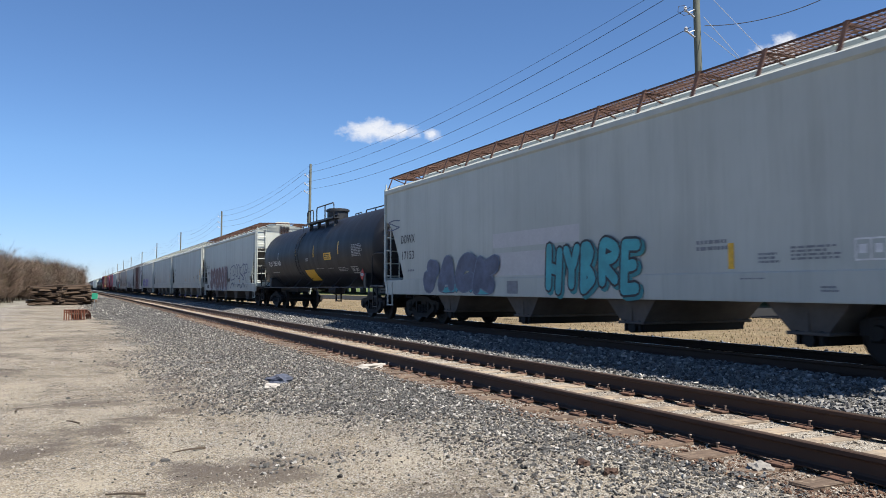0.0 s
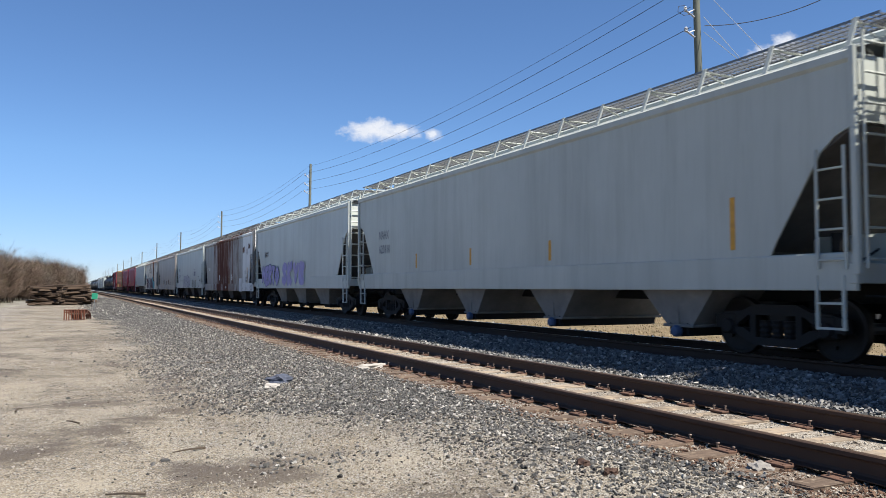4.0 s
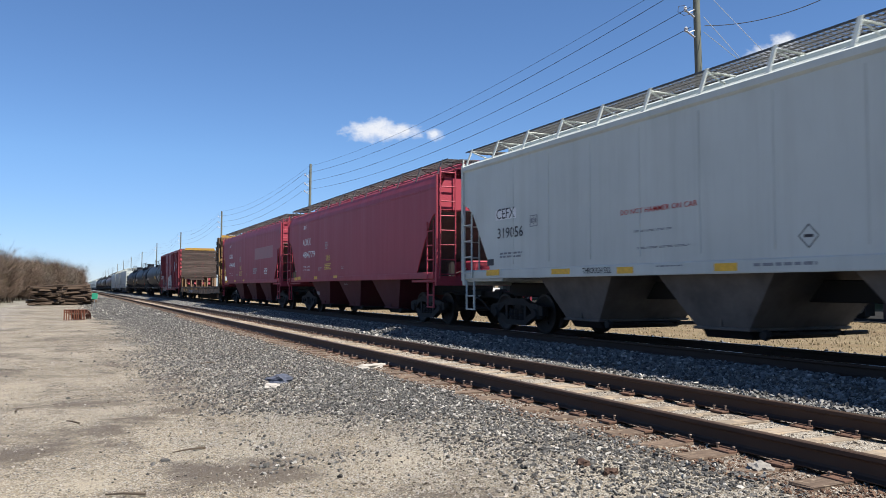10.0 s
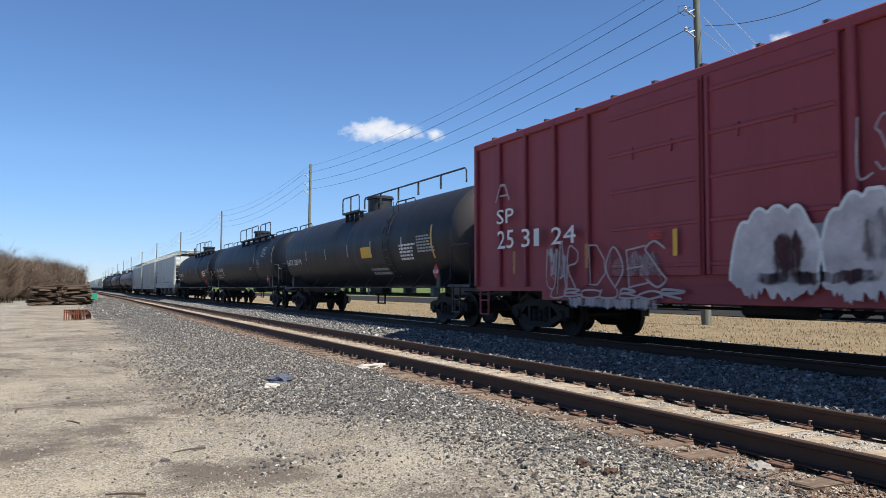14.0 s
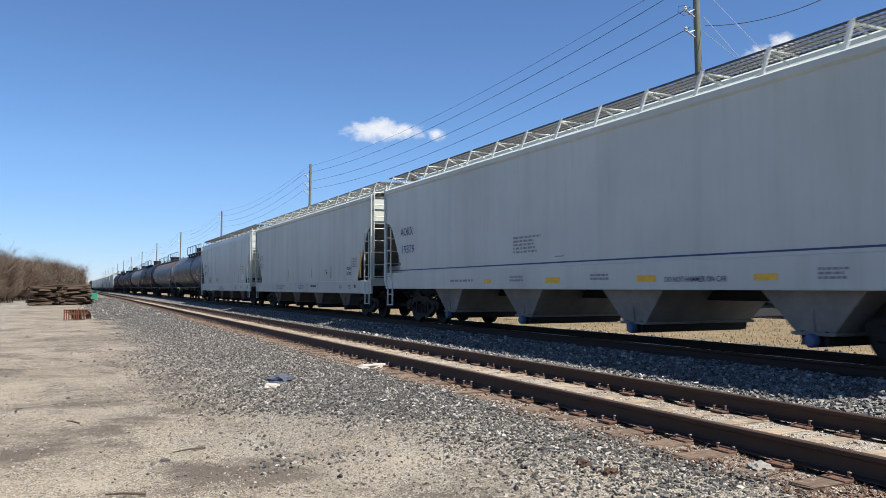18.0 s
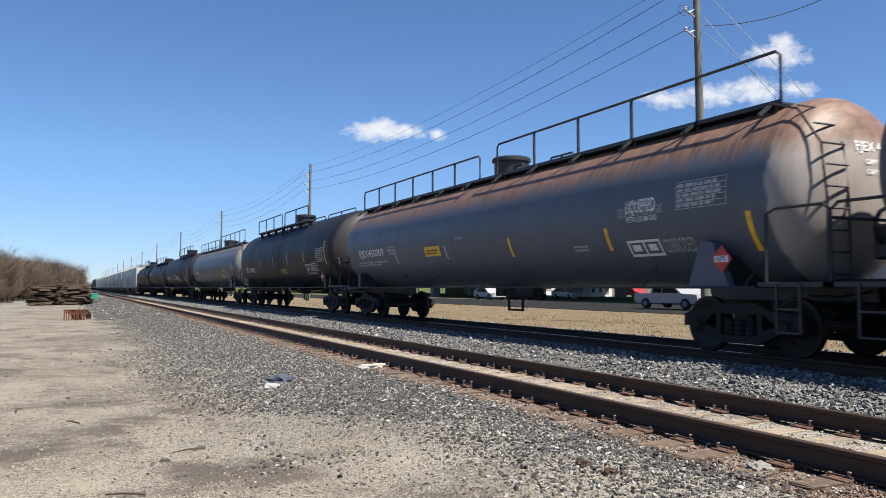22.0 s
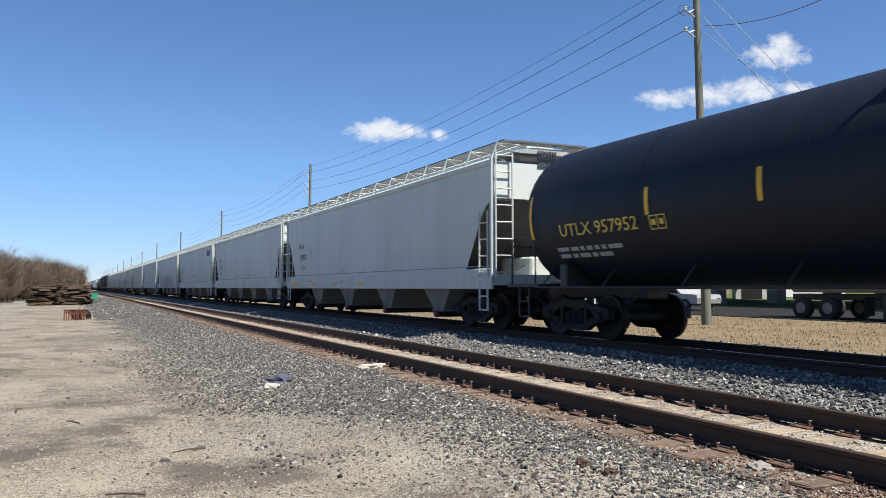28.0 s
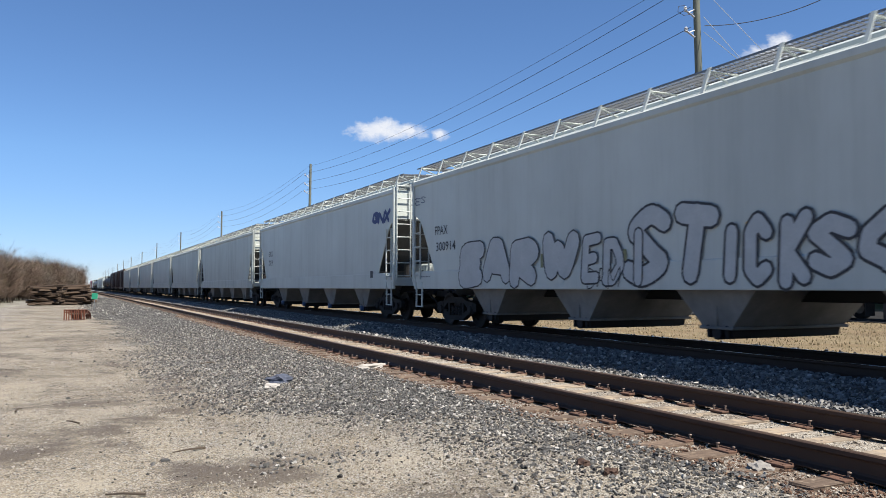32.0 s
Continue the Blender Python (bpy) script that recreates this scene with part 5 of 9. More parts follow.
def rail_mesh(y0, y1):
    """A flat-bottomed rail, its top at z = 0, along y."""
    half = [(0.036, 0.0), (0.037, -0.032), (0.014, -0.045), (0.009, -0.06), (0.009, -0.13), (0.02, -0.15), (0.07, -0.164), (0.07, -0.172)]
    out = [(0.030, 0.003)] + half
    prof = out + [(-x, z) for x, z in reversed(out)]
    m = M().prism(prof, y0, y1)
    me = m.mesh("rail", [RAIL_RUST])
    return me


def head_mesh(y0, y1, mat):
    return M().prism([(-0.031, 0.0025), (-0.027, 0.0055), (0.027, 0.0055), (0.031, 0.0025)], y0, y1).mesh("rail_head", mat)


NEAR_L, NEAR_R, TIE_STEP = 5.05, 6.555, 0.53
track = thing("near_track", "unused railway track with rusty rails on weathered ties", "railway track", kind="structure")
for x in (NEAR_L, NEAR_R):
    rl = part("rail", rail_mesh(-20, 900), track, "rust-brown steel rail", Matrix.Translation((x, 0, 0)))
    part("rail_head", head_mesh(-20, 900, RAIL_TOP), rl)
main = thing("main_track", "railway track that carries the freight train", "railway track", kind="structure")
for x in (TRACK_X - 0.7525, TRACK_X + 0.7525):
    rl = part("rail", rail_mesh(-40, 1400), main, "steel rail with a polished head", Matrix.Translation((x, 0, RAIL_Z)))
    part("rail_head", head_mesh(-40, 1400, RAIL_SHINE), rl)

_r = random.Random(21)


def tie_mesh(mat, k):
    m = M()
    rr = random.Random(k)
    m.box((0, 0, 0), (2.6, 0.22, 0.17), ch=0.012)
    m.v = [(x + rr.uniform(-0.01, 0.01), y + rr.uniform(-0.01, 0.01), z + rr.uniform(-0.005, 0.005)) for x, y, z in m.v]
    return m.mesh("tie", mat)


tie_meshes = [tie_mesh(TIE_WOOD, k) for k in range(5)]
tie_dark = [tie_mesh(TIE_DARK, k + 9) for k in range(4)]


def plate_mesh():
    m = M()
    m.box((0, 0, 0), (0.36, 0.2, 0.022), ch=0.004)
    m.box((-0.085, 0, 0.014), (0.02, 0.19, 0.018))
    m.box((0.085, 0, 0.014), (0.02, 0.19, 0.018))
    for sx, sy in ((-0.14, 0.06), (-0.14, -0.05), (0.14, 0.05)):
        m.box((sx, sy, 0.012), (0.025, 0.025, 0.006))
    return m.mesh("tie_plate", PLATE)


def spike_mesh():
    m = M()
    m.box((0, 0, 0.0), (0.015, 0.015, 0.11))
    m.box((-0.005, 0, 0.058), (0.03, 0.026, 0.014), ch=0.004)
    return m.mesh("spike", SPIKE)


_plate, _spike = plate_mesh(), spike_mesh()
far_ties = M()
ny = 0
y = -2.0
spikes_left = 300
while y < 300:
    tw = _r.uniform(-0.02, 0.02)
    zt = -0.275 + _r.uniform(-0.012, 0.006)
    if ny < 180:
        part("tie", tie_meshes[ny % 5], track, "", Matrix.Translation((5.8 + _r.uniform(-0.06, 0.06), y, zt)) @ Matrix.Rotation(tw, 4, "Z"))
        if ny < 110:
            for x in (NEAR_L, NEAR_R):
                part("tie_plate", _plate, track, "", Matrix.Translation((x, y, -0.183)) @ Matrix.Rotation(tw, 4, "Z"))
                for dx, dy in ((-0.085, -0.055), (0.085, 0.055), (-0.14, 0.06)) if ny % 3 else ((-0.085, -0.055), (0.085, 0.055)):
                    if spikes_left > 0 and y > 1.5:
                        spikes_left -= 1
                        part("spike", _spike, track, "", Matrix.Translation((x + dx, y + dy, -0.205 + _r.uniform(-0.01, 0.03))) @ Matrix.Rotation(_r.uniform(-0.15, 0.15), 4, "X") @ Matrix.Rotation(0 if dx > 0 else math.pi, 4, "Z"))
    else:
        far_ties.box((5.8, y, zt), (2.6, 0.22, 0.17))
    ny += 1
    y += TIE_STEP + _r.uniform(-0.03, 0.03)
part("ties", far_ties.mesh("ties", TIE_WOOD), track)["kind"] = "stuff"
far_sp = M()
for k in range(60, 220):
    yy = -2.0 + k * TIE_STEP
    for x in (NEAR_L, NEAR_R):
        for dx, dy in ((-0.085, -0.055), (0.085, 0.055)):
            far_sp.box((x + dx, yy + dy, -0.14), (0.03, 0.03, 0.06 + 0.02 * ((k * 7) % 3)))
part("spikes", far_sp.mesh("spikes", SPIKE), track)["kind"] = "stuff"
y = 0.0
ny = 0
far_ties = M()
while y < 260:
    if ny < 120:
        part("tie", tie_dark[ny % 4], main, "", Matrix.Translation((TRACK_X + _r.uniform(-0.04, 0.04), y, RAIL_Z - 0.265)))
    else:
        far_ties.box((TRACK_X, y, RAIL_Z - 0.265), (2.6, 0.22, 0.17))
    ny += 1
    y += 0.52
part("ties", far_ties.mesh("ties", TIE_DARK), main)["kind"] = "stuff"

# ---- poles and wires ----
POLE_WOOD = plain("grey_pole_wood", (0.15, 0.16, 0.13), 0.85, 0.0, 2.0, 0.45, 0.7, 0.2, (6, 6, 0.3))
WIRE = plain("conductor_wire", (0.05, 0.05, 0.055), 0.5, 0.6, 9.0, 0.2, 0.05)
GUY = plain("bright_guy_strand", (0.52, 0.54, 0.56), 0.45, 0.6, 9.0, 0.2, 0.05)
PORCELAIN = plain("insulator_grey", (0.45, 0.46, 0.48), 0.3, 0.0, 9.0, 0.1, 0.05)
POLE_X, POLE_Y, POLE_STEP = 22.0, 22.75, 54.3
HEIGHTS = (12.75, 11.85, 11.05)


def pole(y, top, lean):
    p = thing("utility_pole", "weathered wooden utility pole with side insulators", "utility pole", "utility poles along the railway", at=Matrix.Translation((POLE_X, y, -0.4)) @ Matrix.Rotation(lean, 4, "Y"))
    shaft = M().tube([(0, 0, 0), (0, 0, top * 0.5), (0, 0, top + 0.4)], 0.19, 14, r2=0.12)
    part("shaft", shaft.mesh("shaft", POLE_WOOD, 40), p)
    for hgt in HEIGHTS:
        b = M()
        b.tube([(-0.14, 0, hgt + 0.22), (-0.55, 0, hgt + 0.42)], 0.035, 6)
        b.tube([(-0.14, 0, hgt + 0.5), (-0.4, 0, hgt + 0.38)], 0.025, 6)
        br = part("bracket", b.mesh("bracket", PORCELAIN, 40), p)
        i = M().turned([(0.05, 0), (0.075, 0.03), (0.05, 0.06), (0.075, 0.09), (0.05, 0.12), (0.075, 0.15), (0.03, 0.2)], (-0.57, 0, hgt + 0.38), "z", 10)
        part("insulator", i.mesh("insulator", PORCELAIN, 40), br)
    return p


def sag(a, b, drop, n=18):
    a, b = Vector(a), Vector(b)
    return [a.lerp(b, k / n) - Vector((0, 0, drop * 4 * (k / n) * (1 - k / n))) for k in range(n + 1)]


def pole_y(k):
    return POLE_Y + k * POLE_STEP + (1.7 if k == 1 else 0.0)


for k in range(13):
    pole(pole_y(k), 13.7 + (0.3 if k % 3 == 1 else 0), -0.02 if k == 0 else (0.012 if k == 1 else (0.012 if k % 2 else 0.004)))
for k in range(12):
    y0, y1 = pole_y(k), pole_y(k + 1)
    for hgt in HEIGHTS:
        w = M().tube(sag((POLE_X - 0.57, y0, hgt + 0.18), (POLE_X - 0.57, y1, hgt + 0.18), 1.15), 0.012, 5)
        thing("power_line", "dark overhead conductor strung between the poles", "power line", "overhead wires", me=w.mesh("power_line", WIRE, 60))
    w = M().tube(sag((POLE_X, y0, 13.75), (POLE_X, y1, 13.75), 1.0), 0.009, 5)
    thing("power_line", "thin top wire strung between the poles", "power line", "overhead wires", me=w.mesh("power_line", WIRE, 60))
for a, b in ((HEIGHTS[0] + 0.5, 11.5), (HEIGHTS[1] + 0.3, 10.2), (HEIGHTS[1] - 0.3, 12.6)):
    g = M().tube([(POLE_X + 0.1, POLE_Y, a - 0.4), (POLE_X + 0.15, POLE_Y - b, -0.3)], 0.013, 5)
    thing("guy_wire", "bright steel guy wire from pole to ground", "guy wire", "guy wires", me=g.mesh("guy_wire", GUY, 60))
w = M().tube(sag((POLE_X + 0.15, POLE_Y, 11.4), (POLE_X + 5.2, POLE_Y - 4.2, 13.3), 0.62) + [(POLE_X + 20, POLE_Y - 16.5, 26.0)], 0.016, 5)
thing("power_line", "dark service cable sagging away from the pole", "power line", "overhead wires", me=w.mesh("power_line", WIRE, 60))
for hgt in HEIGHTS[:2]:
    jl = M().tube([(POLE_X - 0.85 + 0.02, POLE_Y, hgt + 0.2), (POLE_X - 1.15, POLE_Y, hgt + 0.12), (POLE_X - 1.2, POLE_Y, hgt - 0.1), (POLE_X - 0.9, POLE_Y, hgt - 0.2), (POLE_X - 0.25, POLE_Y, hgt + 0.0)], 0.012, 5)
    thing("power_line", "looped jumper wire at the dead-end pole", "power line", "overhead wires", me=jl.mesh("power_line", WIRE, 60))

# ---- highway bridge ----
CONCRETE = plain("bridge_concrete", (0.263, 0.239, 0.202), 0.85, 0.0, 0.6, 0.14, 0.25, 0.3)
CONCRETE_D = plain("column_concrete", (0.221, 0.207, 0.187), 0.85, 0.0, 0.8, 0.16, 0.25, 0.3)
MAROON = plain("maroon_parapet_panel", (0.063, 0.00944, 0.0116), 0.6, 0.0, 2.0, 0.2, 0.1)
RAILING = plain("grey_parapet_cap", (0.173, 0.173, 0.173), 0.6, 0.1, 2.0, 0.2, 0.1)
ASPHALT = plain("frontage_asphalt", (0.0221, 0.0221, 0.0221), 0.92, 0.0, 3.0, 0.3, 0.4, 0.1)


def bridge_x(y):
    return 46.44 + 0.0657 * (y - 51.2)


BENTS = [51.2 - 33.8 * 2 + 33.8 * k for k in range(10)]
TOPS = [8.5, 8.5, 8.6, 8.8, 8.35, 7.6, 6.7, 5.7, 4.7, 3.7]
WIDE = 28.0
bridge = thing("highway_bridge", "tan concrete highway overpass with maroon parapet panels", "bridge", kind="structure")
for k in range(len(BENTS) - 1):
    y0, y1 = BENTS[k], BENTS[k + 1]
    a, b = TOPS[k], TOPS[k + 1]
    xa, xb = bridge_x(y0), bridge_x(y1)

    def span(dx0, dx1, z0, z1, mat, name, lab=""):
        vs = [(xa + dx0, y0, a + z0), (xa + dx1, y0, a + z0), (xb + dx1, y1, b + z0), (xb + dx0, y1, b + z0), (xa + dx0, y0, a + z1), (xa + dx1, y0, a + z1), (xb + dx1, y1, b + z1), (xb + dx0, y1, b + z1)]
        m = M().add(vs, [(3, 2, 1, 0), (4, 5, 6, 7), (0, 1, 5, 4), (1, 2, 6, 5), (2, 3, 7, 6), (3, 0, 4, 7)])
        return part(name, m.mesh(name, mat), bridge, lab)

    span(0.0, WIDE, -1.25, -1.02, CONCRETE, "deck")
    for g in range(9):
        span(0.55 + g * 3.3, 1.15 + g * 3.3, -2.75, -1.25, CONCRETE, "girder")
        span(0.35 + g * 3.3, 1.35 + g * 3.3, -2.95, -2.75, CONCRETE, "girder")
    span(0.02, 0.32, -1.02, -0.82, CONCRETE, "parapet")
    pp = span(0.08, 0.28, -0.82, -0.16, MAROON, "parapet_panel", "maroon parapet panel")
    span(0.0, 0.34, -0.16, 0.0, RAILING, "parapet_cap")
    span(WIDE - 0.32, WIDE, -1.02, -0.05, CONCRETE, "parapet")
    for q in range(12):
        t = q / 12
        yy = y0 + (y1 - y0) * t
        part("parapet_post", shared("ppost", lambda: M().box((0.15, 0, -0.5), (0.34, 0.42, 0.72), ch=0.02).mesh("parapet_post", CONCRETE)), bridge, "", Matrix.Translation((xa + (xb - xa) * t, yy, a + (b - a) * t)))
for k, y in enumerate(BENTS):
    x0, zt = bridge_x(y), TOPS[k] - 1.3
    if zt < 2.3:
        continue
    cp = M()
    cp.plate([(-0.85, zt - 2.5), (0.85, zt - 2.5), (0.95, zt - 2.4), (0.95, zt - 0.7), (-0.95, zt - 0.7), (-0.95, zt - 2.4)], -0.35, WIDE + 0.3)
    part("bent_cap", cp.mesh("bent_cap", CONCRETE_D), bridge, "", Matrix.Translation((x0, y, 0)) @ Matrix.Rotation(-0.0657, 4, "Z"))
    for d in (4.0, 10.7, 17.4, 24.1):
        c = M()
        c.box((0, 0, (zt - 2.5 - 0.6) / 2), (1.25, 1.25, zt - 2.5 + 0.6), ch=0.12)
        part("column", c.mesh("column", CONCRETE_D), bridge, "", Matrix.Translation((x0 + d, y - 0.0657 * d, 0)))

rd = M()
for x0, x1, z in ((29.0, 43.5, -0.235),):
    rd.box(((x0 + x1) / 2, 180, z - 0.05), (x1 - x0, 520, 0.12))
thing("frontage_road", "grey asphalt frontage road beside the railway", "road", kind="structure", me=rd.mesh("road", ASPHALT))

# ---- brush, trees, piles ----
TWIG = plain("bare_brush_twigs", (0.136, 0.108, 0.0866), 0.9, 0.0, 1.0, 0.35, 0.3, 0.2)
TWIG_RED = plain("reddish_brush_twigs", (0.131, 0.0923, 0.0683), 0.9, 0.0, 1.0, 0.35, 0.3, 0.2)
BARK = plain("grey_bark", (0.0838, 0.0657, 0.0499), 0.9, 0.0, 3.0, 0.3, 0.6, 0.2)
LEAF = plain("spring_leaves", (0.0525, 0.0657, 0.0158), 0.7, 0.0, 1.2, 0.5, 0.1, 0.3)
LEAF_D = plain("evergreen_leaves", (0.0236, 0.0394, 0.0116), 0.7, 0.0, 1.2, 0.5, 0.1, 0.3)


def brush_meshes(seed, hgt, spread_, mat):
    """Stems and a haze of fine twigs."""
    r = random.Random(seed)
    stem, twigs, leaves = M(), M(), M()
    for _ in range(16):
        a, d = r.uniform(0, 6.283), spread_ * math.sqrt(r.random())
        x, y = d * math.cos(a), d * math.sin(a)
        hh = hgt * r.uniform(0.55, 1.0) * (1 - 0.25 * (d / spread_) ** 2)
        pts = [Vector((x, y, -0.1))]
        for k in range(1, 5):
            pts.append(Vector((x + r.uniform(-0.12, 0.12) * k, y + r.uniform(-0.12, 0.12) * k, hh * 0.8 * k / 4)))
        stem.tube(pts, 0.04, 4, r2=0.012)
        for _ in range(170):
            k = r.uniform(0.15, 1.0)
            i = min(3, int(k * 4))
            p = pts[i].lerp(pts[i + 1], k * 4 - i)
            a2 = r.uniform(0, 6.283)
            ln = hgt * r.uniform(0.1, 0.28)
            d2 = Vector((math.cos(a2) * 0.75, math.sin(a2) * 0.75, r.uniform(0.2, 1.3))).normalized()
            e = p + d2 * ln
            s = d2.cross(Vector((r.uniform(-1, 1), r.uniform(-1, 1), 0.3))).normalized() * r.uniform(0.008, 0.016)
            twigs.add([p - s, p + s, e], [(0, 1, 2)])
            for _ in range(3):
                q = p.lerp(e, r.uniform(0.3, 0.95))
                d3 = (d2 + Vector((r.uniform(-1, 1), r.uniform(-1, 1), r.uniform(-0.3, 0.8)))).normalized()
                e2 = q + d3 * ln * r.uniform(0.3, 0.6)
                twigs.add([q - s * 0.6, q + s * 0.6, e2], [(0, 1, 2)])
                if r.random() < 0.07:
                    u = Vector((r.uniform(-1, 1), r.uniform(-1, 1), r.uniform(-1, 1))).normalized() * 0.05
                    leaves.add([e2 - u, e2 + u.cross(d3) * 0.7, e2 + u, e2 - u.cross(d3) * 0.7], [(0, 1, 2, 3)])
    return stem.mesh("stem", BARK), twigs.mesh("crown", mat), leaves.mesh("foliage", LEAF)


brush_kinds = [brush_meshes(40 + k, 4.2 + 0.5 * k, 1.7, (TWIG, TWIG_RED)[k % 2]) for k in range(5)]
_b = random.Random(8)


def bush(x, y, s, k, lab):
    b = thing("bush", lab, "bush", "brush at the edge of the lot", at=Matrix.Translation((x, y, -0.35)) @ Matrix.Rotation(_b.uniform(0, 6.28), 4, "Z") @ Matrix.Diagonal((s, s, s * _b.uniform(0.85, 1.05), 1)))
    for nm, me in zip(("stem", "crown", "foliage"), brush_kinds[k]):
        part(nm, me, b)


for k in range(150):
    y = 62 + 260 * (k / 150) ** 1.5
    edge = -5.8 + 7.6 * step(y, 66, 190)
    x = edge - 1.4 - _b.random() ** 2.0 * (12 + y * 0.05)
    bush(x, y + _b.uniform(-3, 3), _b.uniform(0.86, 1.2) * (1 + 0.36 * step(y, 75, 150)), _b.randrange(5), "bare brown brush with a few young green leaves")


def tree_meshes(seed, hgt, mat, leafy):
    r = random.Random(seed)
    trunk, crown = M(), M()
    trunk.tube([(0, 0, -0.2), (0.1, 0.05, hgt * 0.3), (0.0, 0.15, hgt * 0.55), (0.1, 0.1, hgt * 0.85)], 0.24, 8, r2=0.05)
    tips = []
    for _ in range(16):
        z = hgt * r.uniform(0.28, 0.75)
        a = r.uniform(0, 6.283)
        ln = hgt * r.uniform(0.2, 0.4)
        e = Vector((math.cos(a) * ln, math.sin(a) * ln, z + ln * r.uniform(0.3, 0.8)))
        mid_ = Vector((e.x * 0.45, e.y * 0.45, z + (e.z - z) * 0.6))
        trunk.tube([(0, 0, z), mid_, e], 0.07, 5, r2=0.02)
        tips += [e, mid_ * 0.4 + e * 0.6]
    tips.append(Vector((0, 0, hgt * 0.9)))
    for t in tips:
        for _ in range(leafy):
            d = Vector((r.gauss(0, 1), r.gauss(0, 1), r.gauss(0, 0.8)))
            p = t + d * hgt * 0.075
            u = Vector((r.uniform(-1, 1), r.uniform(-1, 1), r.uniform(-1, 1))).normalized() * r.uniform(0.07, 0.16)
            w = u.cross(Vector((r.uniform(-1, 1), r.uniform(-1, 1), 1))) * 0.7
            crown.add([p - u, p + w, p + u, p - w], [(0, 1, 2, 3)])
    return trunk.mesh("trunk", BARK, 40), crown.mesh("crown", mat)


tree_kinds = [tree_meshes(70, 8.0, LEAF, 150), tree_meshes(71, 7.0, LEAF_D, 190), tree_meshes(72, 6.5, TWIG, 110)]


def tree(x, y, s, k):
    lab = ("tree with thin fresh green leaves", "dense dark green tree", "nearly bare tree with brown twigs")[k]
    b = thing("tree", lab, "tree", "trees beyond the highway", at=Matrix.Translation((x, y, -0.35)) @ Matrix.Rotation(_b.uniform(0, 6.28), 4, "Z") @ Matrix.Diagonal((s, s, s, 1)))
    part("trunk", tree_kinds[k][0], b)
    part("crown", tree_kinds[k][1], b)


for k in range(46):
    y = 40 + k * 6.0
    tree(112 + y * 0.1 + _b.uniform(-8, 14), y + _b.uniform(-3, 3), _b.uniform(0.8, 1.25), (0, 1, 2, 2, 0)[k % 5])
for x, y, s, k in ((-4.2, 138, 0.62, 0),):
    tree(x, y, s, k)

OLD_TIE = plain("grey_old_tie_wood", (0.105, 0.0738, 0.0525), 0.9, 0.0, 3.0, 0.55, 0.8, 0.2, (0.6, 6, 6), 0.85)
_p = random.Random(31)


def old_tie(k):
    rr = random.Random(k)
    m = M().box((0, 0, 0), (2.5, 0.22, 0.17), ch=0.02)
    m.v = [(x + rr.uniform(-0.05, 0.05), y + rr.uniform(-0.02, 0.02) + 0.03 * math.sin(x * 1.3 + k), z + rr.uniform(-0.02, 0.02)) for x, y, z in m.v]
    return m.mesh("railroad_tie", OLD_TIE)


_old = [old_tie(k) for k in range(6)]
for px, py, rows, turn in ((-1.95, 75.0, 10, 0.12), (0.35, 76.0, 10, -0.15)):
    for r_ in range(rows):
        for c_ in range(4 if r_ < 6 else 3):
            x = px + _p.uniform(-0.45, 0.45) * (1 - r_ * 0.05)
            y = py + (c_ - 1.5) * 0.42 + _p.uniform(-0.15, 0.15)
            m = Matrix.Translation((x, y, -0.26 + r_ * 0.168 + _p.uniform(-0.02, 0.02))) @ Matrix.Rotation(turn + _p.gauss(0, 0.3), 4, "Z") @ Matrix.Rotation(_p.gauss(0, 0.065), 4, "Y") @ Matrix.Rotation(_p.uniform(-0.5, 0.5), 4, "X") @ Matrix.Diagonal((_p.uniform(0.6, 1.08), _p.uniform(0.8, 1.1), _p.uniform(0.75, 1.05), 1))
            thing("railroad_tie", "old grey-brown wooden tie in a jumbled pile", "railroad tie", "piled old ties", at=m, me=_old[(r_ * 4 + c_) % 6])
OLD_RUST = plain("bright_rust", (0.136, 0.0447, 0.0236), 0.9, 0.1, 8.0, 0.4, 0.4)
for k in range(9):
    arc = [(0.35 * math.sin(t * 0.16) + 0.1, -0.5 + t * 0.12, 0.52 - 0.0055 * t * t * 0.9) for t in range(10)]
    m = M().tube(arc, 0.032, 6)
    m.tube([(a, b, c - 0.11) for a, b, c in arc], 0.022, 5)
    m.box((arc[0][0], -0.5, 0.2), (0.05, 0.06, 0.62))
    m.box((arc[-1][0], 0.56, 0.05), (0.05, 0.06, 0.3))
    thing("rusty_bar", "rust-red curved steel bar in a standing bundle", "steel bar", "bundle of rusty bars", at=Matrix.Translation((-0.38 + k * 0.1, 40.7, -0.4)) @ Matrix.Rotation(_p.uniform(-0.04, 0.04), 4, "Z"), me=m.mesh("rusty_bar", OLD_RUST, 40))
GREEN = plain("green_marker_panel", (0.0071, 0.213, 0.121), 0.6, 0.0, 4.0, 0.12, 0.05)
mk = thing("marker_sign", "small plain green panel on a short post", "sign", at=Matrix.Translation((1.45, 60.0, -0.36)))
part("panel", M().box((0, 0, 0.92), (0.38, 0.03, 0.42), ch=0.01).mesh("panel", GREEN), mk)
part("post", M().box((0, 0.03, 0.4), (0.06, 0.04, 0.9)).mesh("post", GALV), mk)

# litter and scraps
RAG = plain("dark_blue_rag", (0.06, 0.07, 0.10), 0.95, 0.0, 9.0, 0.5, 0.5)
PALE_STONE = plain("pale_grey_stone", (0.221, 0.205, 0.184), 0.9, 0.0, 14.0, 0.35, 0.5)
PALE = plain("pale_scrap_board", (0.326, 0.305, 0.273), 0.9, 0.0, 9.0, 0.2, 0.3)


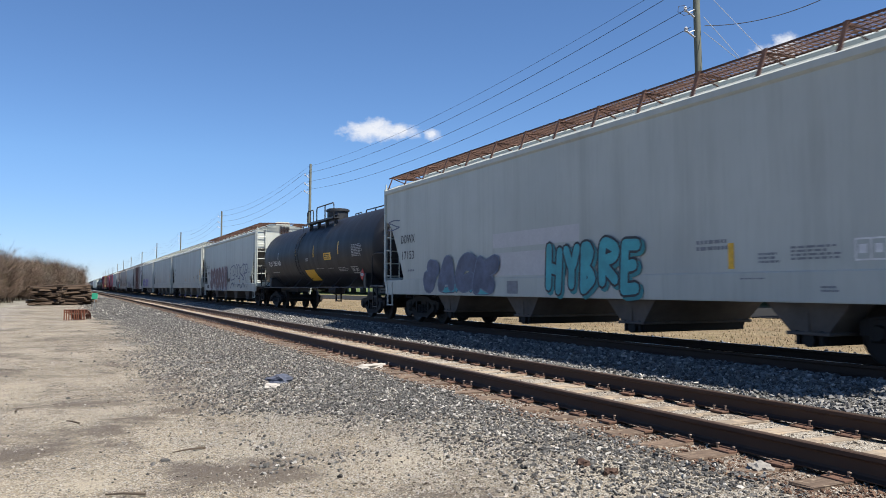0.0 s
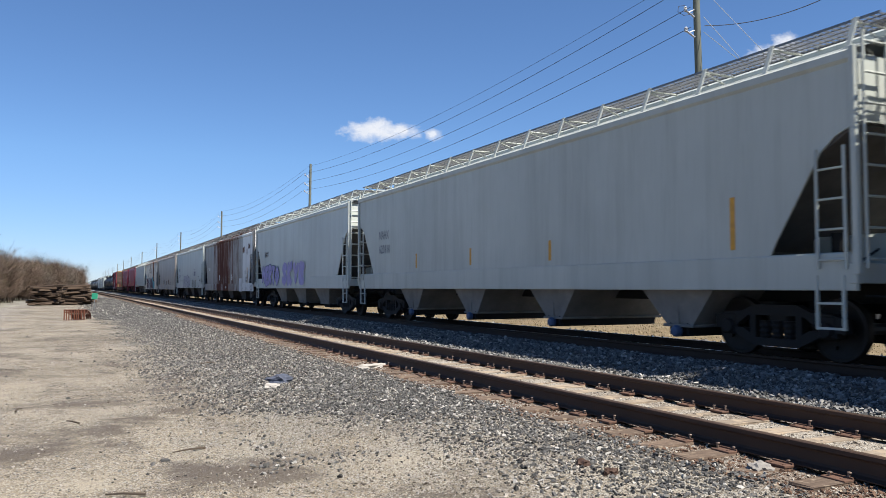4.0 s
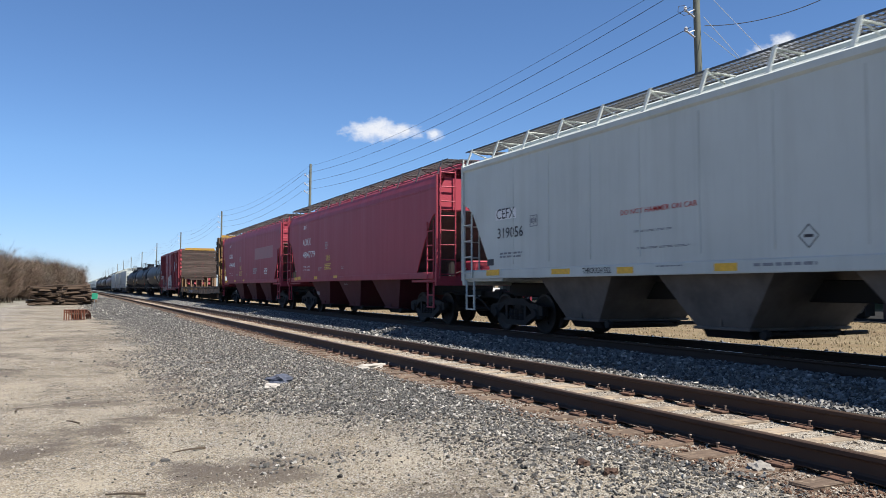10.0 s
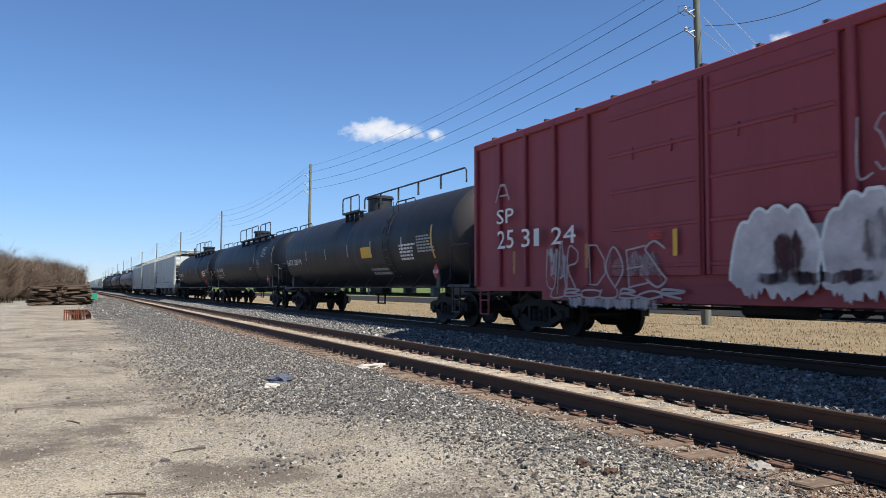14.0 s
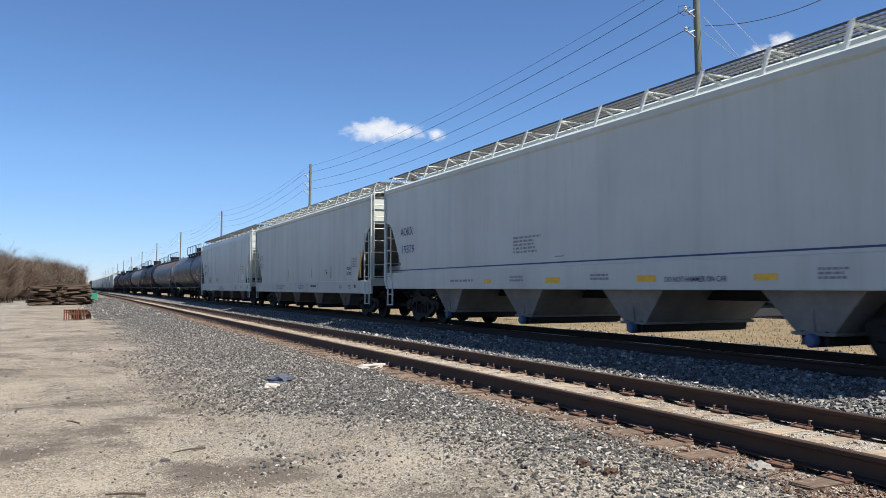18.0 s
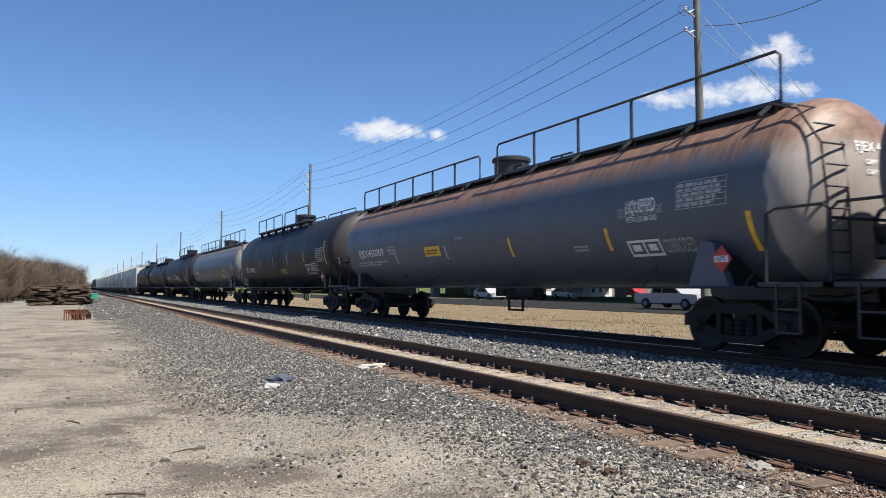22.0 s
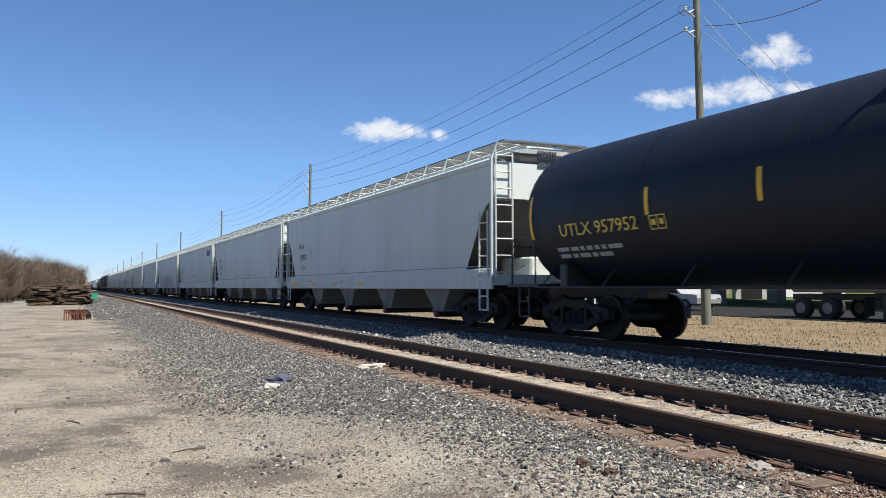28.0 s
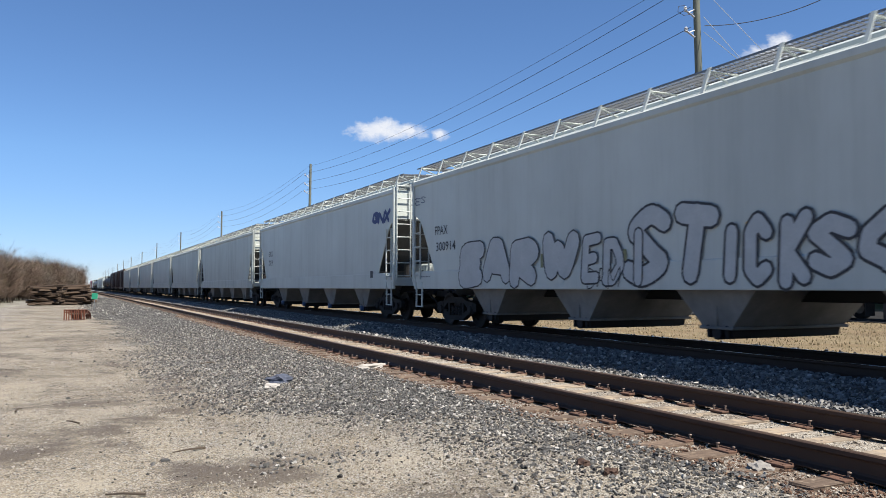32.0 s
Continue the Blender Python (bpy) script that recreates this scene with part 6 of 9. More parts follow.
def lump(name, lab, cat, x, y, sx, sy, sz, mat, seed, rz=0.0):
    r = random.Random(seed)
    bm = bmesh.new()
    bmesh.ops.create_icosphere(bm, subdivisions=3, radius=1.0)
    for v in bm.verts:
        k = 1 + 0.45 * noise.noise(v.co * 1.8 + Vector((seed, 0, 0))) + 0.12 * r.uniform(-1, 1)
        v.co = Vector((v.co.x * sx * k, v.co.y * sy * k, max(-0.25, v.co.z) * sz * k))
    me = bpy.data.meshes.new(name)
    bm.to_mesh(me)
    bm.free()
    me.materials.append(mat)
    thing(name, lab, cat, at=Matrix.Translation((x, y, ground_z(x, y) + sz * 0.2)) @ Matrix.Rotation(rz, 4, "Z"), me=me)


def ground_at(px_, py_, z=-0.3):
    """The place on the ground along a sight line, given by its slope across and down."""
    d = Vector((px_, 1.0, py_))
    c, s = math.cos(TURN), math.sin(TURN)
    w = Vector((d.x * c + s, c - d.x * s, 0))
    k = (EYE.z - z) / (py_)
    return EYE.x + w.x * k, EYE.y + w.y * k


for (u, v), args in (((-0.208, 0.118), ("rag", "crumpled dark blue cloth on the gravel", "rag", 0.22, 0.14, 0.10, RAG, 3)),
                     ((-0.218, 0.123), ("plastic_scrap", "crumpled pale plastic scrap on the gravel", "litter", 0.12, 0.08, 0.05, PALE, 5)),
                     ((-0.090, 0.103), ("board_scrap", "splintered pale board beside the rail", "board", 0.35, 0.12, 0.05, PALE, 7)),
                     ((0.400, 0.233), ("stone_slab", "flat pale stone beside the rail", "stone", 0.09, 0.09, 0.05, PALE_STONE, 11)),
                     ((0.213, 0.238), ("dark_stone", "broken dark asphalt lump", "stone", 0.07, 0.05, 0.04, RAIL_RUST, 13)),
                     ((0.178, 0.226), ("dark_stone", "broken dark asphalt lump", "stone", 0.06, 0.06, 0.04, RAIL_RUST, 15))):
    gx, gy = ground_at(u, v, -0.22)
    lump(args[0], args[1], args[2], gx, gy, args[3], args[4], args[5], args[6], args[7], 0.4)
for u, v in ((-0.54, 0.155), (-0.545, 0.275), (-0.47, 0.17), (-0.32, 0.205), (-0.40, 0.26), (-0.30, 0.10)):
    gx, gy = ground_at(u, v, -0.33)
    m = M().tube([(-0.14, 0, 0.02), (0.02, 0.02, 0.03), (0.16, -0.01, 0.015)], 0.012, 5, r2=0.006)
    thing("stick", "dry dark stick lying on the lot", "stick", "sticks on the lot", at=Matrix.Translation((gx, gy, ground_z(gx, gy))) @ Matrix.Rotation(u * 9, 4, "Z"), me=m.mesh("stick", BARK))

# dry grass beyond the train
STRAW = plain("dry_grass_blades", (0.3, 0.245, 0.15), 0.9, 0.0, 0.7, 0.35, 0.1, 0.2)


def grass(count, x0, x1, y0, y1, h0, h1, seed):
    rs = np.random.RandomState(seed)
    X = x0 + (x1 - x0) * rs.rand(count)
    Y = y0 + (y1 - y0) * rs.rand(count) ** 1.3
    Z = np.array([ground_z(a, b) for a, b in zip(X, Y)])
    clump = np.array([0.5 + 0.8 * noise.noise(Vector((a * 0.5, b * 0.5, 1))) for a, b in zip(X, Y)])
    H = (h0 + (h1 - h0) * rs.rand(count)) * np.clip(0.5 + clump, 0.3, 1.5)
    A = rs.rand(count) * 6.283
    wd = 0.012 + 0.02 * rs.rand(count)
    P = np.zeros((count, 3, 3))
    P[:, 0] = np.stack([X - wd * np.cos(A), Y - wd * np.sin(A), Z - 0.02], 1)
    P[:, 1] = np.stack([X + wd * np.cos(A), Y + wd * np.sin(A), Z - 0.02], 1)
    P[:, 2] = np.stack([X + 0.35 * H * rs.normal(size=count), Y + 0.35 * H * rs.normal(size=count), Z + H], 1)
    me = bpy.data.meshes.new("grass")
    me.from_pydata(P.reshape(-1, 3).tolist(), [], np.arange(count * 3).reshape(-1, 3).tolist())
    me.materials.append(STRAW)
    thing("grass", "tall dry yellow grass beyond the tracks", "grass", kind="stuff", me=me)


grass(26000, 13.8, 29.0, 7, 75, 0.02, 0.07, 5)

# ---- things beyond the road ----
WALL_W = plain("white_painted_wall", (0.596, 0.589, 0.575), 0.8, 0.0, 1.2, 0.12, 0.1)
WALL_T = plain("tan_wall", (0.221, 0.168, 0.121), 0.85, 0.0, 1.2, 0.15, 0.15)
ROOF_G = plain("grey_roof", (0.116, 0.105, 0.0973), 0.8, 0.0, 1.2, 0.2, 0.2)
DARK = plain("dark_opening", (0.02, 0.02, 0.022), 0.5, 0.0, 1.2, 0.2, 0.05)
GLASS = plain("dark_vehicle_glass", (0.015, 0.018, 0.022), 0.08, 0.0, 1.2, 0.1, 0.02)


def house(x, y, w, d, hgt, roof_h, turn, wall, lab, arch=False):
    hs = thing("house", lab, "house", "buildings beyond the highway", at=Matrix.Translation((x, y, -0.35)) @ Matrix.Rotation(turn, 4, "Z"))
    m = M().prism([(-w / 2, 0), (w / 2, 0), (w / 2, hgt), (0, hgt + roof_h), (-w / 2, hgt)], -d / 2, d / 2)
    part("wall", m.mesh("wall", wall), hs)
    rf = M()
    for s in (-1, 1):
        rf.prism([(0, hgt + roof_h + 0.02), (s * (w / 2 + 0.35), hgt - 0.18), (s * (w / 2 + 0.35), hgt - 0.02), (0, hgt + roof_h + 0.2)], -d / 2 - 0.3, d / 2 + 0.3)
    part("roof", rf.mesh("roof", ROOF_G if not arch else wall), hs)
    if arch:
        pts = [(-w * 0.3, 0.0)] + [(-w * 0.3 * math.cos(t), hgt * 0.45 + w * 0.3 * math.sin(t)) for t in [math.pi * q / 10 for q in range(11)]] + [(w * 0.3, 0.0)]
        part("doorway", M().prism(pts, -d / 2 - 0.06, -d / 2 + 0.1).mesh("doorway", DARK), hs)
    else:
        for k in range(3):
            wn = part("window", M().box((-w / 2 + (k + 0.6) * w / 3.3, -d / 2 - 0.02, hgt * 0.55), (w * 0.13, 0.08, hgt * 0.35), ch=0.01).mesh("window", DARK), hs)
            part("sill", M().box((-w / 2 + (k + 0.6) * w / 3.3, -d / 2 - 0.06, hgt * 0.36), (w * 0.15, 0.12, 0.08)).mesh("sill", wall), hs)


def toward(u, dist):
    c, s = math.cos(TURN), math.sin(TURN)
    return (u * c + s) * dist, (c - u * s) * dist


for u, dist, w, d, hgt, rh, lab, wall, arch in (
        (0.393, 98, 3.8, 5, 2.9, 1.6, "small white gabled shed with an open dark arch", WALL_W, True),
        (0.19, 125, 4.0, 6, 1.9, 1.6, "white gabled shed under trees", WALL_W, False),
        (0.445, 122, 13, 8, 3.0, 1.0, "low white building with dark windows", WALL_W, False),
        (0.27, 150, 26, 10, 3.0, 0.8, "long low tan building", WALL_T, False),
        (0.12, 150, 12, 9, 3.2, 2.2, "grey-roofed white house among the trees", WALL_W, False),
        (0.05, 175, 14, 9, 3.2, 2.6, "grey-roofed house among trees", WALL_T, False)):
    hx, hy = toward(u, dist)
    house(hx, hy, w, d, hgt, rh, -math.atan2(hx, hy) + (0.5 if not arch else 0.1), wall, lab, arch)

RIM = plain("dull_wheel_rim", (0.2, 0.2, 0.2), 0.5, 0.3, 9.0, 0.3, 0.1)
TYRE = plain("tyre_rubber", (0.018, 0.018, 0.018), 0.85, 0.0, 9.0, 0.2, 0.2)
SILVER = plain("silver_vehicle_paint", (0.368, 0.368, 0.373), 0.3, 0.2, 2.0, 0.06, 0.02)
CARWHITE = plain("white_vehicle_paint", (0.394, 0.394, 0.389), 0.3, 0.0, 2.0, 0.06, 0.02)
CARBLACK = plain("black_vehicle_paint", (0.02, 0.02, 0.022), 0.25, 0.0, 2.0, 0.06, 0.02)
CARRED = plain("red_vehicle_paint", (0.35, 0.03, 0.03), 0.3, 0.0, 2.0, 0.06, 0.02)


def wheel_mesh(r, w):
    m = M().turned([(r * 0.55, -w / 2), (r * 0.92, -w / 2), (r, -w / 3), (r, w / 3), (r * 0.92, w / 2), (r * 0.55, w / 2)], (0, 0, 0), "x", 18)
    return m.mesh("wheel", TYRE, 35)


def rim_mesh(r, w):
    return M().turned([(0.03, -w / 2 - 0.01), (r * 0.5, -w / 2 - 0.01), (r * 0.57, -w / 2 + 0.03), (r * 0.57, w / 2 - 0.03), (r * 0.5, w / 2 + 0.01), (0.03, w / 2 + 0.01)], (0, 0, 0), "x", 14).mesh("rim", RIM, 35)


def wheels(v, places, r, w=0.24):
    for x, y in places:
        wh = part("wheel", shared(("vw", r, w), lambda: wheel_mesh(r, w)), v, "", Matrix.Translation((x, y, r)))
        part("rim", shared(("vr", r, w), lambda: rim_mesh(r, w)), wh)


def pickup(at, mat, lab, name="pickup_truck", van=False):
    v = thing(name, lab, "pickup truck" if not van else "car", at=at)
    prof = [(-2.85, 0.45), (-2.9, 0.75), (-2.8, 1.08), (-1.5, 1.16), (-0.75, 1.8), (1.05, 1.84), (1.3, 1.15), (2.85, 1.15), (2.9, 0.55), (2.6, 0.42)]
    if van:
        prof = [(-2.2, 0.35), (-2.25, 0.7), (-1.3, 0.9), (-0.6, 1.42), (1.1, 1.45), (2.0, 1.0), (2.25, 0.9), (2.2, 0.4)]
    part("body", M().plate(prof, -0.95, 0.95).mesh("body", mat), v)
    for sx in (-1, 1):
        if van:
            w1 = [(-1.1, 0.93), (-0.55, 1.35), (1.05, 1.38), (1.6, 0.98)]
        else:
            w1 = [(-1.25, 1.2), (-0.7, 1.72), (0.15, 1.74), (0.15, 1.2)]
            w2 = [(0.25, 1.2), (0.25, 1.74), (0.95, 1.74), (1.1, 1.2)]
            part("window", M().plate(w2, sx * 0.952, sx * 0.962).mesh("window", GLASS), v)
        part("window", M().plate(w1, sx * 0.952, sx * 0.962).mesh("window", GLASS), v)
        part("tail_light", M().box((sx * 0.85, 2.9 if not van else 2.22, 0.95), (0.16, 0.06, 0.3), ch=0.02).mesh("tail_light", CARRED), v)
        part("headlight", M().box((sx * 0.75, -2.87 if not van else -2.24, 0.8), (0.3, 0.06, 0.16), ch=0.02).mesh("headlight", CHROME), v)
    wheels(v, [(sx * 0.88, yy) for sx in (-1, 1) for yy in ((-1.85, 1.75) if not van else (-1.4, 1.35))], 0.4 if not van else 0.33)
    return v


pickup(Matrix.Translation((34.6, 38.4, -0.175)) @ Matrix.Diagonal((1, 1, 0.84, 1)), SILVER, "silver crew-cab pickup truck parked by the road")
TRAILER_G = plain("grey_trailer_paint", (0.263, 0.263, 0.278), 0.5, 0.1, 1.0, 0.1, 0.05)
cargo = thing("cargo_trailer", "long pale grey dump trailer parked beside the frontage road", "trailer", at=Matrix.Translation((31.5, 19.9, -0.26)))
tub = part("tub", M().prism([(-1.25, 2.6), (-1.25, 1.5), (-0.95, 1.2), (0.95, 1.2), (1.25, 1.5), (1.25, 2.6)], -6.5, 6.1).mesh("tub", TRAILER_G), cargo)
part("rim_rail", M().prism([(-1.31, 2.52), (-1.31, 2.64), (-1.2, 2.64), (-1.2, 2.52)], -6.5, 6.1).mesh("rim_rail", TRAILER_G), tub)
for k in range(7):
    part("rib", shared("trib", lambda: M().box((-1.27, 0, 2.02), (0.06, 0.1, 1.0), ch=0.01).mesh("rib", TRAILER_G)), tub, "", Matrix.Translation((0, -6.2 + k * 2.0, 0)))
part("chassis", M().box((0, 0.2, 1.0), (1.1, 12.6, 0.28), ch=0.02).mesh("chassis", DARK), cargo)
part("tarp_frame", M().tube([(-1.2, 6.3, 2.5), (-1.2, 6.3, 3.05), (1.2, 6.3, 3.05), (1.2, 6.3, 2.5)], 0.05, 6).tube([(-1.2, 6.3, 3.05), (-1.2, 4.2, 3.0), (-1.2, 4.1, 2.6)], 0.05, 6).mesh("tarp_frame", DARK, 40), cargo)
for yy in (2.3, -2.4):
    part("mud_flap", M().box((-0.9, yy, 0.62), (0.6, 0.04, 0.8)).mesh("mud_flap", TYRE), cargo)
part("landing_leg", M().box((-0.9, 1.2, 0.55), (0.14, 0.9, 1.0), ch=0.02).mesh("landing_leg", DARK), cargo)
wheels(cargo, [(sx * 1.05, yy) for sx in (-1, 1) for yy in (5.5, 4.1, -0.9, -3.6, -5.0)], 0.5, 0.34)
cx_, cy_ = toward(0.245, 118)
pickup(Matrix.Translation((cx_, cy_, -0.35)), CARRED, "red car parked far beyond the bridge", "parked_car", True)
for u, dist, mt, lab in ((0.06, 92, CARWHITE, "white car parked on the grass verge"), (0.11, 90, CARBLACK, "dark car parked by the frontage road"), (0.16, 96, SILVER, "silver car parked by the frontage road")):
    ax, ay = toward(u, dist)
    pickup(Matrix.Translation((ax, ay, -0.3)), mt, lab, "parked_car", True)

SIGN_G = plain("green_highway_sign", (0.0071, 0.17, 0.106), 0.5, 0.0, 2.0, 0.08, 0.03)
gx, gy = toward(-0.095, 150)
sg_ = thing("highway_sign", "green overhead highway sign with white writing", "highway sign", at=Matrix.Translation((gx, gy, 0)) @ Matrix.Rotation(-TURN, 4, "Z"))
part("panel", M().box((0, 0, 9.0), (4.3, 0.08, 2.3), ch=0.03).mesh("panel", SIGN_G), sg_)
part("writing", strips([(-1.5, 0.35, 0.5, 0.4), (-0.2, 0.35, 0.4, 0.4), (1.0, 0.35, 0.4, 0.4), (-1.6, -0.25, 1.2, 0.25), (0.0, -0.25, 1.5, 0.25), (-0.7, -0.8, 1.4, 0.25)]).mesh("writing", INK_W), sg_, "", Matrix.Translation((0, -0.045, 9.0)) @ FRONT)
part("post", M().box((0, 0.1, 3.8), (0.3, 0.3, 8.4)).mesh("post", GALV), sg_)

# ---- clouds ----
def cloud_material():
    n = Nodes("cloud_white")
    tc = n.add("ShaderNodeTexCoord")
    mp = n.add("ShaderNodeMapping")
    mp.inputs["Location"].default_value = (-0.5, -0.5, -0.5)
    n.link(tc.outputs["Generated"], mp.inputs["Vector"])
    ln = n.add("ShaderNodeVectorMath")
    ln.operation = "LENGTH"
    n.link(mp.outputs[0], ln.inputs[0])
    v = n.coord((1, 1.5, 1))
    a = n.noise(v, 0.022, 8.0, 0.62)
    soft = n.math("SUBTRACT", 1.0, n.math("MULTIPLY", ln.outputs["Value"], 2.0))
    k = n.math("ADD", n.math("MULTIPLY", soft, 1.15), n.math("MULTIPLY", n.math("SUBTRACT", a, 0.5), 1.9))
    mask = n.ramp(k, 0.15, 0.95)
    out = n.t.nodes["Material Output"]
    em = n.add("ShaderNodeEmission", Color=(0.93, 0.95, 1.0, 1), Strength=0.46)
    tr = n.add("ShaderNodeBsdfTransparent")
    mx = n.add("ShaderNodeMixShader")
    n.link(n.math("MULTIPLY", mask, 0.86), mx.inputs[0])
    n.link(tr.outputs[0], mx.inputs[1])
    n.link(em.outputs[0], mx.inputs[2])
    n.link(mx.outputs[0], out.inputs["Surface"])
    return n.m


CLOUD = cloud_material()
FAR = 2600.0
drifting = []


def cloud(cu, cv, puffs, drift):
    """A far cloud: soft sheets over one another, at the sight line (cu, cv)."""
    x, y = toward(cu, FAR)
    z = EYE.z + cv * FAR
    at = Matrix.Translation((x, y, z)) @ Matrix.Rotation(-TURN, 4, "Z") @ Matrix.Rotation(math.pi / 2, 4, "X")
    c = thing("cloud", "small white fair-weather cloud", "cloud", "clouds", kind="structure", at=at)
    for k, (du, dv, w, hh) in enumerate(puffs):
        m = M().add([(-w / 2, -hh / 2, 0), (w / 2, -hh / 2, 0), (w / 2, hh / 2, 0), (-w / 2, hh / 2, 0)], [(0, 1, 2, 3)])
        ob = part("puff", m.mesh("puff", CLOUD), c, "", Matrix.Translation((du, dv, 6.0 * k)))
        ob.visible_shadow = False
    drifting.append((c, at, drift))


PXM = FAR / 1380.0
cloud((680 - 784) / 1380, (509 - 232) / 1380, [(-20 * PXM, 0, 150 * PXM, 48 * PXM), (-5 * PXM, 8 * PXM, 70 * PXM, 44 * PXM), (40 * PXM, 0, 80 * PXM, 38 * PXM), (92 * PXM, -8 * PXM, 40 * PXM, 26 * PXM)], 14)
cloud((1288 - 784) / 1380, (509 - 165) / 1380, [(-100 * PXM, -8 * PXM, 130 * PXM, 48 * PXM), (-20 * PXM, -2 * PXM, 130 * PXM, 60 * PXM), (50 * PXM, 8 * PXM, 130 * PXM, 66 * PXM), (130 * PXM, 8 * PXM, 90 * PXM, 40 * PXM), (90 * PXM, 66 * PXM, 150 * PXM, 60 * PXM), (105 * PXM, 86 * PXM, 70 * PXM, 56 * PXM)], -10)

# ---- the train ----
LIGHT = paint("light_grey_hopper_paint", (0.43, 0.455, 0.415), 0.0, 0.3)
PALE_G = paint("pale_grey_hopper_paint", (0.47, 0.505, 0.475), 0.0, 0.2)
MID = paint("mid_grey_hopper_paint", (0.36, 0.385, 0.365), 0.0, 0.3)
DULL = paint("dull_brown_grey_paint", (0.37, 0.34, 0.305), 0.2, 0.5, rust_c=(0.2, 0.115, 0.07))
RUSTY = paint("rust_streaked_grey_paint", (0.29, 0.275, 0.25), 0.0, 0.45, split=(-5.6, (0.62, 0.63, 0.62)), rust_c=(0.062, 0.016, 0.006), zones=((-9.5, 0.15), (-7.2, 0.2), (-5.6, 0.2), (-5.2, 0.44), (-4.0, 0.66), (-2.0, 0.71), (-0.6, 0.78), (1.6, 0.8), (4.2, 0.7), (5.4, 0.5), (8.5, 0.44)))
STREAK = paint("rust_streaked_pale_paint", (0.76, 0.7, 0.57), 0.0, 0.7, rust_c=(0.165, 0.058, 0.022), top_rust=0.5, zones=((-8.5, 0.6), (-6.4, 0.6), (-4.2, 0.56), (-3.75, 0.5), (-3.6, 0.9), (-2.5, 0.92), (-2.3, 0.62), (-1.75, 0.46), (-1.5, 0.66), (-0.6, 0.62), (-0.3, 0.47), (0.2, 0.54), (1.6, 0.56), (2.3, 0.45), (8.0, 0.4)))
REDCAR = paint("oxide_red_paint", (0.3, 0.043, 0.065), 0.0, 0.16, rough=0.52)
# dark copy of the body red, shade under the car painted into the bays
RED_D = paint("shaded_oxide_red_paint", (0.075, 0.014, 0.02), 0.0, 0.5, rough=0.7)
BOXRED = paint("boxcar_red_paint", (0.255, 0.046, 0.058), 0.06, 0.3, rough=0.52)
BROWN = paint("dark_brown_paint", (0.06, 0.035, 0.03), 0.15, 0.45)
# split paints the sunlit front head paler than the shell
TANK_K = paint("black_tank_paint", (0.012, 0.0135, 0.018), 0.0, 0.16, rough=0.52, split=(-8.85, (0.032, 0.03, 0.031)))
TANK_N = paint("fresh_black_tank_paint", (0.005, 0.0085, 0.0165), 0.0, 0.03, rough=0.54)
TANK_G = paint("dark_grey_tank_paint", (0.06, 0.063, 0.069), 0.0, 0.35, rough=0.42)
TANK_P = paint("patched_grey_tank_paint", (0.07, 0.075, 0.085), 0.3, 0.5, rough=0.45, rust_c=(0.3, 0.29, 0.28))
# rust-brown top band also paints the sunlit zone, down to the terminator; head paler likewise
TANK_R = paint("grey_tank_paint_rusty_sunlit_top", (0.085, 0.1, 0.125), 0.0, 0.4, rough=0.45, split=(-9.5, (0.3, 0.265, 0.24)), rust_c=(0.115, 0.066, 0.042), top_rust=0.92, top_z=(3.0, 3.3))
# front head tone lightened by split to carry the sun on it
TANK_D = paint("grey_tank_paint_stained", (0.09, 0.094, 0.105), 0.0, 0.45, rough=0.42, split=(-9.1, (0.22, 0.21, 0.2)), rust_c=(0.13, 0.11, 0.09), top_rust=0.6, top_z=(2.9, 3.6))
FLAT_Y = paint("rust_stained_yellow_paint", (0.27, 0.18, 0.115), 0.4, 0.8, rough=0.7, rust_c=(0.05, 0.026, 0.017), zones=((-10, 0.5), (-7, 0.6), (-4, 0.5), (-1, 0.62), (3, 0.52), (6, 0.6), (10, 0.5)))
# frame yellow: heavy rust, and darker than the cap to paint in shade
YEL_FR = paint("bulkhead_yellow_paint", (0.165, 0.095, 0.034), 0.72, 0.9, rough=0.6, rust_c=(0.06, 0.034, 0.022))
YEL_CAP = paint("faded_cap_yellow_paint", (0.36, 0.21, 0.04), 0.3, 0.7, rust_c=(0.07, 0.035, 0.02))
OLD_WOOD = plain("grey_weathered_planks", (0.106, 0.0795, 0.0682), 0.9, 0.0, 2.0, 0.75, 0.9, 0.2, (0.4, 9, 14), 0.75)
TEAL = plain("teal_spray_paint", (0.06, 0.36, 0.40), 0.6, 0.0, 3.0, 0.3, 0.05)
NAVY = plain("navy_spray_paint", (0.05, 0.07, 0.15), 0.6, 0.0, 3.0, 0.4, 0.05)
SLATE = plain("slate_spray_paint", (0.12, 0.14, 0.2), 0.7, 0.0, 3.0, 0.5, 0.05)
MAUVE = plain("mauve_spray_paint", (0.30, 0.27, 0.52), 0.6, 0.0, 3.0, 0.3, 0.05)
OXB = plain("brown_spray_paint", (0.16, 0.09, 0.085), 0.6, 0.0, 3.0, 0.3, 0.05)
BRICKD = plain("dark_red_spray_paint", (0.115, 0.035, 0.04), 0.7, 0.0, 3.0, 0.45, 0.05)
SILV = plain("silver_spray_paint", (0.5, 0.5, 0.5), 0.5, 0.1, 3.0, 0.2, 0.05)
FADED = plain("faded_white_spray_paint", (0.38, 0.34, 0.35), 0.7, 0.0, 3.0, 0.4, 0.05)
PRIMER = plain("pale_primer_patch", (0.5, 0.5, 0.495), 0.6, 0.0, 2.5, 0.1, 0.05)
DTEAL = plain("dark_teal_spray_paint", (0.03, 0.22, 0.24), 0.6, 0.0, 3.0, 0.3, 0.05)
